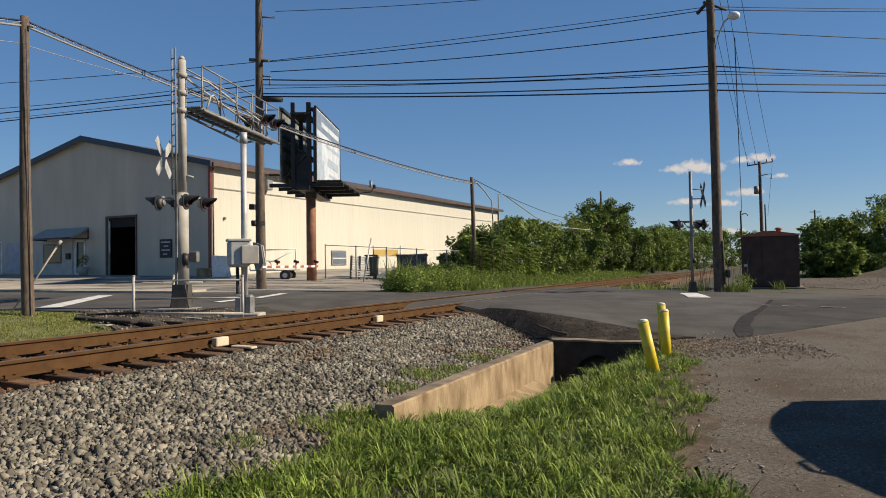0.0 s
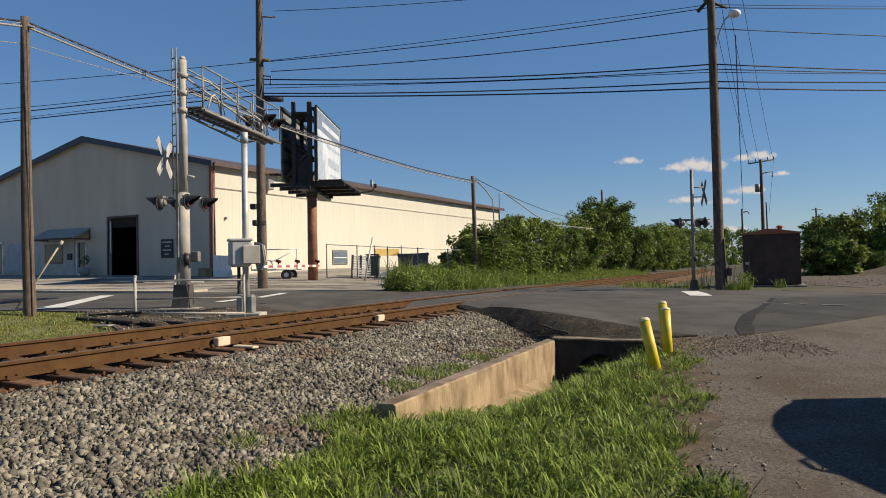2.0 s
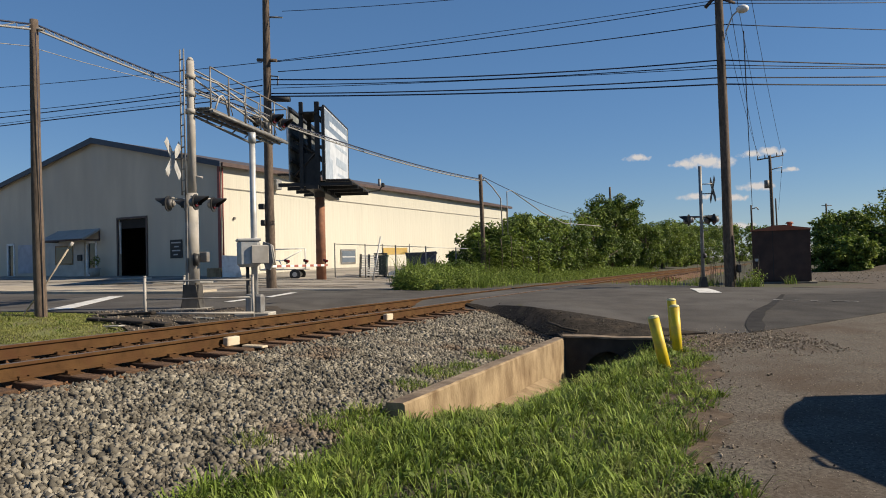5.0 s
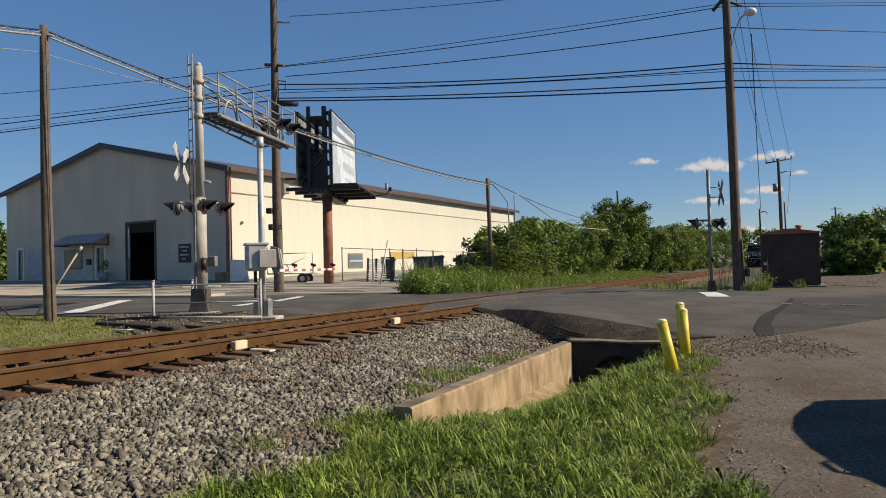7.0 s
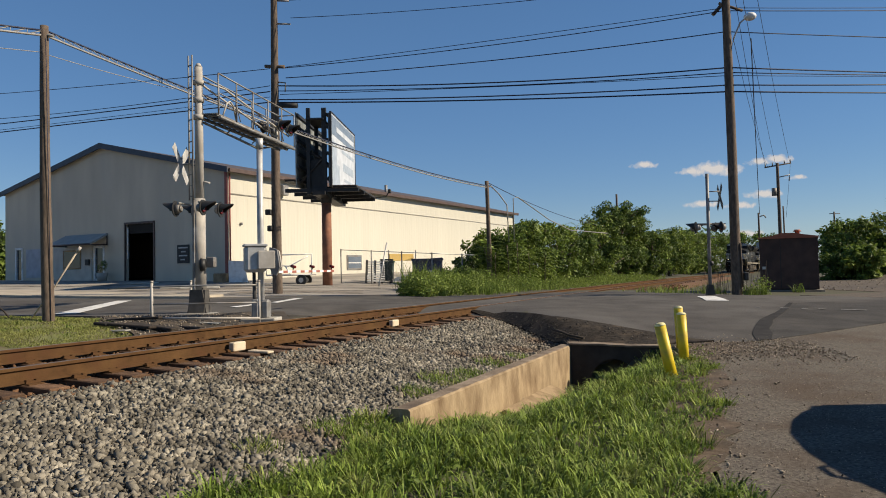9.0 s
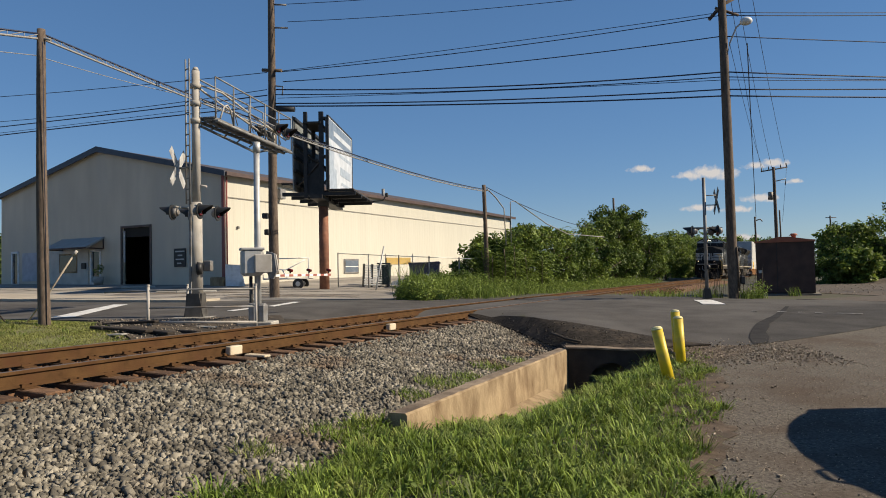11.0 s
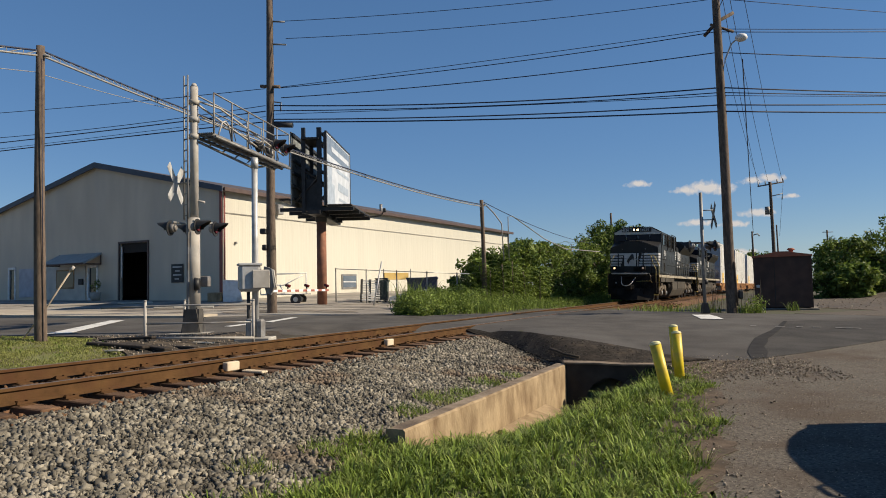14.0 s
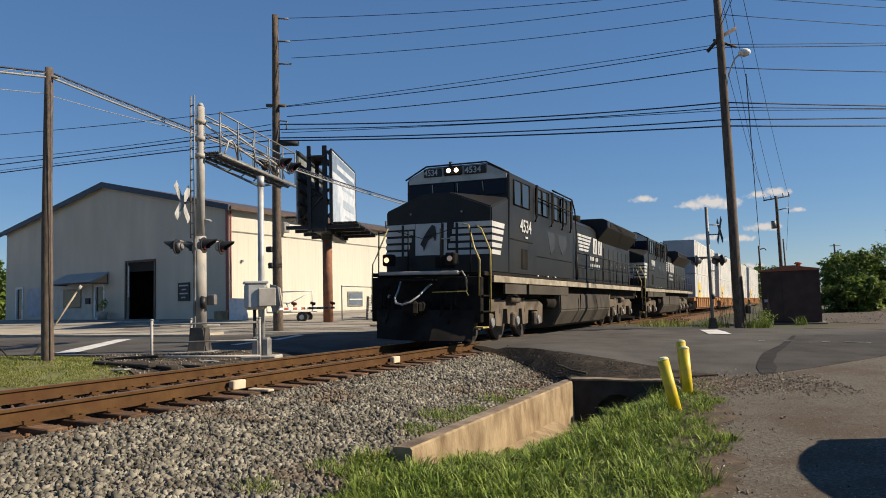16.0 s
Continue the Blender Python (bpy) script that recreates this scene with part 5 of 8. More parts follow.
FX_, LX_ = 0.50, -1.22
face = part("poster_face", slab_on(FX_, Y0_, Y1_, ZB_, ZT_, 0.06), M_FACE, bb, "white vinyl poster face with worn grey lettering")
SPAN_ = Y1_ - Y0_
for u0, u1, w0, w1, tone_ in ((0.02, 0.98, 0.72, 0.98, M_INK), (0.20, 0.94, 0.80, 0.87, M_FACE), (0.03, 0.20, 0.03, 0.64, M_BAND), (0.07, 0.15, 0.10, 0.46, M_INK), (0.20, 0.30, 0.03, 0.34, M_BAND),
                              (0.44, 0.90, 0.30, 0.42, M_BAND), (0.40, 0.94, 0.56, 0.61, M_BAND), (0.50, 0.84, 0.16, 0.20, M_BAND)):
    lift = 0.064 if tone_ is M_INK else 0.070
    part("lettering_bar", slab_on(FX_ + lift - 0.004, Y0_ + SPAN_ * u0, Y0_ + SPAN_ * u1, ZB_ + 3.62 * w0, ZB_ + 3.62 * w1, 0.004), tone_, face)
for y, z in ((Y0_, ZT_ - ZB_), (Y1_, ZT_ - ZB_)):
    part("face_trim", bx(board_x(FX_, y) - 0.03, y - 0.05, ZB_, board_x(FX_, y) + 0.09, y + 0.05, ZB_ + z, 0.01), M_BLACK, face)
part("face_trim", slab_on(FX_ - 0.02, Y0_, Y1_, ZT_, ZT_ + 0.08, 0.10), M_BLACK, face, "dark frame along the head")
part("back_board", slab_on(FX_ - 0.08, Y0_, Y1_, ZB_, ZT_, 0.05), M_BOARD, bb, "dark back of the poster board")
part("back_board", slab_on(LX_, Y0_, Y1_, ZB_, ZT_ + 0.05, 0.06), M_BOARD, bb, "grey-green back of the second board")
for z in (5.35, 6.0, 6.65, 7.3, 7.95, 8.55):
    part("stringer", slab_on(LX_ + 0.06, Y0_, Y1_, z - 0.07, z + 0.07, 0.10), M_BLACK, bb)
    part("stringer", slab_on(FX_ - 0.2, Y0_, Y1_, z - 0.06, z + 0.06, 0.10), M_BLACK, bb)
for y in (-1.35, 0.3, 2.0, 3.7):
    for x, w in ((LX_ + 0.62, 0.09), (FX_ - 0.32, 0.11)):
        part("upright", bx(board_x(x, y) - w, y - 0.1, 4.6, board_x(x, y) + w, y + 0.1, 8.88 if y < 0 else 8.5), M_BLACK, bb, "dark steel upright")
    part("cross_brace", tb([(board_x(LX_, y) + 0.2, y, 5.2), (board_x(FX_, y) - 0.2, y, 6.6)], 0.05), M_BLACK, bb)
    part("cross_brace", tb([(board_x(LX_, y) + 0.2, y, 7.0), (board_x(FX_, y) - 0.2, y, 6.2)], 0.05), M_BLACK, bb)
    part("deck_beam", bx(board_x(LX_, y) - 0.55, y - 0.07, 4.72, board_x(FX_, y) + 1.35, y + 0.07, 4.9), M_BLACK, bb)
part("end_plate", bx(LX_ + 0.6, -1.3, 4.75, FX_ - 0.25, -1.22, 6.35), M_BLACK, bb, "black plate closing the near end")
part("head_shelf", bx(LX_ + 0.55, -1.6, 8.28, FX_ - 0.3, 0.6, 8.36), M_BLACK, bb)
part("main_beam", bx(-0.35, -1.7, 4.55, 0.25, 4.7, 4.75), M_BLACK, bb)
for x0, x1, z, name_ in ((FX_ + 0.10, FX_ + 1.30, 5.08, "catwalk"), (LX_ - 0.55, LX_ - 0.05, 5.42, "catwalk")):
    walkway = part(name_, slab_on(x0, Y0_, Y1_, z - 0.16, z - 0.10, x1 - x0), M_BLACK, bb, "brown-black catwalk along the board")
    for k in range(5):
        a = x0 + (x1 - x0) * k / 5
        part("deck_board", slab_on(a, Y0_ - 0.05, Y1_ + 0.05, z - 0.10, z - 0.05, (x1 - x0) / 5 - 0.03), M_DECK, walkway)
part("flood_lamp", tb([(board_x(FX_ + 1.3, 4.2), 4.2, 4.95), (board_x(FX_ + 1.9, 4.2), 4.2, 5.0), (board_x(FX_ + 2.1, 4.2), 4.2, 5.3)], 0.035), M_BLACK, bb)
part("lamp_head", bx(board_x(FX_ + 2.02, 4.2), 4.05, 5.2, board_x(FX_ + 2.2, 4.2), 4.35, 5.42, 0.03), M_BLACK, bb)

# ---- relay hut ----
hut = thing("relay_hut", Matrix.Translation((13.15, 28.5, -0.2)) @ Matrix.Rotation(-0.42, 4, "Z"), "dark brown steel relay hut with rust-red roof", "equipment hut")
part("body", bx(-1.04, -0.1, 0.05, 1.02, 1.9, 2.11, 0.02), M_SHED, hut)
bm = bmesh.new()
prism(bm, [(-1.1, 2.08), (1.08, 2.08), (1.08, 2.14), (0.5, 2.23), (0.2, 2.29), (-0.25, 2.29), (-0.55, 2.2), (-1.1, 2.13)], -0.16, 2.0, "y")
part("roof", bm, M_SHEDROOF, hut, "low rust-red metal roof")
part("roof_vent", cy((0.35, 0.6, 2.25), (0.35, 0.6, 2.38), 0.09, 0.09, 12), M_SHEDROOF, hut)
part("vent_cap", cy((0.35, 0.6, 2.36), (0.35, 0.6, 2.44), 0.16, 0.10, 12), M_SHEDROOF, hut)
part("lock_plate", bx(-0.97, -0.13, 0.86, -0.84, -0.10, 0.97), M_GALV, hut)
part("door_edge", bx(-0.30, -0.115, 0.1, -0.28, -0.1, 2.05), M_BLACK, hut)
part("corner_angle", bx(0.99, -0.13, 0.05, 1.05, -0.07, 2.11), M_SHED, hut)
single("hut_slab", bx(-1.3, -0.35, -0.12, 1.25, 2.2, 0.03, 0.02), M_APRON_D, "pale concrete slab under the relay hut", "slab", m=hut.matrix_world.copy())

# ---- yellow guard posts ----
# caps are paler than the tubes
M_CAPPALE = mat("pale_yellow", (0.74, 0.66, 0.30), (0.80, 0.74, 0.42), 6, 0.6, bump=0.1)
POSTS = (((2.95, 9.88, -0.80), (2.76, 9.86, 0.08)), ((3.60, 11.5, -0.80), (3.563, 11.5, 0.112)), ((3.90, 12.6, -0.75), (3.856, 12.6, 0.15)))
for (x0, y0, z0), (x1, y1, z1) in POSTS:
    post = thing("guard_post", Matrix.Translation((x0, y0, z0)), "yellow painted steel guard post in the grass", "bollard", "yellow guard posts")
    d = Vector((x1 - x0, y1 - y0, z1 - z0))
    bm = bmesh.new()
    cyl(bm, (0, 0, 0), d, 0.078, 0.078, 20)
    part("tube", bm, M_YELLOW, post)
    bm = bmesh.new()
    n = d.normalized()
    cyl(bm, d, d + n * 0.025, 0.080, 0.066, 20)
    cyl(bm, d + n * 0.025, d + n * 0.038, 0.066, 0.03, 20)
    part("cap", bm, M_CAPPALE, post, "pale domed yellow cap")


# ---- train ----
M_LOCO = mat("loco_black", (0.0165, 0.0165, 0.017), (0.0235, 0.023, 0.0225), 1.5, 0.42, bump=0.05, dirt=(0.030, 0.026, 0.022), dirt_scale=0.6, dirt_amount=0.4, spec=0.2)
M_LOCO_D = mat("underframe_black", (0.009, 0.0085, 0.008), (0.016, 0.0145, 0.013), 4, 0.85, bump=0.2, spec=0.1, dirt=(0.028, 0.022, 0.017), dirt_scale=2)
M_TRUCK = mat("dusty_truck_steel", (0.115, 0.092, 0.070), (0.19, 0.155, 0.12), 5, 0.9, bump=0.3, spec=0.15, dirt=(0.045, 0.035, 0.028), dirt_scale=2.5, dirt_amount=0.6)
M_TANK = mat("dusty_tank", (0.060, 0.051, 0.041), (0.088, 0.077, 0.063), 1.2, 0.8, bump=0.1, spec=0.15, dirt=(0.045, 0.038, 0.03), dirt_scale=0.8, dirt_amount=0.5)
M_STRIPE = mat("white_livery", (0.50, 0.49, 0.47), (0.58, 0.57, 0.55), 3, 0.45, bump=0.05, dirt=(0.34, 0.32, 0.3), dirt_scale=1.5, dirt_amount=0.4)
M_SILL = mat("cream_sill", (0.32, 0.28, 0.205), (0.45, 0.40, 0.31), 3, 0.7, bump=0.1, dirt=(0.16, 0.125, 0.085), dirt_scale=2.2, dirt_amount=0.7)
M_RAIL_Y = mat("worn_yellow_rail", (0.46, 0.34, 0.09), (0.58, 0.45, 0.15), 6, 0.6, bump=0.1, dirt=(0.22, 0.15, 0.06), dirt_scale=4)
M_LAMP_ON = mat("lit_headlight", (0.9, 0.8, 0.6), None, 3, 0.3, bump=0, emit=(1.0, 0.74, 0.38), power=5)
M_DITCH = mat("lit_ditch_light", (0.9, 0.7, 0.5), None, 3, 0.3, bump=0, emit=(1.0, 0.66, 0.36), power=1.0)
M_DITCH_LOW = mat("dim_ditch_light", (0.5, 0.42, 0.34), None, 3, 0.3, bump=0, emit=(1.0, 0.6, 0.4), power=0.08)
M_WINDSCREEN = mat("windscreen", (0.010, 0.010, 0.018), None, 2, 0.2, bump=0, spec=0.15)
M_WHEEL = mat("wheel_steel", (0.05, 0.04, 0.034), (0.09, 0.075, 0.063), 5, 0.6, 0.4, bump=0.1)
M_BOX_W = mat("white_container", (0.56, 0.55, 0.52), (0.64, 0.63, 0.60), 1.0, 0.5, bump=0.05, dirt=(0.52, 0.48, 0.42), dirt_scale=0.8, dirt_amount=0.35)
# white container's end, greyed because it faces away from the sun
M_BOX_G = mat("shaded_box_end", (0.33, 0.36, 0.39), (0.40, 0.43, 0.46), 1.0, 0.5, bump=0.05)
M_WELL = mat("well_car_brown", (0.30, 0.135, 0.045), (0.40, 0.19, 0.065), 2, 0.75, bump=0.2, dirt=(0.16, 0.085, 0.04), dirt_scale=1.2)
M_LABEL = mat("yellow_label", (0.75, 0.42, 0.03), None, 3, 0.5, bump=0)


def strip(parent, name, material, pts, th=0.012, label=""):
    """A thin plate on the flank at x, from outline points (y, z)."""
    x = pts[0]
    return part(name, pr(pts[1], x, x + th, "x"), material, parent, label)


def writing(name, text, size, material, parent, m, label=""):
    """Raised characters in the built-in font, set by m: x along the line, y up, z out."""
    cu = bpy.data.curves.new(name, "FONT")
    cu.body, cu.size, cu.extrude, cu.offset = text, size, 0.004, 0.012 * size
    tmp = new(name, cu)
    bpy.context.view_layer.update()
    me = bpy.data.meshes.new_from_object(tmp.evaluated_get(bpy.context.evaluated_depsgraph_get()))
    bpy.data.objects.remove(tmp)
    me.transform(m)
    me.materials.clear()
    me.materials.append(material)
    ob = new(name, me)
    ob.parent = parent
    return tagged(ob, label) if label else ob


SIDE_ON = Matrix(((0, 0, 1, 0), (1, 0, 0, 0), (0, 1, 0, 0), (0, 0, 0, 1)))     # on the flank, read from the car park
FRONT_ON = Matrix(((1, 0, 0, 0), (0, 0, -1, 0), (0, 1, 0, 0), (0, 0, 0, 1)))   # on the front


def locomotive():
    loco = thing("locomotive", Matrix(), "black diesel freight locomotive with white nose stripes", "locomotive", "locomotives")
    # nose: hipped short hood
    bm = bmesh.new()
    W, zl = 1.50, 1.78
    xs_ = (-W, -0.4, 0.4, W)
    foot = [bm.verts.new((x, y, zl)) for x, y in zip(xs_, (0, -0.05, -0.05, 0))]
    brow_ = [bm.verts.new((x, y, z)) for x, y, z in zip(xs_, (0, -0.05, -0.05, 0), (3.42, 3.84, 3.84, 3.42))]
    rear = [bm.verts.new((x, 1.24, z)) for x, z in zip(xs_, (3.80, 3.96, 3.96, 3.80))]
    base = [bm.verts.new((x, 1.24, zl)) for x in xs_]
    for k in range(3):
        bm.faces.new((foot[k], foot[k + 1], brow_[k + 1], brow_[k]))
        bm.faces.new((brow_[k], brow_[k + 1], rear[k + 1], rear[k]))
        bm.faces.new((rear[k], rear[k + 1], base[k + 1], base[k]))
        bm.faces.new((base[k], base[k + 1], foot[k + 1], foot[k]))
    bm.faces.new((foot[0], brow_[0], rear[0], base[0]))
    bm.faces.new((foot[3], base[3], rear[3], brow_[3]))
    bmesh.ops.recalc_face_normals(bm, faces=bm.faces[:])
    bmesh.ops.bevel(bm, geom=bm.edges[:], offset=0.03, segments=2, affect="EDGES")
    nose = part("nose", bm, M_LOCO, loco)
    # nose face in slices, slightly proud of the hood
    def nz(x):
        return -0.05 * min(1, (W - abs(x)) / (W - 0.4)) - 0.016

    def slab(x0, x1, z0, z1, name, material, parent, th=0.012, skew=0.0):
        bm = bmesh.new()
        vs = []
        for dy in (0, th):
            for x, z in ((x0, z0), (x1, z0), (x1 - skew, z1), (x0 - skew, z1)):
                vs.append(bm.verts.new((x, nz(x) + 0.012 - dy, z)))
        for q in ((0, 1, 2, 3), (7, 6, 5, 4), (0, 4, 5, 1), (1, 5, 6, 2), (2, 6, 7, 3), (3, 7, 4, 0)):
            bm.faces.new([vs[k] for k in q])
        bmesh.ops.recalc_face_normals(bm, faces=bm.faces[:])
        return part(name, bm, material, parent)

    for k in range(5):
        z1 = 3.06 - 0.178 * k
        z0 = z1 - (0.115 if k else 0.13)
        slab(-W + 0.01, -0.62 - 0.05 * k, z0, z1, "white_stripe", M_STRIPE, nose)
        slab(0.50 - 0.05 * k, W - 0.01, z0, z1, "white_stripe", M_STRIPE, nose)
        strip(nose, "white_stripe", M_STRIPE, (W, [(0.0, z0), (0.86 - 0.07 * k, z0), (0.90 - 0.07 * k, z1), (0.0, z1)]), 0.012)
        strip(nose, "white_stripe", M_STRIPE, (-W - 0.012, [(0.0, z0), (0.86 - 0.07 * k, z0), (0.90 - 0.07 * k, z1), (0.0, z1)]), 0.012)
    slab(-0.60, 0.0, 2.24, 3.06, "emblem_panel", M_STRIPE, nose)
    slab(0.0, 0.30, 2.24, 3.06, "emblem_panel", M_STRIPE, nose)
    # dark leaping emblem, a plain shape
    bm = bmesh.new()
    pts = [(-0.02, 2.98), (-0.10, 3.02), (-0.20, 2.92), (-0.34, 2.72), (-0.44, 2.52), (-0.36, 2.45), (-0.34, 2.34), (-0.30, 2.46), (-0.22, 2.62), (-0.08, 2.72), (-0.02, 2.6), (0.02, 2.78)]
    prism(bm, pts, -0.094, -0.080, "y")
    part("emblem", bm, M_BLACK, nose, "dark plain emblem shape")
    for x in (-0.98, 0.18, 0.58):
        slab(x - 0.035, x + 0.035, 2.2, 3.05, "nose_rib", M_LOCO, nose, 0.02)
    part("nose_door_handle", tb([(0.12, -0.1, 2.65), (0.5, -0.1, 2.65)], 0.018), M_GALV, nose)
    # cab
    bm = bmesh.new()
    sec = [(-1.5, 1.78), (1.5, 1.78), (1.53, 3.9), (1.53, 4.47), (0.9, 4.78), (-0.9, 4.78), (-1.53, 4.47), (-1.53, 3.9)]
    prism(bm, sec, 1.22, 7.7, "y")
    bmesh.ops.bevel(bm, geom=bm.edges[:], offset=0.03, segments=2, affect="EDGES")
    cab = part("cab", bm, M_LOCO, loco)
    brow = bmesh.new()
    prism(brow, [(-1.45, 4.33), (1.45, 4.33), (1.48, 4.46), (0.88, 4.75), (-0.88, 4.75), (-1.48, 4.46)], 1.19, 1.225, "y")
    part("brow_panel", brow, mat("grey_brow", (0.50, 0.48, 0.44), (0.60, 0.58, 0.53), 2, 0.5, dirt=(0.28, 0.265, 0.24), dirt_scale=2) if "grey_brow" not in bpy.data.materials else bpy.data.materials["grey_brow"], cab, "grey-white panel above the windscreen")
    part("roof_edge", tb([(-1.55, 1.17, 4.46), (-0.9, 1.17, 4.80), (0.9, 1.17, 4.80), (1.55, 1.17, 4.46)], 0.025), M_LOCO, cab)
    for x0, x1 in ((-1.42, -0.78), (-0.74, -0.05), (0.02, 0.72), (0.76, 1.42)):
        part("windscreen", bx(x0, 1.195, 3.88 + 0.06 * (1 - abs(x0 + x1) / 3), x1, 1.225, 4.30, 0.01), M_WINDSCREEN, cab, "dark tinted windscreen")
    for x in (-0.76, -0.01, 0.74):
        part("screen_pillar", bx(x - 0.02, 1.185, 3.9, x + 0.02, 1.22, 4.3), M_LOCO, cab)
        part("wiper", tb([(x + 0.05, 1.17, 4.28), (x + 0.07, 1.17, 4.0)], 0.012), M_GALV, cab)
    for x0, x1 in ((-0.97, -0.42), (0.26, 0.90)):
        nb = part("number_board", bx(x0, 1.15, 4.50, x1, 1.2, 4.73, 0.01), M_BLACK, cab, "black number board")
        writing("board_number", "4534", 0.235, M_STRIPE, nb, Matrix.Translation((x0 + 0.02, 1.146, 4.535)) @ FRONT_ON @ Matrix.Diagonal((0.80 * (x1 - x0) / 0.5, 1, 1, 1)))
    hl = part("headlight_housing", bx(-0.36, 1.12, 4.50, 0.20, 1.2, 4.76, 0.03), M_LOCO, cab)
    for x in (-0.19, 0.04):
        part("headlight", cy((x, 1.125, 4.63), (x, 1.10, 4.63), 0.062, 0.060, 18), M_LAMP_ON, hl, "glowing warm headlight")
    part("roof_horn", tb([(-0.3, 1.5, 4.78), (-0.3, 1.5, 4.95)], 0.05), M_LOCO, cab)
    for y0, y1, z0, z1 in ((1.55, 2.15, 3.66, 4.33), (2.2, 2.85, 3.66, 4.33), (3.45, 4.0, 3.62, 4.36), (4.1, 4.75, 3.62, 4.36), (5.3, 5.9, 3.62, 4.38), (6.1, 6.8, 3.62, 4.38)):
        for sx in (1, -1):
            x = 1.53 * sx
            w = part("side_window", bx(min(x, x + 0.012 * sx), y0, z0, max(x, x + 0.012 * sx), y1, z1), M_GLASS, cab, "dark side window")
            part("window_frame", tb([(x + 0.02 * sx, y0, z0), (x + 0.02 * sx, y1, z0), (x + 0.02 * sx, y1, z1), (x + 0.02 * sx, y0, z1), (x + 0.02 * sx, y0, z0)], 0.018, 4), M_LOCO_D, w)
    for y in (3.3, 4.9, 6.1, 7.1):
        part("safety_rail_post", tb([(1.57, y, 3.35), (1.62, y, 3.5), (1.63, y, 4.42)], 0.038), M_LOCO_D, cab)
    part("safety_rail", tb([(1.64, 3.3, 4.05), (1.64, 7.3, 4.05)], 0.022), M_LOCO_D, cab)
    part("safety_rail", tb([(1.60, 5.0, 4.50), (1.60, 7.3, 4.50), (1.58, 7.75, 4.15), (1.56, 8.0, 3.4), (1.52, 8.05, 2.3), (1.52, 8.05, 1.76)], 0.026), M_LOCO_D, cab)
    writing("road_number", "4534", 0.50, M_STRIPE, cab, Matrix.Translation((1.536, 2.06, 2.97)) @ SIDE_ON @ Matrix.Diagonal((0.98, 1, 1, 1)), "white road number")
    strip(cab, "white_mark", M_STRIPE, (1.532, [(2.5, 2.8), (2.72, 2.8), (2.72, 2.86), (2.5, 2.86)]), 0.008)
    part("side_louvre", bx(1.5, 2.25, 1.95, 1.525, 2.72, 2.5), M_LOCO_D, cab)
    part("side_seam", bx(1.5, 1.3, 2.70, 1.525, 3.2, 2.73), M_LOCO_D, cab)
    part("side_seam", bx(1.5, 3.6, 2.36, 1.525, 7.5, 2.38), M_LOCO_D, cab)
    # paler shapes that paint the light playing on the cab flank
    for pts in ([(4.6, 3.3), (5.4, 3.3), (5.5, 2.75), (5.0, 2.5)], [(5.8, 3.3), (6.8, 3.3), (6.9, 2.9), (6.3, 2.55), (5.9, 2.9)]):
        strip(cab, "worn_patch", mat("flank_light_grey", (0.022, 0.024, 0.027), (0.032, 0.034, 0.038), 3, 0.5) if "flank_light_grey" not in bpy.data.materials else bpy.data.materials["flank_light_grey"], (1.5, pts), 0.02)
    # long hood
    bm = bmesh.new()
    prism(bm, [(-1.05, 1.75), (1.05, 1.75), (1.05, 3.95), (0.75, 4.2), (-0.75, 4.2), (-1.05, 3.95)], 7.7, 20.6, "y")
    bmesh.ops.bevel(bm, geom=bm.edges[:], offset=0.04, segments=2, affect="EDGES")
    hood = part("long_hood", bm, M_LOCO, loco)
    part("exhaust_stack", cy((0.3, 12.4, 4.15), (0.3, 12.4, 4.55), 0.28, 0.30, 16), M_LOCO_D, hood)
    part("hood_vent", bx(-0.6, 9.0, 4.18, 0.6, 10.6, 4.28, 0.03), M_LOCO_D, hood)
    bm = bmesh.new()
    prism(bm, [(-1.05, 3.55), (-1.53, 4.12), (-1.53, 4.40), (-1.3, 4.5), (1.3, 4.5), (1.53, 4.40), (1.53, 4.12), (1.05, 3.55)], 13.3, 20.1, "y")
    bmesh.ops.bevel(bm, geom=bm.edges[:], offset=0.02, segments=1, affect="EDGES")
    wing_ = part("radiator_wing", bm, M_LOCO, loco, "wide overhanging black radiator")
    part("radiator_screen", bx(1.5, 13.8, 4.16, 1.542, 19.6, 4.36), M_LOCO_D, wing_)
    for k in range(6):
        y = 14.5 + k * 1.0
        d_ = part("hood_door", bx(1.05, y, 1.95, 1.075, y + 0.92, 3.35, 0.008), M_LOCO, hood)
        part("door_latch", bx(1.075, y + 0.42, 2.6, 1.095, y + 0.5, 2.7), M_GALV_D, d_)
    for k in range(5):
        z1 = 3.62 - 0.135 * k
        strip(hood, "white_stripe", M_STRIPE, (1.05, [(10.1 + 0.05 * k, z1 - 0.09), (12.2 - 0.12 * k, z1 - 0.09), (12.35 - 0.12 * k, z1), (10.1 + 0.05 * k, z1)]), 0.012)
    for a_ in (12.55, 13.45):   # the maker's mark as two plain slanted blocks
        strip(hood, "emblem_shape", M_STRIPE, (1.05, [(a_, 2.98), (a_ + 0.70, 2.98), (a_ + 0.78, 3.62), (a_ + 0.08, 3.62)]), 0.012)
        strip(hood, "emblem_gap", M_LOCO, (1.062, [(a_ + 0.25, 3.05), (a_ + 0.36, 3.05), (a_ + 0.52, 3.55), (a_ + 0.41, 3.55)]), 0.006)
    for z, b_ in ((2.68, 13.5), (2.38, 13.9)):
        for j in range(6):
            u_ = 12.1 + (b_ - 12.1) * j / 6
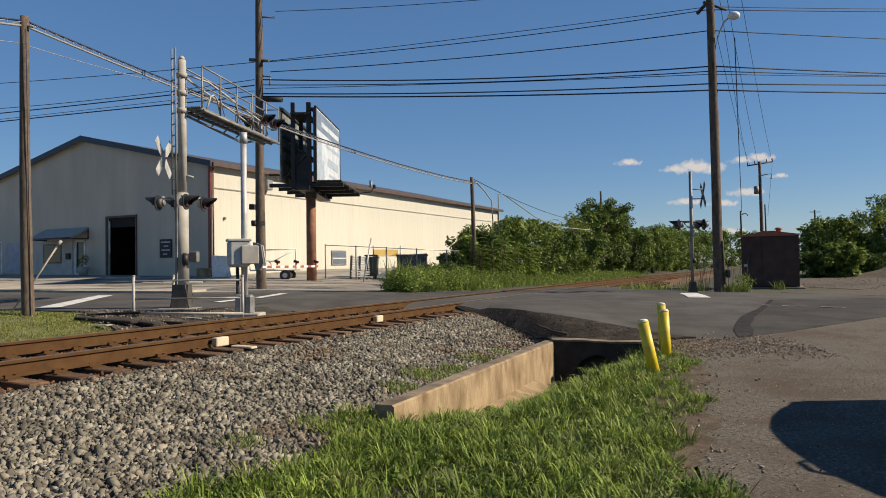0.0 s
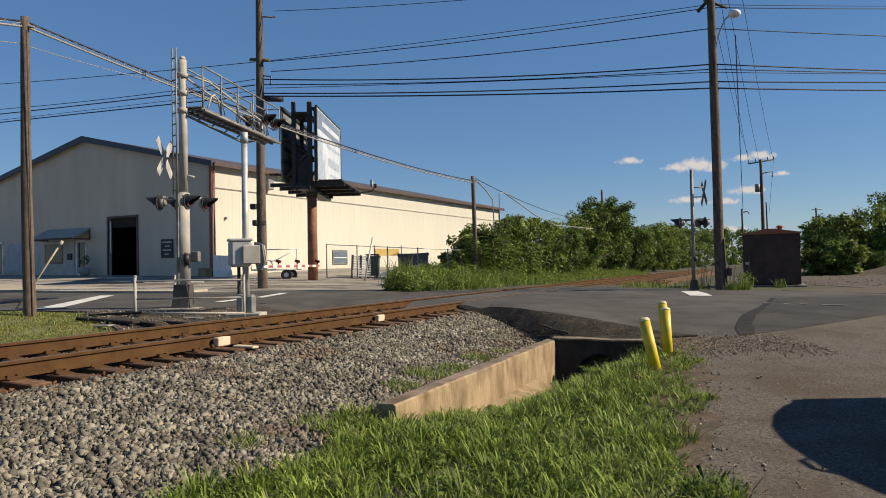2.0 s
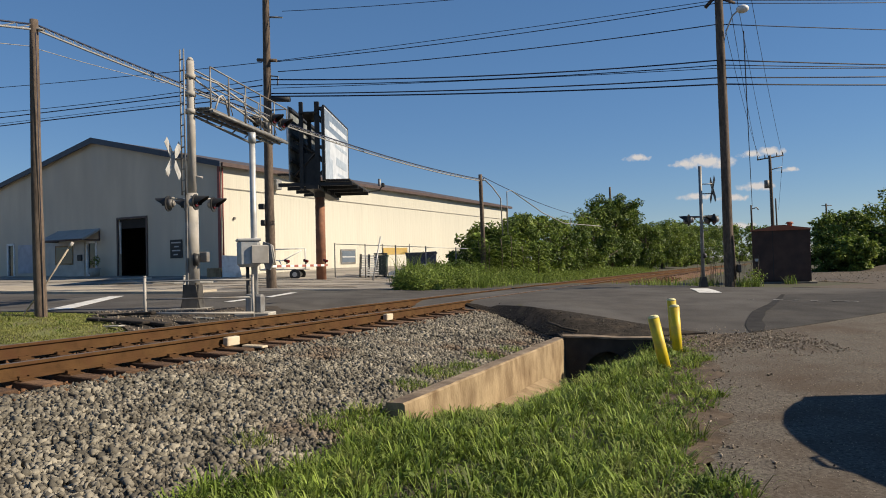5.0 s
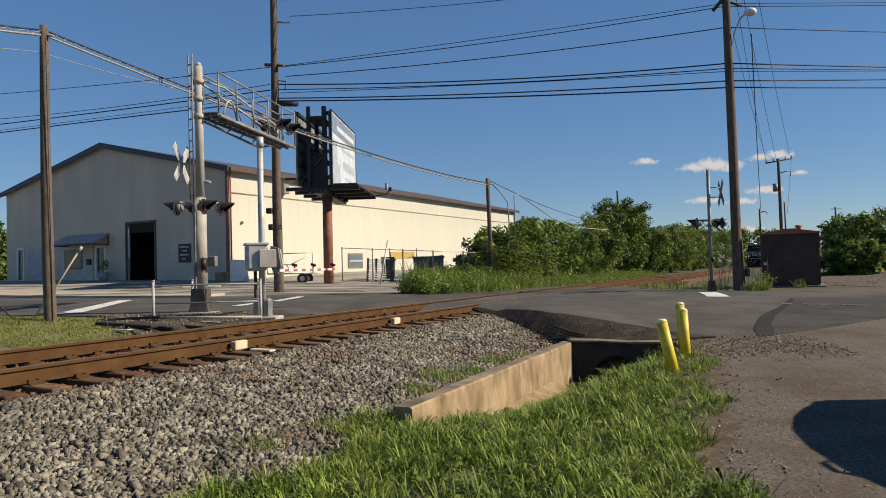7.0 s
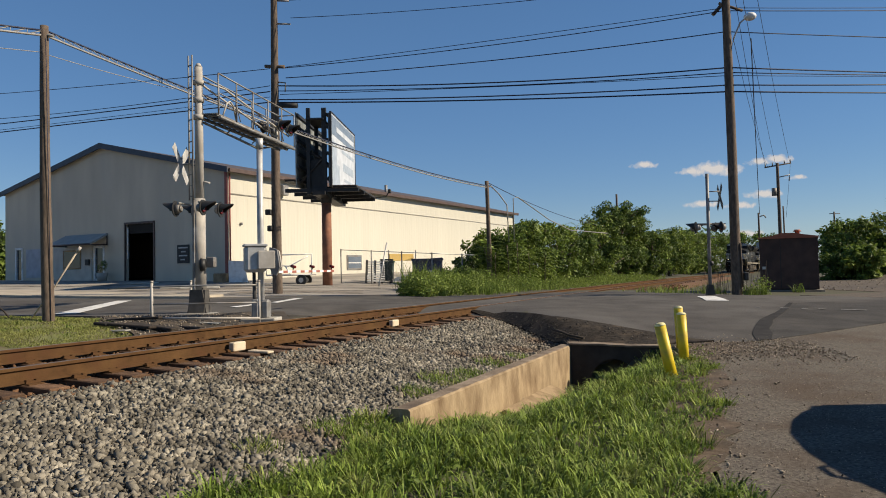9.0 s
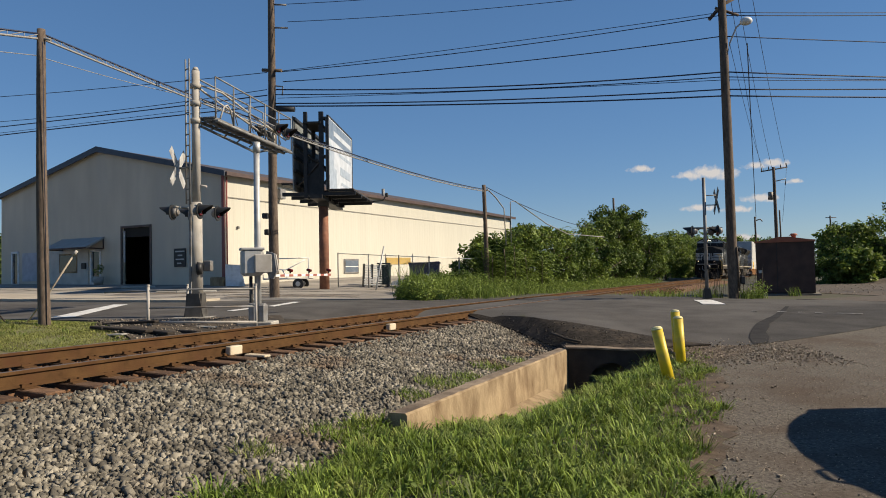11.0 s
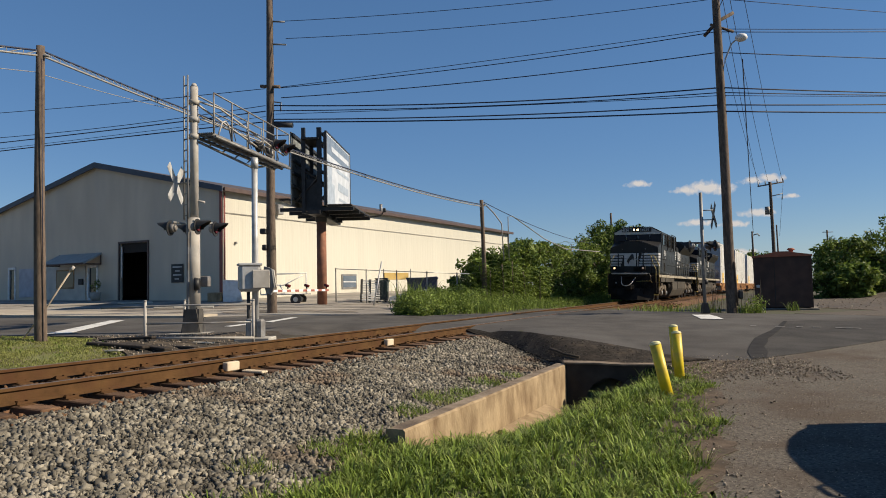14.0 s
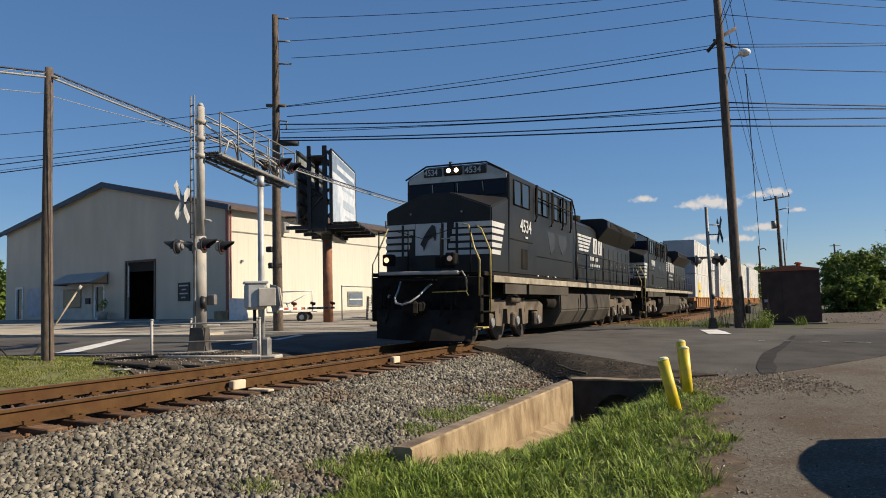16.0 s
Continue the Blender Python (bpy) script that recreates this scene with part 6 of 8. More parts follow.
            strip(hood, "lettering_bar", M_STRIPE, (1.05, [(u_, z), (u_ + 0.17, z), (u_ + 0.17, z + 0.17), (u_, z + 0.17)]), 0.01)
    # walkway, sill, skirts
    part("walkway", bx(-1.55, -0.6, 1.68, 1.55, 21.2, 1.78, 0.01), M_LOCO_D, loco)
    for sx in (1, -1):
        part("side_sill", bx(min(1.5 * sx, 1.56 * sx), 0.0, 1.53, max(1.5 * sx, 1.56 * sx), 20.8, 1.70, 0.01), M_SILL, loco, "dirty cream sill stripe")
        part("skirt", bx(min(1.46 * sx, 1.52 * sx), 0.9, 1.25, max(1.46 * sx, 1.52 * sx), 2.6, 1.53), M_TANK, loco, "dusty grey skirt panel")
        part("skirt", bx(min(1.46 * sx, 1.52 * sx), 2.85, 1.25, max(1.46 * sx, 1.52 * sx), 7.0, 1.53), M_TANK, loco, "dusty grey skirt panel")
        for y in np.arange(8.3, 20.5, 1.35):
            part("stanchion", tb([(1.5 * sx, y, 1.75), (1.5 * sx, y, 2.75)], 0.022, 5), M_LOCO, loco)
        bm = bmesh.new()
        tube(bm, [(1.5 * sx, 8.3, 2.75), (1.5 * sx, 20.4, 2.75)], 0.024, 5)
        tube(bm, [(1.5 * sx, 8.3, 2.25), (1.5 * sx, 20.4, 2.25)], 0.018, 5)
        part("side_handrail", bm, M_LOCO, loco)
    for y in (3.7, 4.7, 5.5):
        part("sill_marker", cy((1.5, y, 1.72), (1.5, y, 1.82), 0.04, 0.04, 8), M_STRIPE, loco)
    part("frame", bx(-1.2, -0.6, 1.15, 1.2, 21.0, 1.68), M_LOCO_D, loco)
    # tank
    bm = bmesh.new()
    prism(bm, [(-1.5, 1.3), (1.5, 1.3), (1.52, 0.75), (1.25, 0.25), (0.8, 0.16), (-0.8, 0.16), (-1.25, 0.25), (-1.52, 0.75)], 6.1, 13.5, "y")
    bmesh.ops.bevel(bm, geom=bm.edges[:], offset=0.04, segments=2, affect="EDGES")
    tank = part("fuel_tank", bm, M_TANK, loco, "long dusty grey fuel tank")
    part("tank_seam", bx(1.5, 8.6, 0.75, 1.535, 8.63, 1.28), M_LOCO_D, tank)
    part("air_reservoir", cy((1.2, 5.0, 1.0), (1.2, 6.0, 1.0), 0.2, 0.2, 14), M_LOCO_D, loco)
    # pilot, plow, steps
    pil = part("pilot", bx(-1.5, -0.72, 0.55, 1.5, -0.55, 1.66, 0.02), M_LOCO_D, loco)
    part("end_sill", bx(-1.25, -0.84, 1.71, 0.95, -0.72, 1.80, 0.02), M_ALU, pil, "pale grey edge of the front platform")
    bm = bmesh.new()
    top, bot = 0.85, 0.13
    pts = [(-1.36, -0.72, top), (-0.45, -0.98, top), (0.45, -0.98, top), (1.36, -0.72, top)]
    low = [(-1.30, -0.80, bot), (-0.40, -1.28, bot), (0.40, -1.28, bot), (1.30, -0.80, bot)]
    va, vb = [bm.verts.new(p) for p in pts], [bm.verts.new(p) for p in low]
    back = [bm.verts.new((x, -0.6, z)) for x, z in ((-1.3, bot), (1.3, bot), (1.36, top), (-1.36, top))]
    for k in range(3):
        bm.faces.new((va[k], va[k + 1], vb[k + 1], vb[k]))
    bm.faces.new((back[0], back[1], vb[3], vb[2], vb[1], vb[0]))
    bm.faces.new((back[3], va[0], va[1], va[2], va[3], back[2]))
    bm.faces.new((back[0], vb[0], va[0], back[3]))
    bm.faces.new((back[1], back[2], va[3], vb[3]))
    bmesh.ops.recalc_face_normals(bm, faces=bm.faces[:])
    part("snow_plow", bm, mat("plow_steel", (0.007, 0.0065, 0.006), (0.012, 0.011, 0.010), 2, 0.7, bump=0.15, spec=0.08, dirt=(0.03, 0.026, 0.022), dirt_scale=1.2), loco, "black snow plow scuffed grey")
    coup = part("coupler", bx(-0.2, -1.3, 0.78, 0.2, -0.7, 1.05, 0.05), M_LOCO_D, loco)
    part("coupler_knuckle", bx(-0.28, -1.42, 0.72, 0.12, -1.22, 1.08, 0.07), M_LOCO_D, coup)
    part("air_hose", tb([(-0.62, -0.80, 1.55), (-0.60, -0.98, 1.32), (-0.54, -1.25, 1.14), (-0.40, -1.45, 1.02), (-0.20, -1.5, 0.98), (-0.02, -1.45, 1.04), (0.10, -1.2, 1.20), (0.16, -0.95, 1.38), (0.24, -0.82, 1.50)], 0.024, 7), M_GALV, pil, "pale looped air hose")
    for k, x in enumerate((-1.15, -1.02, -0.78, 0.45, 0.62, 0.95)):
        part("mu_hose", tb([(x, -0.73, 1.42), (x + 0.02, -0.86, 1.30), (x + 0.05 * (-1) ** k, -0.88, 0.98), (x, -0.80, 0.88)], 0.021, 6), M_LOCO_D, pil)
    part("front_handrail", tb([(-1.35, -0.66, 2.80), (-0.9, -0.70, 2.84), (-0.5, -0.68, 2.74), (-0.1, -0.68, 2.62), (0.4, -0.68, 2.74), (0.8, -0.70, 2.84)], 0.009, 5), M_LOCO_D, loco)
    part("platform_step", bx(-0.55, -0.98, 1.55, 0.35, -0.72, 1.60, 0.01), M_LOCO_D, pil)
    part("pilot_light", cy((-0.98, -0.73, 1.18), (-0.98, -0.76, 1.18), 0.05, 0.05, 10), M_GALV, pil)
    part("cab_antenna", bx(-0.5, 2.6, 4.78, 0.5, 3.2, 4.86, 0.02), M_LOCO_D, cab)
    part("nose_door", bx(-0.02, -0.078, 1.9, 0.52, -0.066, 2.2, 0.004), M_LOCO_D, nose)
    for x in (-1.32, 1.32):
        part("class_light", cy((x * 0.55, -0.07, 3.32), (x * 0.55, -0.10, 3.32), 0.03, 0.028, 10), M_GALV_D, nose)
    for x in (-0.9, 0.55, 0.8):
        part("brake_hose", tb([(x, -0.85, 1.2), (x + 0.03, -0.98, 0.8), (x - 0.06, -0.95, 0.5)], 0.025), M_LOCO_D, pil)
    part("uncoupling_lever", tb([(0.3, -0.9, 1.28), (1.2, -0.9, 1.30), (1.25, -0.9, 1.2)], 0.014), M_RAIL_Y, pil)
    for x in (-1.08, 0.68):
        bk = part("ditch_light_housing", bx(x - 0.13, -0.72, 1.95, x + 0.13, -0.45, 2.25, 0.03), M_LOCO_D, loco)
        part("ditch_light", cy((x, -0.715, 2.1), (x, -0.74, 2.1), 0.07, 0.065, 16), M_DITCH if x < 0 else M_DITCH_LOW, bk, "glowing orange-white ditch light" if x < 0 else "dim ditch light")
    for x, y in ((-1.35, -0.65), (-0.5, -0.65), (0.4, -0.65), (1.2, -0.65)):
        part("front_stanchion", tb([(x, y, 1.75), (x, y, 2.85)], 0.018, 5), M_LOCO_D, loco)
    for sx in (1, -1):
        for k, (z, y0) in enumerate(((0.42, -0.72), (0.80, -0.70), (1.18, -0.68))):
            part("step", bx(min(1.15 * sx, 1.55 * sx), y0, z, max(1.15 * sx, 1.55 * sx), -0.35, z + 0.035), M_RAIL_Y if k == 0 else M_LOCO_D, loco)
        part("step_side", bx(min(1.12 * sx, 1.15 * sx), -0.7, 0.4, max(1.12 * sx, 1.15 * sx), -0.3, 1.7), M_LOCO_D, loco)
        part("step_plate", bx(min(1.15 * sx, 1.55 * sx), -0.34, 0.4, max(1.15 * sx, 1.55 * sx), -0.30, 1.7), M_LOCO_D, loco)
    for pts, r in (([(0.95, -0.55, 2.95), (1.12, -0.58, 2.92), (1.30, -0.64, 2.35), (1.46, -0.7, 2.05), (1.46, -0.72, 1.2)], 0.024), ([(1.12, -0.1, 2.95), (1.3, -0.2, 2.85), (1.58, -0.30, 2.3), (1.58, -0.30, 2.0), (1.58, -0.30, 0.8)], 0.024),
                   ([(-1.12, -0.58, 2.92), (-1.4, -0.68, 2.2), (-1.5, -0.70, 2.0), (-1.5, -0.72, 1.0)], 0.02)):
        part("grab_rail", tb(pts, r * 0.9, 7), M_RAIL_Y, loco, "worn yellow grab rail")
    part("grab_rail", tb([(0.85, -0.75, 1.75), (1.05, -0.8, 1.78), (1.15, -0.8, 1.62), (1.18, -0.8, 1.3)], 0.02), M_SILL, loco)
    # trucks with wheelsets
    wheels = []
    for y0 in (2.2, 17.0):
        tr = part("truck", bx(-0.9, y0 - 2.6, 0.6, 0.9, y0 + 2.6, 1.0, 0.05), M_LOCO_D, loco)
        for sx in (1, -1):
            bm = bmesh.new()
            prof = [(-2.75, 0.95), (-2.7, 0.40), (-2.35, 0.36), (-2.2, 0.78), (-1.35, 0.80), (-1.3, 0.42), (-0.85, 0.40), (-0.75, 0.85), (-0.45, 0.85), (-0.4, 0.45), (0.45, 0.45), (0.5, 0.85),
                    (0.75, 0.85), (0.85, 0.40), (1.3, 0.42), (1.35, 0.80), (2.2, 0.78), (2.35, 0.36), (2.7, 0.40), (2.75, 0.95), (2.2, 1.12), (0.6, 1.08), (0.4, 1.22), (-0.4, 1.22), (-0.6, 1.08), (-2.2, 1.12)]
            prism(bm, [(y0 + a_, b_) for a_, b_ in prof], min(1.05 * sx, 1.25 * sx), max(1.05 * sx, 1.25 * sx), "x")
            part("side_frame", bm, M_TRUCK, tr, "dusty tan cast side frame")
            for dy in (-1.9, 0.0, 1.9):
                part("axle_box", bx(min(1.2 * sx, 1.36 * sx), y0 + dy - 0.2, 0.36, max(1.2 * sx, 1.36 * sx), y0 + dy + 0.2, 0.75, 0.04), M_TRUCK, tr)
                part("bearing_cap", cy((1.34 * sx, y0 + dy, 0.53), (1.42 * sx, y0 + dy, 0.53), 0.13, 0.11, 14), M_GALV_D, tr)
            for dy in (-1.0, 1.0):
                part("spring", cy((1.15 * sx, y0 + dy, 0.75), (1.15 * sx, y0 + dy, 1.15), 0.11, 0.11, 12), M_TRUCK, tr)
            part("brake_cylinder", cy((1.3 * sx, y0 - 0.5, 1.1), (1.3 * sx, y0 + 0.3, 1.1), 0.1, 0.1, 12), M_TRUCK, tr)
            part("sand_pipe", tb([(1.3 * sx, y0 - 2.5, 1.3), (1.28 * sx, y0 - 2.75, 0.8), (1.0 * sx, y0 - 2.7, 0.15)], 0.03), M_TRUCK, tr)
        for dy in (-1.9, 0.0, 1.9):
            bm = bmesh.new()
            for sx in (1, -1):
                cyl(bm, (0.68 * sx, 0, 0), (0.82 * sx, 0, 0), 0.533, 0.525, 28)
                cyl(bm, (0.66 * sx, 0, 0), (0.68 * sx, 0, 0), 0.56, 0.56, 28)
                for k in range(3):
                    a_ = 2.1 * k
                    cyl(bm, (0.82 * sx, 0.3 * math.cos(a_), 0.3 * math.sin(a_)), (0.835 * sx, 0.3 * math.cos(a_), 0.3 * math.sin(a_)), 0.05, 0.05, 8)
            cyl(bm, (-1.1, 0, 0), (1.1, 0, 0), 0.09, 0.09, 12)
            ws = part("wheelset", bm, M_WHEEL, tr, "worn steel wheels on their axle")
            ws.location = (0, y0 + dy, 0.533)
            wheels.append(ws)
    return loco


lead = locomotive()
trail = copy_thing(lead, Matrix())
tagged(trail, "black diesel freight locomotive coupled behind the leading one")
for o in list(trail.children_recursive):   # its own number is too small to read
    if o.name.startswith(("road_number", "board_number")):
        host, side = o.parent, o.name.startswith("road_number")
        bpy.data.objects.remove(o)
        for j in range(4 if side else 0):
            strip(host, "number_bar", M_STRIPE, (1.534, [(2.1 + 0.3 * j, 2.97), (2.32 + 0.3 * j, 2.97), (2.32 + 0.3 * j, 3.3), (2.1 + 0.3 * j, 3.3)]), 0.006)
    elif o.name.startswith(("headlight.", "ditch_light.")):
        o.data = o.data.copy()
        o.data.materials[0] = M_GLASS


def well_car(k):
    car = thing("well_car", Matrix(), "rust-brown double-stack container well car", "freight wagon", "container train")
    for sx in (1, -1):
        sd = part("side_sill", pr([(1.6, 1.25), (1.9, 0.40), (17.9, 0.40), (18.2, 1.25)], min(1.30 * sx, 1.42 * sx), max(1.30 * sx, 1.42 * sx), "x"), M_WELL, car)
        for y in np.arange(2.6, 17.8, 1.5):
            part("rib", bx(min(1.42 * sx, 1.48 * sx), y, 0.45, max(1.42 * sx, 1.48 * sx), y + 0.1, 1.2), M_WELL, sd)
        part("top_flange", bx(min(1.28 * sx, 1.5 * sx), 1.5, 1.22, max(1.28 * sx, 1.5 * sx), 18.3, 1.30), M_WELL, sd)
    part("well_floor", bx(-1.3, 1.8, 0.28, 1.3, 18.0, 0.40), M_WELL, car)
    for y0, y1 in ((0.2, 1.7), (18.1, 19.6)):
        part("end_platform", bx(-1.4, y0, 0.95, 1.4, y1, 1.25, 0.03), M_WELL, car)
        tr = part("truck", bx(-1.1, (y0 + y1) / 2 - 1.2, 0.45, 1.1, (y0 + y1) / 2 + 1.2, 0.8, 0.05), M_LOCO_D, car)
        for dy in (-0.85, 0.85):
            for sx in (1, -1):
                part("wheel", cy((0.68 * sx, (y0 + y1) / 2 + dy, 0.45), (0.82 * sx, (y0 + y1) / 2 + dy, 0.45), 0.45, 0.44, 20), M_WHEEL, tr)
    return car


def container(k, lab):
    c = thing("shipping_container", Matrix(), lab, "container", "stacked containers")
    body = part("body", bx(-1.28, 0.03, 0.0, 1.28, 16.12, 2.88, 0.02), M_BOX_W, c)
    part("end_door", bx(-1.27, 0.0, 0.03, 1.27, 0.03, 2.86), M_BOX_G, c, "container end with its shade painted grey")
    for y in np.arange(0.0, 16.1, 1.14):
        for sx in (1, -1):
            part("side_rib", bx(min(1.28 * sx, 1.295 * sx), y, 0.1, max(1.28 * sx, 1.295 * sx), y + 0.06, 2.8), M_BOX_W, body)
    for y in (0.02, 1.9, 14.1, 15.95):
        part("corner_post", bx(1.28, y, 0.0, 1.305, y + 0.16, 2.88), M_BOX_W, body)
    if k % 2 == 0:
        lb = part("placard", bx(1.296, 2.2, 0.75, 1.302, 3.7, 2.15), M_LABEL, body, "yellow placard")
        part("lettering_bar", bx(1.302, 2.45, 1.3, 1.306, 3.45, 1.5), M_BLACK, lb)
    else:
        for j in range(3):
            part("lettering_bar", bx(1.296, 12.2, 2.0 - 0.3 * j, 1.302, 14.6, 2.15 - 0.3 * j), mat("grey_lettering", (0.35, 0.37, 0.40), None, 4, 0.5) if "grey_lettering" not in bpy.data.materials else bpy.data.materials["grey_lettering"], body)
    return c


car0 = well_car(0)
low0 = container(0, "white shipping container with a yellow placard, in a well car")
top0 = container(1, "white shipping container stacked on another container")
CARS = [(car0, low0, top0)] + [tuple(copy_thing(o, Matrix()) for o in (car0, low0, top0)) for _ in range(3)]

FRONT_16, SPEED = 9.35, 14.81


def ride(at, length):
    """Pose on the line of a vehicle whose front is at s = at."""
    a, b = rail_frame(at + 0.15 * length).translation, rail_frame(at + 0.85 * length).translation
    d = (b - a).normalized()
    yaw = math.atan2(d.x, d.y)
    base = a - d * (0.15 * length)
    return Matrix.Translation(base) @ Matrix.Rotation(-yaw, 4, "Z") @ Matrix.Rotation(math.asin(d.z), 4, "X") @ Matrix.Rotation(T_LEAN, 4, "Y")


# ---- plants ----
def leaf_cloud(centers, radii, per, size, seed, squash=0.8, droop=0.35):
    """Leaves as bent diamonds scattered in clumps; two triangles each side of a midrib."""
    r = np.random.RandomState(seed)
    c = np.repeat(np.asarray(centers, float), per, 0)
    rad = np.repeat(np.asarray(radii, float), per)
    n = len(c)
    d = r.normal(size=(n, 3))
    d /= np.linalg.norm(d, axis=1, keepdims=True)
    p = c + d * (rad * r.uniform(0.35, 1.0, n) ** 0.5)[:, None] * np.array([1, 1, squash])
    k = d * 0.6 + r.normal(size=(n, 3)) * 0.55 + np.array([0, 0, 0.4])   # most leaves face outwards and up
    k /= np.linalg.norm(k, axis=1, keepdims=True)
    u = np.cross(k, r.normal(size=(n, 3)))
    u[:, 2] -= droop
    u -= k * np.sum(u * k, 1, keepdims=True)
    u /= np.linalg.norm(u, axis=1, keepdims=True)
    w = np.cross(k, u)
    s = (size * r.uniform(0.6, 1.4, n))[:, None]
    v = np.stack([p, p + u * s * 0.5 + w * s * 0.30 + k * s * 0.12, p + u * s, p + u * s * 0.5 - w * s * 0.30 + k * s * 0.12], 1)
    i = np.arange(n)[:, None] * 4
    f = np.concatenate([i + np.array([[0, 1, 2]]), i + np.array([[0, 2, 3]])], 1).reshape(-1, 3)
    return v.reshape(-1, 3), f


def tree(name, x, y, h, spread, seed, label, category, leaf=0.2, clumps=60, per=45, low=0.12, material=None, group=""):
    """Trunk with limbs, and a crown of clumps round the limb ends with gaps between them."""
    r = random.Random(seed)
    z = gz(x, y)
    root = thing(name, Matrix.Translation((x, y, z - 0.1)), label, category, group)
    bm = bmesh.new()
    top = h * 0.72
    cyl(bm, (0, 0, 0), (r.uniform(-0.2, 0.2), r.uniform(-0.2, 0.2), top), 0.02 * h + 0.02, 0.01 * h, 8)
    cs, rs = [], []
    for k in range(clumps):
        a, t = r.uniform(0, 6.2832), r.random()
        zc = h * (low + (0.93 - low) * t)
        prof = math.sin(math.pi * min(1, 0.22 + 0.72 * (1 - t))) ** 0.6
        q = spread * prof * r.uniform(0.35, 1.0) * (1 + 0.25 * math.sin(3 * a + seed))
        c = Vector((q * math.cos(a), q * math.sin(a), zc))
        cs.append(c)
        rs.append(r.uniform(0.10, 0.22) * spread + 0.15)
        if k % 5 == 0:
            s = Vector((0, 0, max(0.1, zc - 0.25 * h)))
            tube(bm, [s, s.lerp(c, 0.5) + Vector((0, 0, 0.05 * h)), c], 0.006 * h, 5)
    part("trunk", bm, M_BARK, root)
    tones = (material or M_LEAF, M_LEAF_DARK, M_LEAF_PALE if material is not M_LEAF_DARK else M_LEAF)
    for j, share in enumerate((range(0, 3), range(3, 5), range(5, 6))):
        pick = [k for k in range(len(cs)) if (k * 7 + seed) % 6 in share]
        v, f = leaf_cloud([cs[k] for k in pick], [rs[k] for k in pick], per, leaf * (1.0, 0.9, 1.15)[j], seed + 100 * j)
        ob = new("crown", arrays("crown", v, f, tones[j]))
        ob.parent = root
    return root


def far_side(u, lat):
    """Place on the far side of the track at a bearing (tangent from the lens axis)."""
    s = (4.383 - 0.9144 * lat + u * (9.58 - 0.4048 * lat)) / (0.4048 - 0.9144 * u)
    return track_xy(s, lat)


SHRUBS = [(0.010, 1.7, 0.9, -8.2), (0.028, 2.2, 1.2, -7.6), (0.048, 3.1, 1.5, -7.0), (0.066, 3.6, 1.6, -6.6), (0.085, 4.2, 1.8, -6.6), (0.108, 4.4, 1.9, -6.4), (0.135, 4.3, 1.9, -6.2),
          (0.158, 4.1, 1.9, -6.0), (0.178, 4.9, 1.9, -6.0)]
for k, (u, h, sp, lat) in enumerate(SHRUBS):
    x, y = far_side(u, lat)
    tree("shrub", x, y, h, sp, 20 + k, "dense green wild shrub beside the railway", "shrub", 0.20, 66, 95, 0.04, (M_LEAF_PALE, M_LEAF, M_LEAF, M_LEAF_DARK)[k % 4], "shrubs by the track")
for k, (u, h, sp, lat) in enumerate([(-0.066, 0.7, 0.5, -6.9), (-0.054, 1.0, 0.6, -7.2), (-0.040, 0.9, 0.6, -6.6), (-0.026, 1.2, 0.7, -7.3), (-0.012, 1.1, 0.7, -6.9), (0.004, 1.3, 0.8, -6.6), (0.022, 1.2, 0.7, -5.9)]):
    x, y = far_side(u, lat)
    tree("bush", x, y, h, sp, 120 + k, "low leafy weed bush at the corner of the yard", "bush", 0.11, 30, 60, 0.05, (M_LEAF, M_WEED, M_LEAF_DARK)[k % 3], "weed bushes by the yard")
for k, (u, h, sp, lat) in enumerate([(0.200, 6.6, 2.2, -6.6), (0.219, 7.9, 2.6, -6.4), (0.232, 7.3, 2.2, -6.2)]):
    x, y = far_side(u, lat)
    tree("tree", x, y, h, sp, 40 + k, "tall dark green broadleaf tree behind the track", "tree", 0.22, 110, 110, 0.08, M_LEAF_DARK, "trees by the track")
for k, (u, h, sp, lat) in enumerate([(0.262, 5.4, 2.6, -5.6), (0.280, 6.4, 3.2, -6.2), (0.296, 6.6, 3.4, -6.6), (0.312, 7.4, 3.8, -6.8), (0.328, 7.6, 4.0, -7.0)]):
    x, y = far_side(u, lat)
    tree("tree", x, y, h, sp, 50 + k, "green roadside tree along the railway", "tree", 0.24, 100, 105, 0.03, M_LEAF_PALE if k % 2 else M_LEAF, "trees by the track")
for k, (x, y, h, sp) in enumerate([(25.7, 46, 2.3, 1.1), (26.8, 49, 4.3, 1.7), (28.9, 52, 4.2, 2.0), (30.6, 49, 4.9, 2.3), (33.0, 51, 6.0, 2.7), (35.5, 50, 6.8, 2.9), (38.5, 50, 7.0, 3.0), (42, 52, 7.2, 3.2)]):
    tree("tree", x, y, h, sp, 60 + k, "dark green tree at the edge of the gravel lot", "tree", 0.24, 80, 70, 0.0, M_LEAF_PALE if k % 3 == 0 else M_LEAF, "trees behind the lot")
# bushes fill the trees' foot; their dark leaf paints the shadow there
for k in range(-2, 13):
    tree("bush", 25.6 + 1.35 * k, 47.6 + 0.9 * math.sin(2.3 * k) + 0.15 * k, 2.3 + 0.7 * math.sin(1.7 * k + 1), 1.25, 140 + k, "dense undergrowth under the lot's trees, dark leaves standing in for shade", "bush", 0.17, 34, 80, 0.0, M_LEAF_DARK, "undergrowth behind the lot")
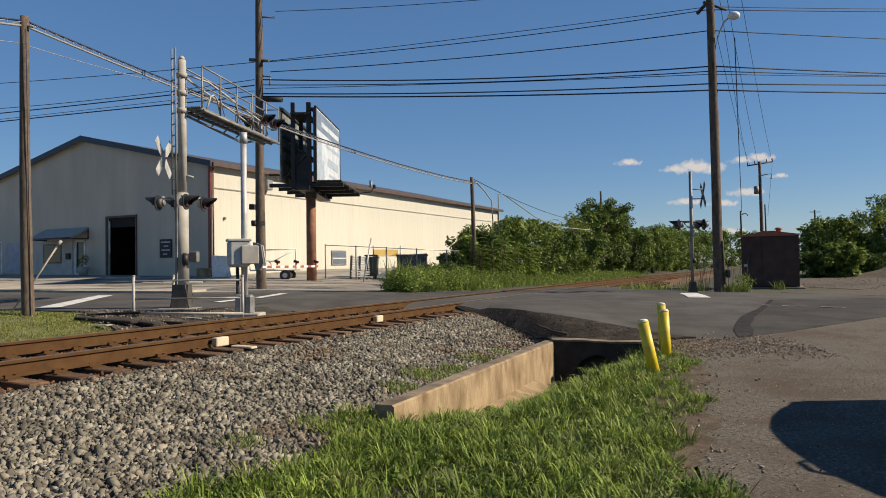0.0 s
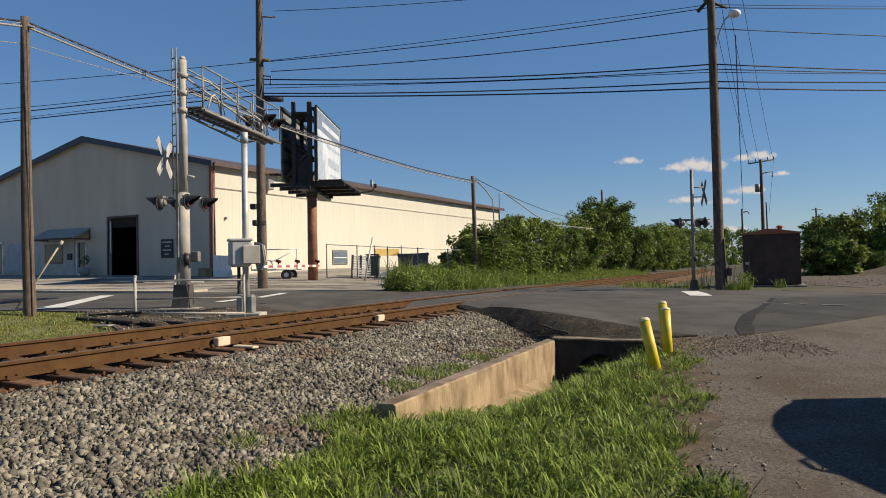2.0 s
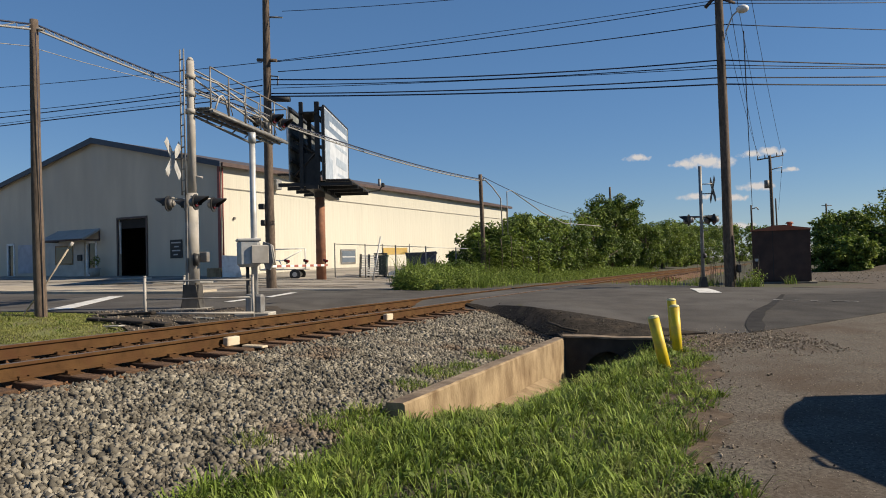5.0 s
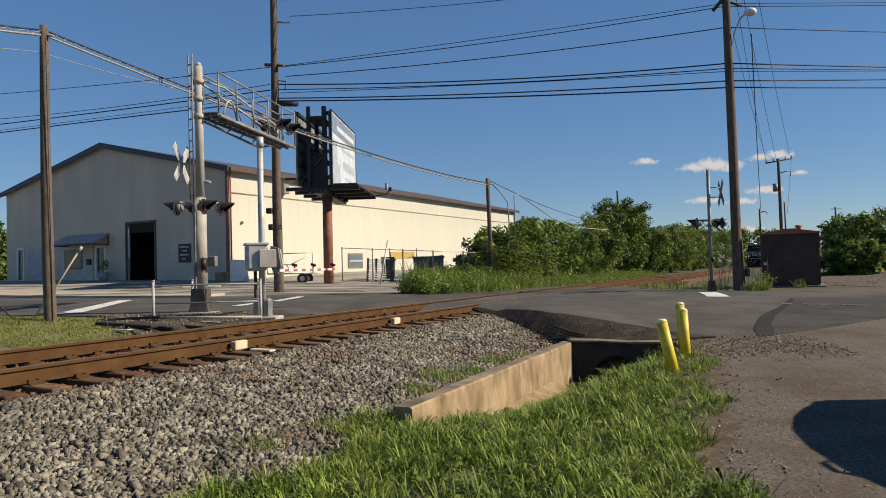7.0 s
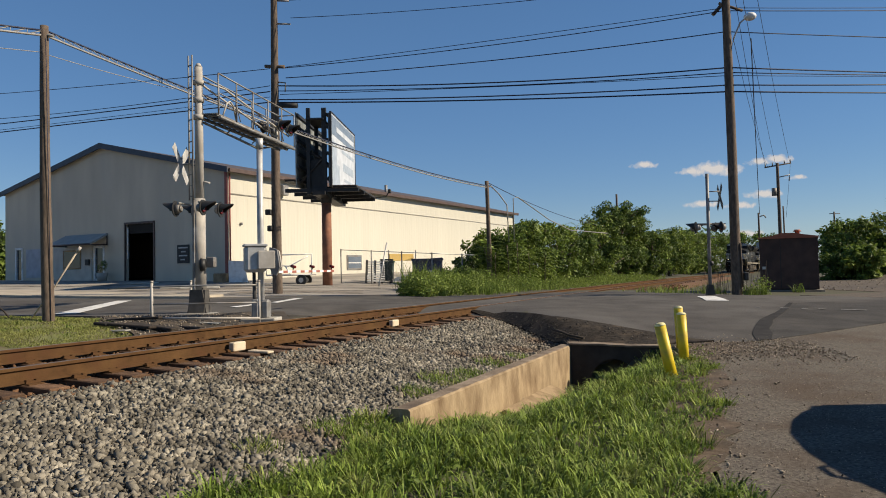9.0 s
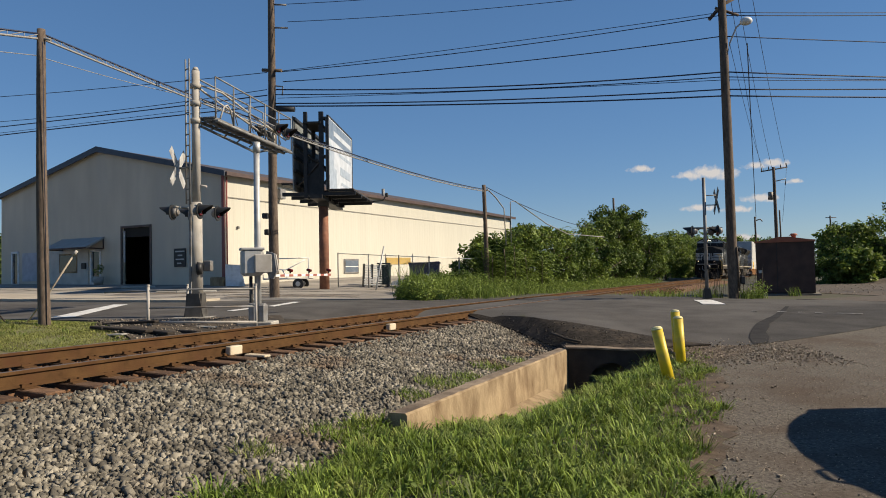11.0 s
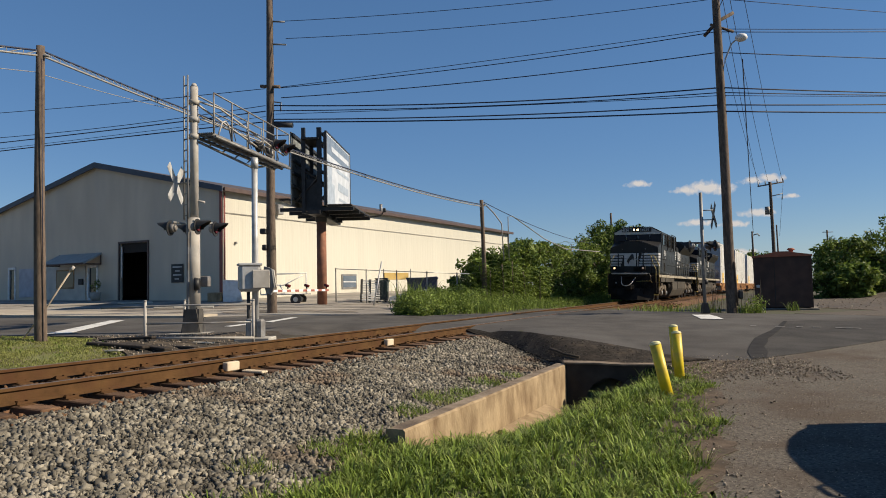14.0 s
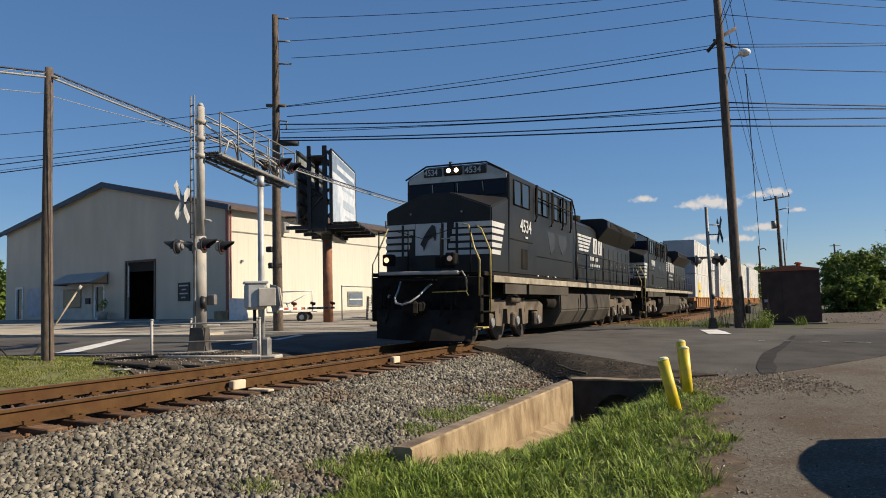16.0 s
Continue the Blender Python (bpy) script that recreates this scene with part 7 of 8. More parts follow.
for k, (x, y, h, sp) in enumerate([(*track_xy(200, -12), 10.5, 5.5), (*track_xy(230, -12), 11.5, 5.5), (*track_xy(262, -11.5), 12.5, 5.5), (50, 150, 9.5, 6), (*track_xy(165, 15), 7.5, 5.5), (82, 150, 8, 6), (95, 160, 8, 7), (110, 160, 9, 7)]):
    tree("tree", x, y, h, sp, 80 + k, "distant dark tree behind the railway bend", "tree", 0.7, 60, 40, 0.0, M_LEAF, "distant trees")


for k, (x, y, h, sp) in enumerate([(-41.5, 64, 5.0, 2.6), (-45.5, 66, 6.0, 3.0)]):
    tree("tree", x, y, h, sp, 95 + k, "dark green tree beyond the warehouse gable", "tree", 0.4, 50, 60, 0.05, M_LEAF_DARK, "distant trees")


def blades(name, pts, h, w, material, seed, label, lean=0.5, category="grass"):
    """Bent tapering blades, one mesh: two quads' worth of triangles each."""
    r = np.random.RandomState(seed)
    pts = np.asarray(pts, float)
    n = len(pts)
    a = r.uniform(0, 6.2832, n)
    hh = (h * r.uniform(0.45, 1.25, n) if np.isscalar(h) else h * r.uniform(0.6, 1.2, n))[:, None]
    d = np.stack([np.cos(a), np.sin(a), np.zeros(n)], -1)
    b = a + r.uniform(-1.2, 1.2, n)
    tip = np.stack([np.cos(b), np.sin(b), np.zeros(n)], -1) * (hh * lean * r.uniform(0.2, 1.3, (n, 1)))
    side = np.stack([-np.sin(a), np.cos(a), np.zeros(n)], -1) * w * r.uniform(0.6, 1.4, (n, 1))
    up = np.array([0, 0, 1.0])
    m1, m2 = pts + up * hh * 0.5 + tip * 0.3, pts + up * hh * 0.85 + tip * 0.75
    end = pts + up * hh * 0.95 + tip * 1.25
    v = np.stack([pts - side, pts + side, m1 - side * 0.85, m1 + side * 0.85, m2 - side * 0.5, m2 + side * 0.5, end], 1).reshape(-1, 3)
    t = np.array([[0, 1, 3], [0, 3, 2], [2, 3, 5], [2, 5, 4], [4, 5, 6]])
    f = (t[None] + (np.arange(n) * 7)[:, None, None]).reshape(-1, 3)
    return tagged(new(name, arrays(name, v, f, material)), label, category, kind="stuff")


def scatter(n, x0, x1, y0, y1, keep, seed):
    r = np.random.RandomState(seed)
    x, y = r.uniform(x0, x1, n), r.uniform(y0, y1, n)
    k = keep(x, y)
    x, y = x[k], y[k]
    return np.stack([x, y, ground_z(x, y) - 0.01], -1)


LOT_X = ([2, 5, 6.3, 7.5, 8.6, 9.9, 11.2, 12.2, 12.9], [1.35, 1.75, 2.1, 2.55, 3.0, 3.4, 3.8, 4.2, 4.6])


def lawn(x, y):
    s, lat = to_track(x, y)
    edge = np.interp(y, *LOT_X) + 0.20 * np.sin(3.1 * y) * np.sin(1.3 * y + 1) + 0.10 * np.sin(9.7 * y)
    bank = np.where(s < -0.55, 4.15 + 0.25 * np.sin(2.3 * s) + np.clip(-s - 0.5, 0, 4) * 0.13, 4.53)
    return (lat > bank + np.where(s > -0.6, 0.10, 0)) & (x < edge) & (y < 12.85) & ~((lat < 4.84) & (s > 1.9) & (s < 4.6))


def patchy(x, y, k):
    return np.sin(1.9 * x + 0.7 * k) * np.sin(1.5 * y + 1.3 * k) + 0.4 * np.sin(4.3 * x + y)


def tussocks(name, centres, per, h, w, material, seed, label):
    """Tufts of long blades that arch outwards from one root, one mesh."""
    r = np.random.RandomState(seed)
    c = np.repeat(np.asarray(centres, float), per, 0)
    n = len(c)
    a = r.uniform(0, 6.2832, n)
    out = np.stack([np.cos(a), np.sin(a), np.zeros(n)], -1)
    c = c + out * r.uniform(0.0, 0.07, (n, 1))
    hh = np.repeat(h * r.uniform(0.7, 1.3, len(centres)), per)[:, None] * r.uniform(0.5, 1.15, (n, 1))
    reach = hh * r.uniform(0.25, 1.0, (n, 1))
    b = a + r.uniform(-0.6, 0.6, n)
    out = np.stack([np.cos(b), np.sin(b), np.zeros(n)], -1)
    side = np.stack([-np.sin(b), np.cos(b), np.zeros(n)], -1) * w * r.uniform(0.6, 1.4, (n, 1))
    up = np.array([0, 0, 1.0])
    ring = []
    for t, lift, wide in ((0.0, 0.0, 0.7), (0.35, 0.48, 1.0), (0.7, 0.78, 0.8), (0.9, 0.80, 0.45)):
        p = c + out * reach * t + up * hh * lift
        ring += [p - side * wide, p + side * wide]
    ring.append(c + out * reach * 1.12 + up * hh * 0.70)
    v = np.stack(ring, 1).reshape(-1, 3)
    t = np.array([[0, 1, 3], [0, 3, 2], [2, 3, 5], [2, 5, 4], [4, 5, 7], [4, 7, 6], [6, 7, 8]])
    f = (t[None] + (np.arange(n) * 9)[:, None, None]).reshape(-1, 3)
    return tagged(new(name, arrays(name, v, f, material)), label, "grass", kind="stuff")


g1 = scatter(70000, -4.0, 4.8, 3.2, 12.9, lawn, 7)
rr = np.random.RandomState(8)
g1 = g1[rr.rand(len(g1)) < np.clip(0.75 + 0.35 * patchy(g1[:, 0], g1[:, 1], 1), 0.25, 1)]
blades("lawn_grass", g1, (0.11 + 0.04 * np.clip(patchy(g1[:, 0], g1[:, 1], 2), -1, 1)) * (1 - 0.35 * smooth01(9, 11.5, g1[:, 1])), 0.0068, M_GRASS, 9, "lush uncut green grass on the bank", 0.85)
gt = scatter(9000, -4.0, 4.7, 3.2, 12.8, lawn, 71)
gt = gt[rr.rand(len(gt)) < np.clip(0.62 + 0.5 * patchy(gt[:, 0], gt[:, 1], 3), 0.12, 1)]
tussocks("grass_tussocks", gt[::2][gt[::2, 1] < 10.4], 20, 0.19, 0.0054, M_GRASS, 72, "arching tussocks of long green grass")
tussocks("grass_tussocks", gt[1::2][gt[1::2, 1] < 11.6], 20, 0.145, 0.0064, M_GRASS, 73, "broad-bladed green grass tussocks")
g2 = g1[rr.rand(len(g1)) < 0.05]
blades("tall_grass", g2, 0.22, 0.0042, M_GRASS_PALE, 10, "taller pale grass stalks in the lawn", 0.5)
g6 = scatter(60000, -3.5, 1.4, -5, 3.4, lambda x, y: (to_track(x, y)[1] > 4.6) & (x < np.interp(y, *LOT_X) - 0.3), 37)
blades("near_grass", g6, 0.11, 0.0065, M_GRASS, 38, "rough green grass at the edge of the car park", 0.8)
g5 = scatter(5000, -4, 4.8, 4, 12.9, lawn, 17)
v, f = leaf_cloud(g5[:900] + np.array([0, 0, 0.05]), [0.08] * min(900, len(g5)), 7, 0.055, 3)
tagged(new("clover", arrays("clover", v, f, M_WEED)), "small broad-leaved weeds among the grass", "weed", kind="stuff")


def tufts(spots, seed):
    r = np.random.RandomState(seed)
    out = []
    for x, y, rad, n in spots:
        a, q = r.uniform(0, 6.2832, n), rad * r.uniform(0, 1, n) ** 0.6
        px, py = x + q * np.cos(a), y + q * np.sin(a)
        out.append(np.stack([px, py, ground_z(px, py)], -1))
    return np.concatenate(out)


def bed_tufts(spots, seed):
    t = tufts([(*track_xy(s, lat), rad, n) for s, lat, rad, n in spots], seed)
    s, lat = to_track(t[:, 0], t[:, 1])
    t[:, 2] = bed_z(lat) - 0.0047 * s - T_LEAN * lat
    return t


blades("ballast_grass", bed_tufts([(1.6, 3.85, 0.35, 500), (2.3, 3.95, 0.3, 350), (0.7, 3.9, 0.25, 220), (3.4, 3.85, 0.3, 260), (-1.3, 4.0, 0.25, 240), (-2.2, 3.9, 0.2, 120), (4.4, 3.9, 0.2, 120)], 4), 0.11, 0.0042, M_GRASS, 12, "grass tufts growing through the ballast", 0.9)
# left bank by the line pole
M_TURF = mat("thin_turf", (0.10, 0.115, 0.032), (0.20, 0.205, 0.075), 5, 0.95, bump=0.8, grain=35, dirt=(0.12, 0.09, 0.06), dirt_scale=1.6, dirt_amount=0.5)
sheet("bank_turf", [tp(-7, -2.75), tp(0, -2.7), tp(2.6, -2.75), (-6.75, 14.3), (-7.5, 15.6), (-8.3, 16.5), (-9.6, 16.8), (-13.2, 16.9), (-14.5, 14.0)], 0.4, 0.03, M_TURF, "thin trodden turf on the bank", "turf", skirt=0.1)
g3 = scatter(60000, -13, -5.6, 11.5, 16.4, lambda x, y: (to_track(x, y)[1] < -2.7) & (to_track(x, y)[1] > -9.5) & (y < 17.0 - 1.55 * (x + 8.5)) & (y < 16.9), 13)
g3 = g3[rr.rand(len(g3)) < np.clip(0.7 + 0.5 * patchy(1.7 * g3[:, 0], 1.7 * g3[:, 1], 5), 0.15, 1)]
blades("bank_grass", g3 + np.array([0, 0, 0.03]), 0.042, 0.0065, M_GRASS_DRY, 14, "short dry-green grass round the line pole", 0.8)
g4 = scatter(90, -12, -7.2, 12.6, 15.8, lambda x, y: (to_track(x, y)[1] < -2.8) & (y < 16.9), 131)
tussocks("bank_tussocks", g4[::2], 14, 0.10, 0.008, M_GRASS, 132, "rough green tussocks on the bank")
tussocks("bank_tussocks", g4[1::2], 10, 0.12, 0.007, M_GRASS_PALE, 133, "pale seeding tussocks on the bank")
single("dead_stalk", tb([(-9.75, 15.2, gz(-9.75, 15.2)), (-9.9, 15.2, gz(-9.9, 15.2) + 0.18), (-10.15, 15.2, gz(-10.1, 15.2) + 0.36)], 0.018, 5), M_OLDTIE, "dark dead stalk in the bank grass", "stalk")
# weeds at the feet of the shrubs and along the far rails
w1 = scatter(60000, -4, 30, 25.5, 72, lambda x, y: (to_track(x, y)[1] < -2.6) & (to_track(x, y)[1] > -8.0) & (to_track(x, y)[0] > 18.6 - 0.35 * to_track(x, y)[1]) & (to_track(x, y)[0] < 75), 15)
s1, l1 = to_track(w1[:, 0], w1[:, 1])
hw = 0.95 * np.clip(0.35 + 0.16 * (-l1 - 2.6), 0.3, 1.1) * (0.75 + 0.25 * np.sin(0.7 * s1)) * (1 + 0.7 * np.exp(-((s1 - 22) / 6) ** 2))
blades("track_weeds", w1, hw, 0.012, M_WEED, 16, "tall green weeds and grass along the rails", 0.45, "weeds")
cl = w1[rr.rand(len(w1)) < 0.13]
v, f = leaf_cloud(cl + np.array([0, 0, 0.28]), [0.30] * len(cl), 12, 0.10, 18)
tagged(new("weed_leaves", arrays("weed_leaves", v, f, M_WEED)), "leafy weeds under the shrubs", "weeds", kind="stuff")
# bushy weeds at the corner of the yard and along the bed
wb = random.Random(77)
wc, wr = [], []
for k in range(150):
    f_ = wb.random()
    s_, l_ = 16.0 + 14 * f_, -3.5 - (1.1 + 3.6 * f_) * wb.random()
    x_, y_ = track_xy(s_, l_)
    h_ = (0.25 + 0.75 * wb.random()) * (0.65 + 0.12 * (-l_ - 3))
    wc.append((x_, y_, gz(x_, y_) + h_ * 0.6))
    wr.append(0.22 + 0.35 * h_)
v, f = leaf_cloud(wc[::2], wr[::2], 200, 0.085, 78, 0.9)
tagged(new("bush_weeds", arrays("bush_weeds", v, f, M_LEAF_PALE)), "bushy pale green weeds at the corner of the yard", "weeds", kind="stuff")
v, f = leaf_cloud(wc[1::2], wr[1::2], 200, 0.075, 79, 0.9)
tagged(new("bush_weeds", arrays("bush_weeds", v, f, M_WEED)), "bushy green weeds beside the rails", "weeds", kind="stuff")
w4 = scatter(16000, 2, 36, 27, 66, lambda x, y: (to_track(x, y)[1] > 1.7) & (to_track(x, y)[1] < 5.2) & (to_track(x, y)[0] > 22.5) & (to_track(x, y)[0] < 60), 151)
w4 = w4[rr.rand(len(w4)) < np.clip(0.35 + 0.6 * patchy(0.8 * w4[:, 0], 0.8 * w4[:, 1], 4), 0.05, 1)]
blades("bed_weeds", w4, 0.20, 0.012, M_GRASS_DRY, 152, "pale dry grass on the edge of the far bed", 0.6, "weeds")


def sapling(x, y, h, seed, label):
    """A thin stem with drooping feathered leaves round its head."""
    r = random.Random(seed)
    root = thing("sapling", Matrix.Translation((x, y, gz(x, y))), label, "sapling", "saplings by the track")
    bm = bmesh.new()
    tube(bm, [(0, 0, -0.1), (r.uniform(-0.1, 0.1), r.uniform(-0.1, 0.1), h * 0.55), (r.uniform(-0.15, 0.15), 0, h * 0.92)], 0.03, 6)
    part("stem", bm, M_BARK, root)
    vs, fs = [], []
    for k in range(26):
        z = h * (0.35 + 0.60 * k / 26)
        a, l = 2.4 * k + r.uniform(-0.3, 0.3), 0.55 + 0.35 * r.random()
        rise = 0.25 + 0.75 * k / 26
        for j in range(1, 9):
            t = j / 8
            p = Vector((math.cos(a) * l * t, math.sin(a) * l * t, z + l * (rise * t - 0.75 * t * t)))
            for sg in (-1, 1):
                side = Vector((-math.sin(a) * sg, math.cos(a) * sg, -0.25)) * (0.24 * (1 - 0.45 * abs(t - 0.45)))
                w_ = Vector((math.cos(a), math.sin(a), 0.1)) * 0.035
                i = len(vs)
                vs += [p, p + side * 0.5 + w_, p + side, p + side * 0.5 - w_]
                fs += [(i, i + 1, i + 2), (i, i + 2, i + 3)]
    ob = new("foliage", arrays("foliage", vs, fs, M_LEAF_PALE if seed % 2 else M_LEAF))
    ob.parent = root


for k, (u, lat, h) in enumerate(((0.040, -6.2, 2.5), (0.052, -5.8, 2.2), (0.068, -5.4, 2.6), (0.145, -6.6, 4.6), (0.163, -6.4, 4.9), (0.172, -6.2, 4.4), (0.100, -5.0, 2.2), (0.120, -4.9, 2.4), (0.188, -5.2, 2.3), (0.085, -5.2, 2.8))):
    sapling(*far_side(u, lat), h, 300 + k, "slender sapling with feathered green leaves by the track")
# weeds round the hut, the right pole and the signal
w2 = tufts([(10.5, 25.8, 0.3, 90), (11.0, 26.0, 0.35, 90), (9.5, 26.3, 0.4, 70), (9.1, 26.6, 0.4, 60), (8.2, 27.4, 0.7, 110), (7.7, 28.2, 0.7, 110), (13.0, 27.4, 0.25, 45)], 19)
blades("pole_weeds", w2, 0.33, 0.011, M_WEED, 20, "tall weeds round the pole and relay hut", 0.5, "weeds")
w3 = tufts([(9.9, 26.6, 0.35, 16), (9.5, 26.9, 0.4, 16), (11.0, 26.6, 0.5, 26)], 21)
blades("dry_stalks", w3, 1.2, 0.007, M_BARK, 22, "dry brown weed stalks beside the pole", 0.3, "weeds")
v, f = leaf_cloud(np.array([(10.9, 25.9, 0.2), (11.3, 26.1, 0.15), (10.6, 25.6, 0.05), (10.75, 25.7, 0.3), (11.1, 26.0, 0.3), (11.2, 26.3, 0.0), (10.9, 25.8, 0.0)]), [0.20] * 7, 45, 0.07, 23)
tagged(new("pole_bush", arrays("pole_bush", v, f, M_WEED)), "small leafy bush at the foot of the pole", "weeds", kind="stuff")
# crumbled edge of the car park
e1 = []
for y in np.arange(4.4, 13.2, 0.012):
    e1.append((np.interp(y, *LOT_X) + rr.normal() * 0.16, y + rr.normal() * 0.03))
e1 = np.array(e1)
e3 = np.stack([rr.uniform(2, 7, 1800), rr.uniform(4.6, 12.5, 1800)], -1)
e3 = e3[(e3[:, 0] > np.interp(e3[:, 1], *LOT_X)) & (rr.rand(len(e3)) < np.exp(-(e3[:, 0] - np.interp(e3[:, 1], *LOT_X)) * 0.8))]
e5 = np.stack([rr.uniform(2, 9, 15000), rr.uniform(4.4, 13.4, 15000)], -1)
e5 = e5[(e5[:, 0] > np.interp(e5[:, 1], *LOT_X))]
stones("lot_grit", np.column_stack([e5, ground_z(e5[:, 0], e5[:, 1]) + 0.046]), 0.0042, M_RUBBLE, "fine grit strewn over the old asphalt", 24)
e1 = np.concatenate([e1, e3])
stones("edge_gravel", np.column_stack([e1, ground_z(e1[:, 0], e1[:, 1]) + 0.052]), 0.0048, M_STONE, "fine loose gravel along the broken asphalt edge", 25)
# earth verge between lawn and asphalt, with rubble and dead leaves
vy = np.arange(-5.8, 13.3, 0.11)
vx = np.interp(vy, *LOT_X)
vr = [(float(a + 0.16 + 0.13 * math.sin(2.1 * b) + rr.uniform(-0.06, 0.08) + 0.25 * max(0, b - 11)), float(b)) for a, b in zip(vx, vy)]
vl = [(float(a - 0.45), float(b)) for a, b in zip(vx, vy)]
sheet("earth_verge", vr + vl[::-1], 0.3, 0.056, M_VERGE, "bare brown earth along the grass edge", "soil", skirt=0.002)
e2 = np.stack([3.7 + 2.6 * rr.rand(2000) ** 1.3, 12.4 + rr.normal(size=2000) * 0.6], -1)
e4 = np.stack([np.interp(vy, *LOT_X)[rr.randint(0, len(vy), 400)] + rr.normal(size=400) * 0.2, vy[rr.randint(0, len(vy), 400)]], -1)
e4[:, 0] = np.interp(e4[:, 1], *LOT_X) + 0.1 + rr.normal(size=400) * 0.22
e2 = np.concatenate([e2, e4])
stones("verge_rubble", np.column_stack([e2, ground_z(e2[:, 0], e2[:, 1]) + 0.056]), 0.0095, M_RUBBLE, "brown rubble and clods where the lot meets the road", 26)
dl = np.column_stack([e2[::3], ground_z(e2[::3, 0], e2[::3, 1]) + 0.062])
v, f = leaf_cloud(dl, [0.05] * len(dl), 3, 0.032, 29, 0.1, 0.0)
tagged(new("dead_leaves", arrays("dead_leaves", v, f, M_RUBBLE)), "dry brown leaves blown against the verge", "leaves", kind="stuff")
q1 = scatter(2500, 10, 40, 22.5, 46, lambda x, y: (x > 14.5 - 0.2 * (y - 28)) & (y > 36 - 0.9 * x + 4), 27)
q1[:, 2] += 0.05
stones("lot_gravel", q1, 0.016, M_RUBBLE, "brown gravel of the lot beside the hut", 28)

# earth heap at the edge of the gravel lot
hb = bmesh.new()
hv = [[hb.verts.new((x, y, -0.3 + 1.0 * math.exp(-((x - 5) / 3.6) ** 2 - ((y - 2) / 1.4) ** 2) * (1 + 0.25 * noise.noise((x, y, 0))))) for x in np.arange(0, 12.1, 0.4)] for y in np.arange(0, 4.1, 0.4)]
for a, b in zip(hv, hv[1:]):
    for k in range(len(a) - 1):
        hb.faces.new((a[k], a[k + 1], b[k + 1], b[k]))
single("earth_heap", hb, M_GRAVELLOT, "low brown heap of earth and gravel", "earth heap", m=Matrix.Translation((25.5, 43.5, gz(30, 45) + 0.15)), smooth=True)


# ---- along the warehouse wall ----
def fence_run(p, q, n):
    f = thing("chain_fence", Matrix.Translation((p[0], p[1], gz(*p))), "galvanised chain-link fence with thin posts", "fence")
    a, b = Vector((0, 0, 0)), Vector((q[0] - p[0], q[1] - p[1], gz(*q) - gz(*p)))
    for k in range(n):
        c = a.lerp(b, k / (n - 1))
        part("post", cy(c - Vector((0, 0, 0.1)), c + Vector((0, 0, 1.9)), 0.035, 0.035, 8), M_GALV_D, f)
    part("top_rail", tb([a + Vector((0, 0, 1.85)), b + Vector((0, 0, 1.85))], 0.022), M_GALV, f)
    bm = bmesh.new()
    L = b.length
    for k in range(int(L / 0.22)):
        for sg in (1, -1):
            x0 = k * 0.22
            x1 = x0 + sg * 1.8
            t0, t1 = x0 / L, min(max(x1 / L, 0), 1)
            h = 1.8 * abs(t1 - t0) * L / 1.8
            tube(bm, [a.lerp(b, t0) + Vector((0, 0, 0.05)), a.lerp(b, t1) + Vector((0, 0, 0.05 + h))], 0.0016, 3)
    part("mesh", bm, M_GALV, f, "thin wire mesh")
    return f


fence_run((-6.35, 38.2), (0.2, 38.6), 5)
fence_run((0.2, 38.6), (6.0, 48.0), 5)
lean = single("leaning_post", tb([(-3.9, 34.5, 0.15), (-3.55, 35.2, 2.3)], 0.04, 8), M_GALV, "leaning grey fence post at the yard edge", "post")


def skip(x, y, w, d, h, material, name, label, lid=None):
    r = thing(name, Matrix.Translation((x, y, gz(x, y) + 0.05)), label, name.replace("_", " "))
    bm = bmesh.new()
    prism(bm, [(0.06, 0.1), (w - 0.06, 0.1), (w, h), (0, h * 0.93)], 0, d, "y")
    bmesh.ops.bevel(bm, geom=bm.edges[:], offset=0.02, segments=1, affect="EDGES")
    part("body", bm, material, r)
    part("rim", bx(-0.04, -0.05, h * 0.9, w + 0.04, d + 0.05, h * 0.97), material, r)
    if lid:
        part("lid", bx(0.0, 0.0, h, w, d, h + 0.08, 0.02), lid, r)
    for k in range(3):
        part("side_rib", bx(w * (0.2 + 0.3 * k), -0.06, 0.15, w * (0.2 + 0.3 * k) + 0.08, 0.0, h * 0.9), material, r)
    for sx in (0.1, w - 0.2):
        part("skid", bx(sx, 0.05, -0.05, sx + 0.1, d, 0.1), M_BLACK, r)
    return r


M_GREENBIN = mat("dark_green_bin", (0.025, 0.05, 0.045), (0.04, 0.065, 0.055), 2, 0.6)
M_BLUEBIN = mat("blue_bin", (0.018, 0.026, 0.062), (0.03, 0.042, 0.09), 2, 0.6, dirt=(0.05, 0.045, 0.045), dirt_scale=2)
M_TAN = mat("tan_box", (0.62, 0.40, 0.11), (0.70, 0.48, 0.16), 2, 0.7)
skip(-2.6, 39.6, 1.7, 1.2, 1.5, M_BLUEBIN, "rubbish_skip", "dark blue steel skip beside the wall", None)
skip(-4.45, 40.0, 0.75, 0.8, 1.25, M_GREENBIN, "wheeled_bin", "dark green bin with closed lid", M_BLACK)
rack = thing("steel_rack", Matrix.Translation((-5.05, 38.7, gz(-5.1, 38.9))) @ Matrix.Rotation(0.55, 4, "Z") @ Matrix.Rotation(0.05, 4, "Y"), "grey slatted steel rack leaning by the fence", "rack")
for k in range(9):
    part("slat", bx(0, 0.02 * k - 0.05, 0.15 + 0.13 * k, 1.1, 0.02 * k, 0.23 + 0.13 * k), M_GALV, rack)
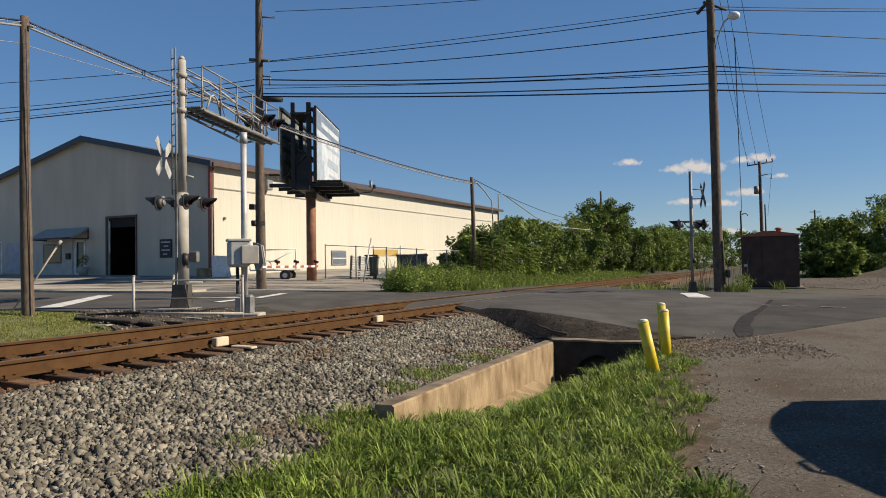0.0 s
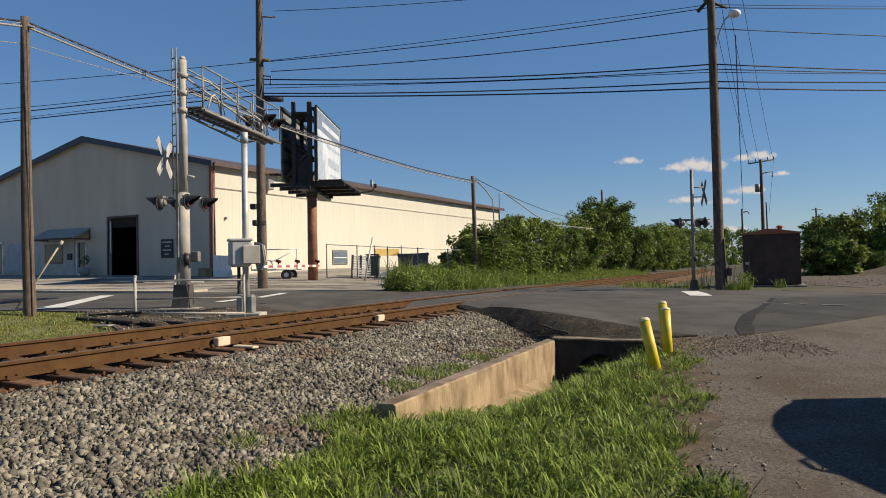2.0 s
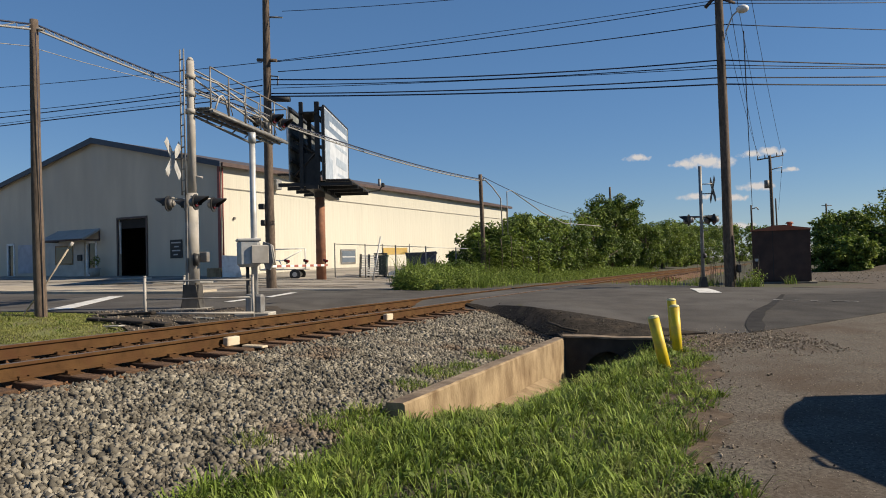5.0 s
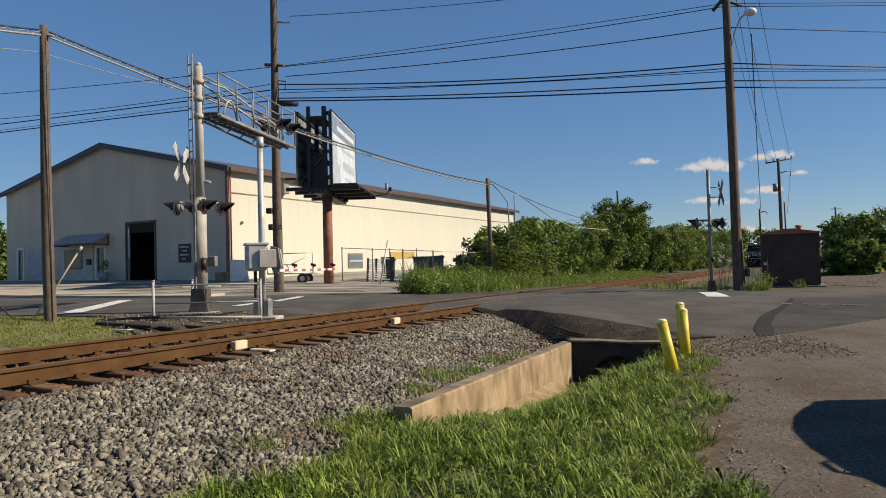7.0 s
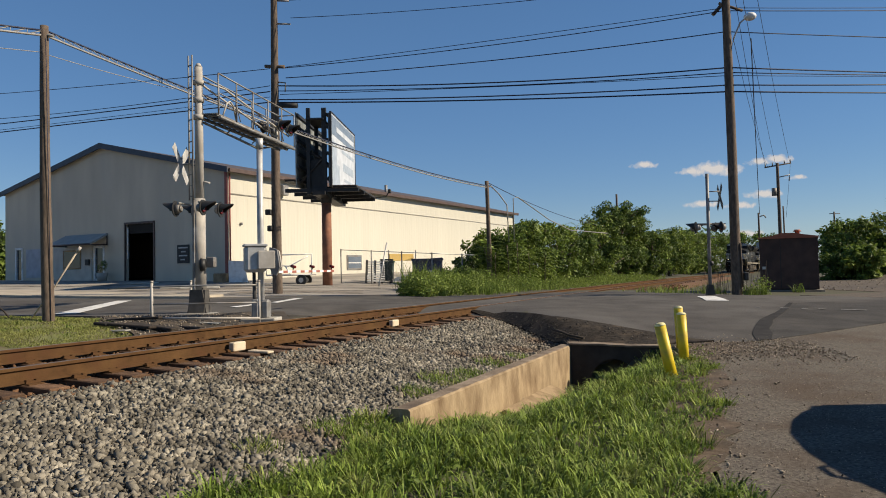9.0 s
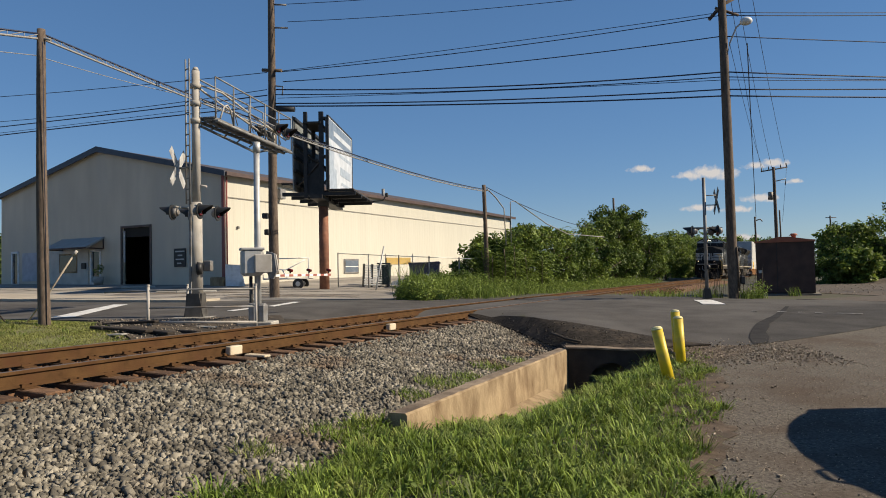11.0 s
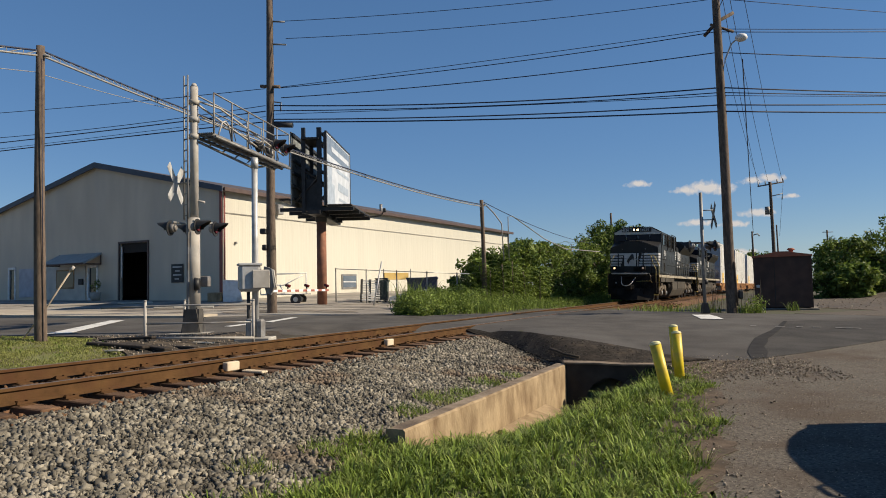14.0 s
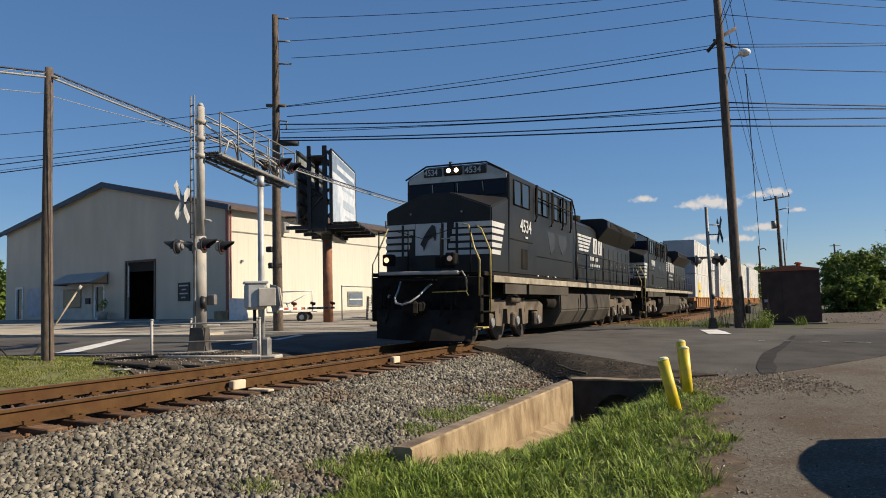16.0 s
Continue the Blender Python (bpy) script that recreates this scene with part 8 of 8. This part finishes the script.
for x in (0, 0.5, 0.96):
    part("stile", bx(x, 0.0, 0.0, x + 0.05, 0.2, 1.32), M_BLACK, rack)
box_t = thing("notice_board", Matrix.Translation((-4.0, 40.2, gz(-4, 40.6))) @ Matrix.Rotation(0.65, 4, "Z"), "tan board on two thin posts behind the fence", "board")
part("panel", bx(0.1, 0, 1.28, 1.75, 0.06, 1.68, 0.01), M_TAN, box_t)
for x in (0.1, 1.95):
    part("post", cy((x, 0.09, 0.0), (x, 0.09, 1.9), 0.03, 0.03, 8), M_GALV_D, box_t)
single("white_pile", pr([(-3.6, 0.3), (-2.2, 0.35), (-1.2, 0.75), (-1.4, 0.9), (-3.0, 0.62), (-3.5, 0.5)], 38.9, 39.5, "y"), M_WHITE, "white sheet material piled by the fence", "pile")
# trailer
tl = thing("utility_trailer", Matrix.Translation((-10.1, 37.0, gz(-9.5, 37))), "small white-framed utility trailer with spare wheel", "trailer")
for pts in ([(0, 0, 0.55), (2.4, 0, 0.55)], [(0, 1.2, 0.55), (2.4, 1.2, 0.55)], [(0, 0, 0.55), (0, 0, 1.1), (1.2, 0, 1.0), (2.2, 0, 1.5)], [(0.3, 0, 1.05), (0.3, 0, 0.55)], [(1.0, 0, 1.02), (1.3, 0, 0.55)], [(2.4, 0, 0.55), (2.4, 0, 1.6)], [(0.6, 0.2, 1.6), (2.4, 0.2, 1.62)]):
    part("frame_bar", tb(pts, 0.035), M_WHITE, tl)
part("deck", bx(0, 0, 0.5, 2.4, 1.2, 0.55), M_BROWN, tl)
for y in (-0.1, 1.2):
    wh = part("wheel", cy((1.85, y, 0.26), (1.85, y + 0.16, 0.26), 0.28, 0.28, 20), M_BLACK, tl)
    part("rim", cy((1.85, y - 0.01, 0.26), (1.85, y + 0.17, 0.26), 0.13, 0.13, 14), M_GALV, wh)
# corner things
single("leaning_sheet", pr([(-0.05, 0.0), (1.0, 0.0), (0.84, 1.22), (0.0, 1.26)], -0.03, 0.03, "y"), M_WHITE, "white metal sheet leaning at the warehouse corner", "metal sheet", m=Matrix.Translation((-12.75, 39.2, gz(-12.4, 39.6) + 0.05)) @ Matrix.Rotation(radians(28), 4, "Z") @ Matrix.Rotation(radians(-14), 4, "X"))
single("wall_block", bx(-13.9, 39.8, 0.4, -13.1, 40.4, 0.95, 0.05), M_CONC, "tan concrete block by the warehouse corner", "block")
single("dark_bin", bx(-13.0, 39.9, 0.4, -12.7, 40.3, 0.85, 0.04), M_BLACK, "small black bin by the warehouse corner", "bin")
pl = thing("planter", Matrix.Translation((-23.0, 45.2, gz(-23, 45.2) + 0.04)), "grey planter with a dark shrub beside the office door", "planter")
part("pot", cy((0, 0, 0), (0, 0, 0.55), 0.26, 0.36, 14), M_CONC_G, pl)
v, f = leaf_cloud(np.array([(0, 0, 0.9), (0.1, 0.05, 1.15)]), [0.3, 0.22], 120, 0.09, 5)
ob = new("foliage", arrays("foliage", v, f, M_LEAF))
ob.parent = pl
for x, y in ((-17.8, 39.4), (-13.6, 34.2), (-12.3, 33.4)):
    single("parking_block", bx(-0.9, -0.08, 0, 0.9, 0.08, 0.12, 0.03), M_CONC_G, "pale concrete parking block on the yard", "parking block", "parking blocks", m=Matrix.Translation((x, y, gz(x, y) + 0.05)) @ Matrix.Rotation(0.35, 4, "Z"))

# neighbouring low building beyond the warehouse
nb = thing("far_building", Matrix.Translation((-52, 75, gz(-52, 75))), "pale low building beyond the warehouse", "building")
part("wall", bx(-14, 0, -0.5, 8, 10, 4.5), M_GALV_D, nb)
part("roof", bx(-14.4, -0.4, 4.5, 8.4, 10.4, 4.9), M_ROOF, nb)
for k in range(4):
    part("window", bx(-12 + 5 * k, -0.05, 1.5, -10 + 5 * k, 0.0, 3.0), M_GLASS, nb)

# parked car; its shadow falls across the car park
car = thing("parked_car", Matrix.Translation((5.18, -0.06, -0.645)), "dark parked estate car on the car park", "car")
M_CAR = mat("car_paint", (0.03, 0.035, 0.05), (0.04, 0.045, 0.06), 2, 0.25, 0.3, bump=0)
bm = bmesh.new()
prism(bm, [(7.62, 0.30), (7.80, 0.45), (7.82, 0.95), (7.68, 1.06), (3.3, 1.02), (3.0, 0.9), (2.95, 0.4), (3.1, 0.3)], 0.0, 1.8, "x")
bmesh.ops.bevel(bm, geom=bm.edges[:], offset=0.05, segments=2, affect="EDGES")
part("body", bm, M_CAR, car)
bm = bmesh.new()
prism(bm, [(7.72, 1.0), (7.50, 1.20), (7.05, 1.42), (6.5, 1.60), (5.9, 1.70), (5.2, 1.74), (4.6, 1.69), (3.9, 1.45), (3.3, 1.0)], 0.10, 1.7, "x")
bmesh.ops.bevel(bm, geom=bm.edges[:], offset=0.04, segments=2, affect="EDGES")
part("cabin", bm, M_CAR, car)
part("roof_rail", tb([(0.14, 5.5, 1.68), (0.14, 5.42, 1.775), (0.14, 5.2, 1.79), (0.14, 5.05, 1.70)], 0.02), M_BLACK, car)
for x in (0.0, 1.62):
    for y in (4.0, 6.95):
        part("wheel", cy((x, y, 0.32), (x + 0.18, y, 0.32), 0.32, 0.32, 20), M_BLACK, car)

# ---- clouds: soft-edged sheets far behind everything, self-glowing in place of sunlight ----
def cloud_material():
    m = bpy.data.materials.new("cloud")
    m.use_nodes = True
    n, l = m.node_tree.nodes, m.node_tree.links
    co, t, g = n.new("ShaderNodeTexCoord"), n.new("ShaderNodeTexNoise"), n.new("ShaderNodeTexGradient")
    mp, ad, rg = n.new("ShaderNodeMapping"), n.new("ShaderNodeMath"), n.new("ShaderNodeMapRange")
    g.gradient_type, ad.operation = "SPHERICAL", "MULTIPLY_ADD"
    mp.inputs["Location"].default_value, mp.inputs["Scale"].default_value = (-1, 0, -0.75), (2, 0, 1.9)
    l.new(co.outputs["Generated"], mp.inputs[0])
    l.new(mp.outputs[0], g.inputs[0])
    l.new(co.outputs["Object"], t.inputs["Vector"])
    t.inputs["Scale"].default_value, t.inputs["Detail"].default_value = 0.035, 6
    ad.inputs[1].default_value = 1.25
    l.new(t.outputs[0], ad.inputs[0])
    l.new(g.outputs[0], ad.inputs[2])
    rg.inputs["From Min"].default_value, rg.inputs["From Max"].default_value = 0.90, 1.34
    l.new(ad.outputs[0], rg.inputs["Value"])
    e, tr, ms = n.new("ShaderNodeEmission"), n.new("ShaderNodeBsdfTransparent"), n.new("ShaderNodeMixShader")
    e.inputs[0].default_value, e.inputs[1].default_value = (0.94, 0.94, 0.97, 1), 0.46
    l.new(rg.outputs[0], ms.inputs[0])
    l.new(tr.outputs[0], ms.inputs[1])
    l.new(e.outputs[0], ms.inputs[2])
    l.new(ms.outputs[0], n["Material Output"].inputs["Surface"])
    return m


M_CLOUD = cloud_material()


def cloud(u, v, w, h, seed):
    """A low bank at a bearing (u) and rise (v), both tangents, 2600 m away."""
    d = 2600
    bm = bmesh.new()
    W, H = d * w * 0.70, d * h * 1.5
    vs = [[bm.verts.new((W * (2 * i / 8 - 1), 30 * (2 * i / 8 - 1) ** 2, H * j / 3)) for i in range(9)] for j in range(4)]
    for j in range(3):
        for i in range(8):
            bm.faces.new((vs[j][i], vs[j][i + 1], vs[j + 1][i + 1], vs[j + 1][i]))
    return single("cloud", bm, M_CLOUD, "small white fair-weather cloud low in the sky", "cloud", "clouds", "structure", m=Matrix.Translation((u * d, d, v * d - H * 0.395)), smooth=True)


for k, (u, v, w, h) in enumerate(((0.265, 0.142, 0.040, 0.010), (0.362, 0.134, 0.085, 0.019), (0.330, 0.131, 0.04, 0.008), (0.425, 0.143, 0.035, 0.010), (0.450, 0.146, 0.05, 0.013), (0.431, 0.097, 0.055, 0.012), (0.398, 0.082, 0.045, 0.010), (0.344, 0.085, 0.05, 0.010),
                                   (0.480, 0.120, 0.03, 0.007), (0.402, 0.042, 0.06, 0.010), (0.455, 0.030, 0.07, 0.012))):
    cloud(u, v, w, h, 90 + k)


def motions():
    """The train comes down the line at a steady pace; its wheels roll."""
    times = [0.5 * k for k in range(33)]
    run = [(lead, 0.0, 21.0, pose(0, 0, 0)), (trail, 22.35, 21.0, pose(0, 0, 0))]
    for k, (c, lo, hi) in enumerate(CARS):
        at = 45.3 + 20.2 * k
        run += [(c, at, 19.8, pose(0, 0, 0)), (lo, at, 19.8, pose(0, 1.85, 0.40)), (hi, at, 19.8, pose(0, 1.85, 3.30))]
    for ob, back, length, rest in run:
        walk(ob, [(t, ride(FRONT_16 + SPEED * (16 - t) + back, length) @ rest) for t in times])
    turn = SPEED / 0.533
    for loco in (lead, trail):
        for ws in [o for o in loco.children_recursive if o.name.startswith("wheelset")]:
            y, z = ws.location.y, ws.location.z
            walk(ws, [(k / FPS, Matrix.Translation((0, y, z)) @ Matrix.Rotation(turn * k / FPS, 4, "X")) for k in range(0, 16 * FPS + 1)])


motions()
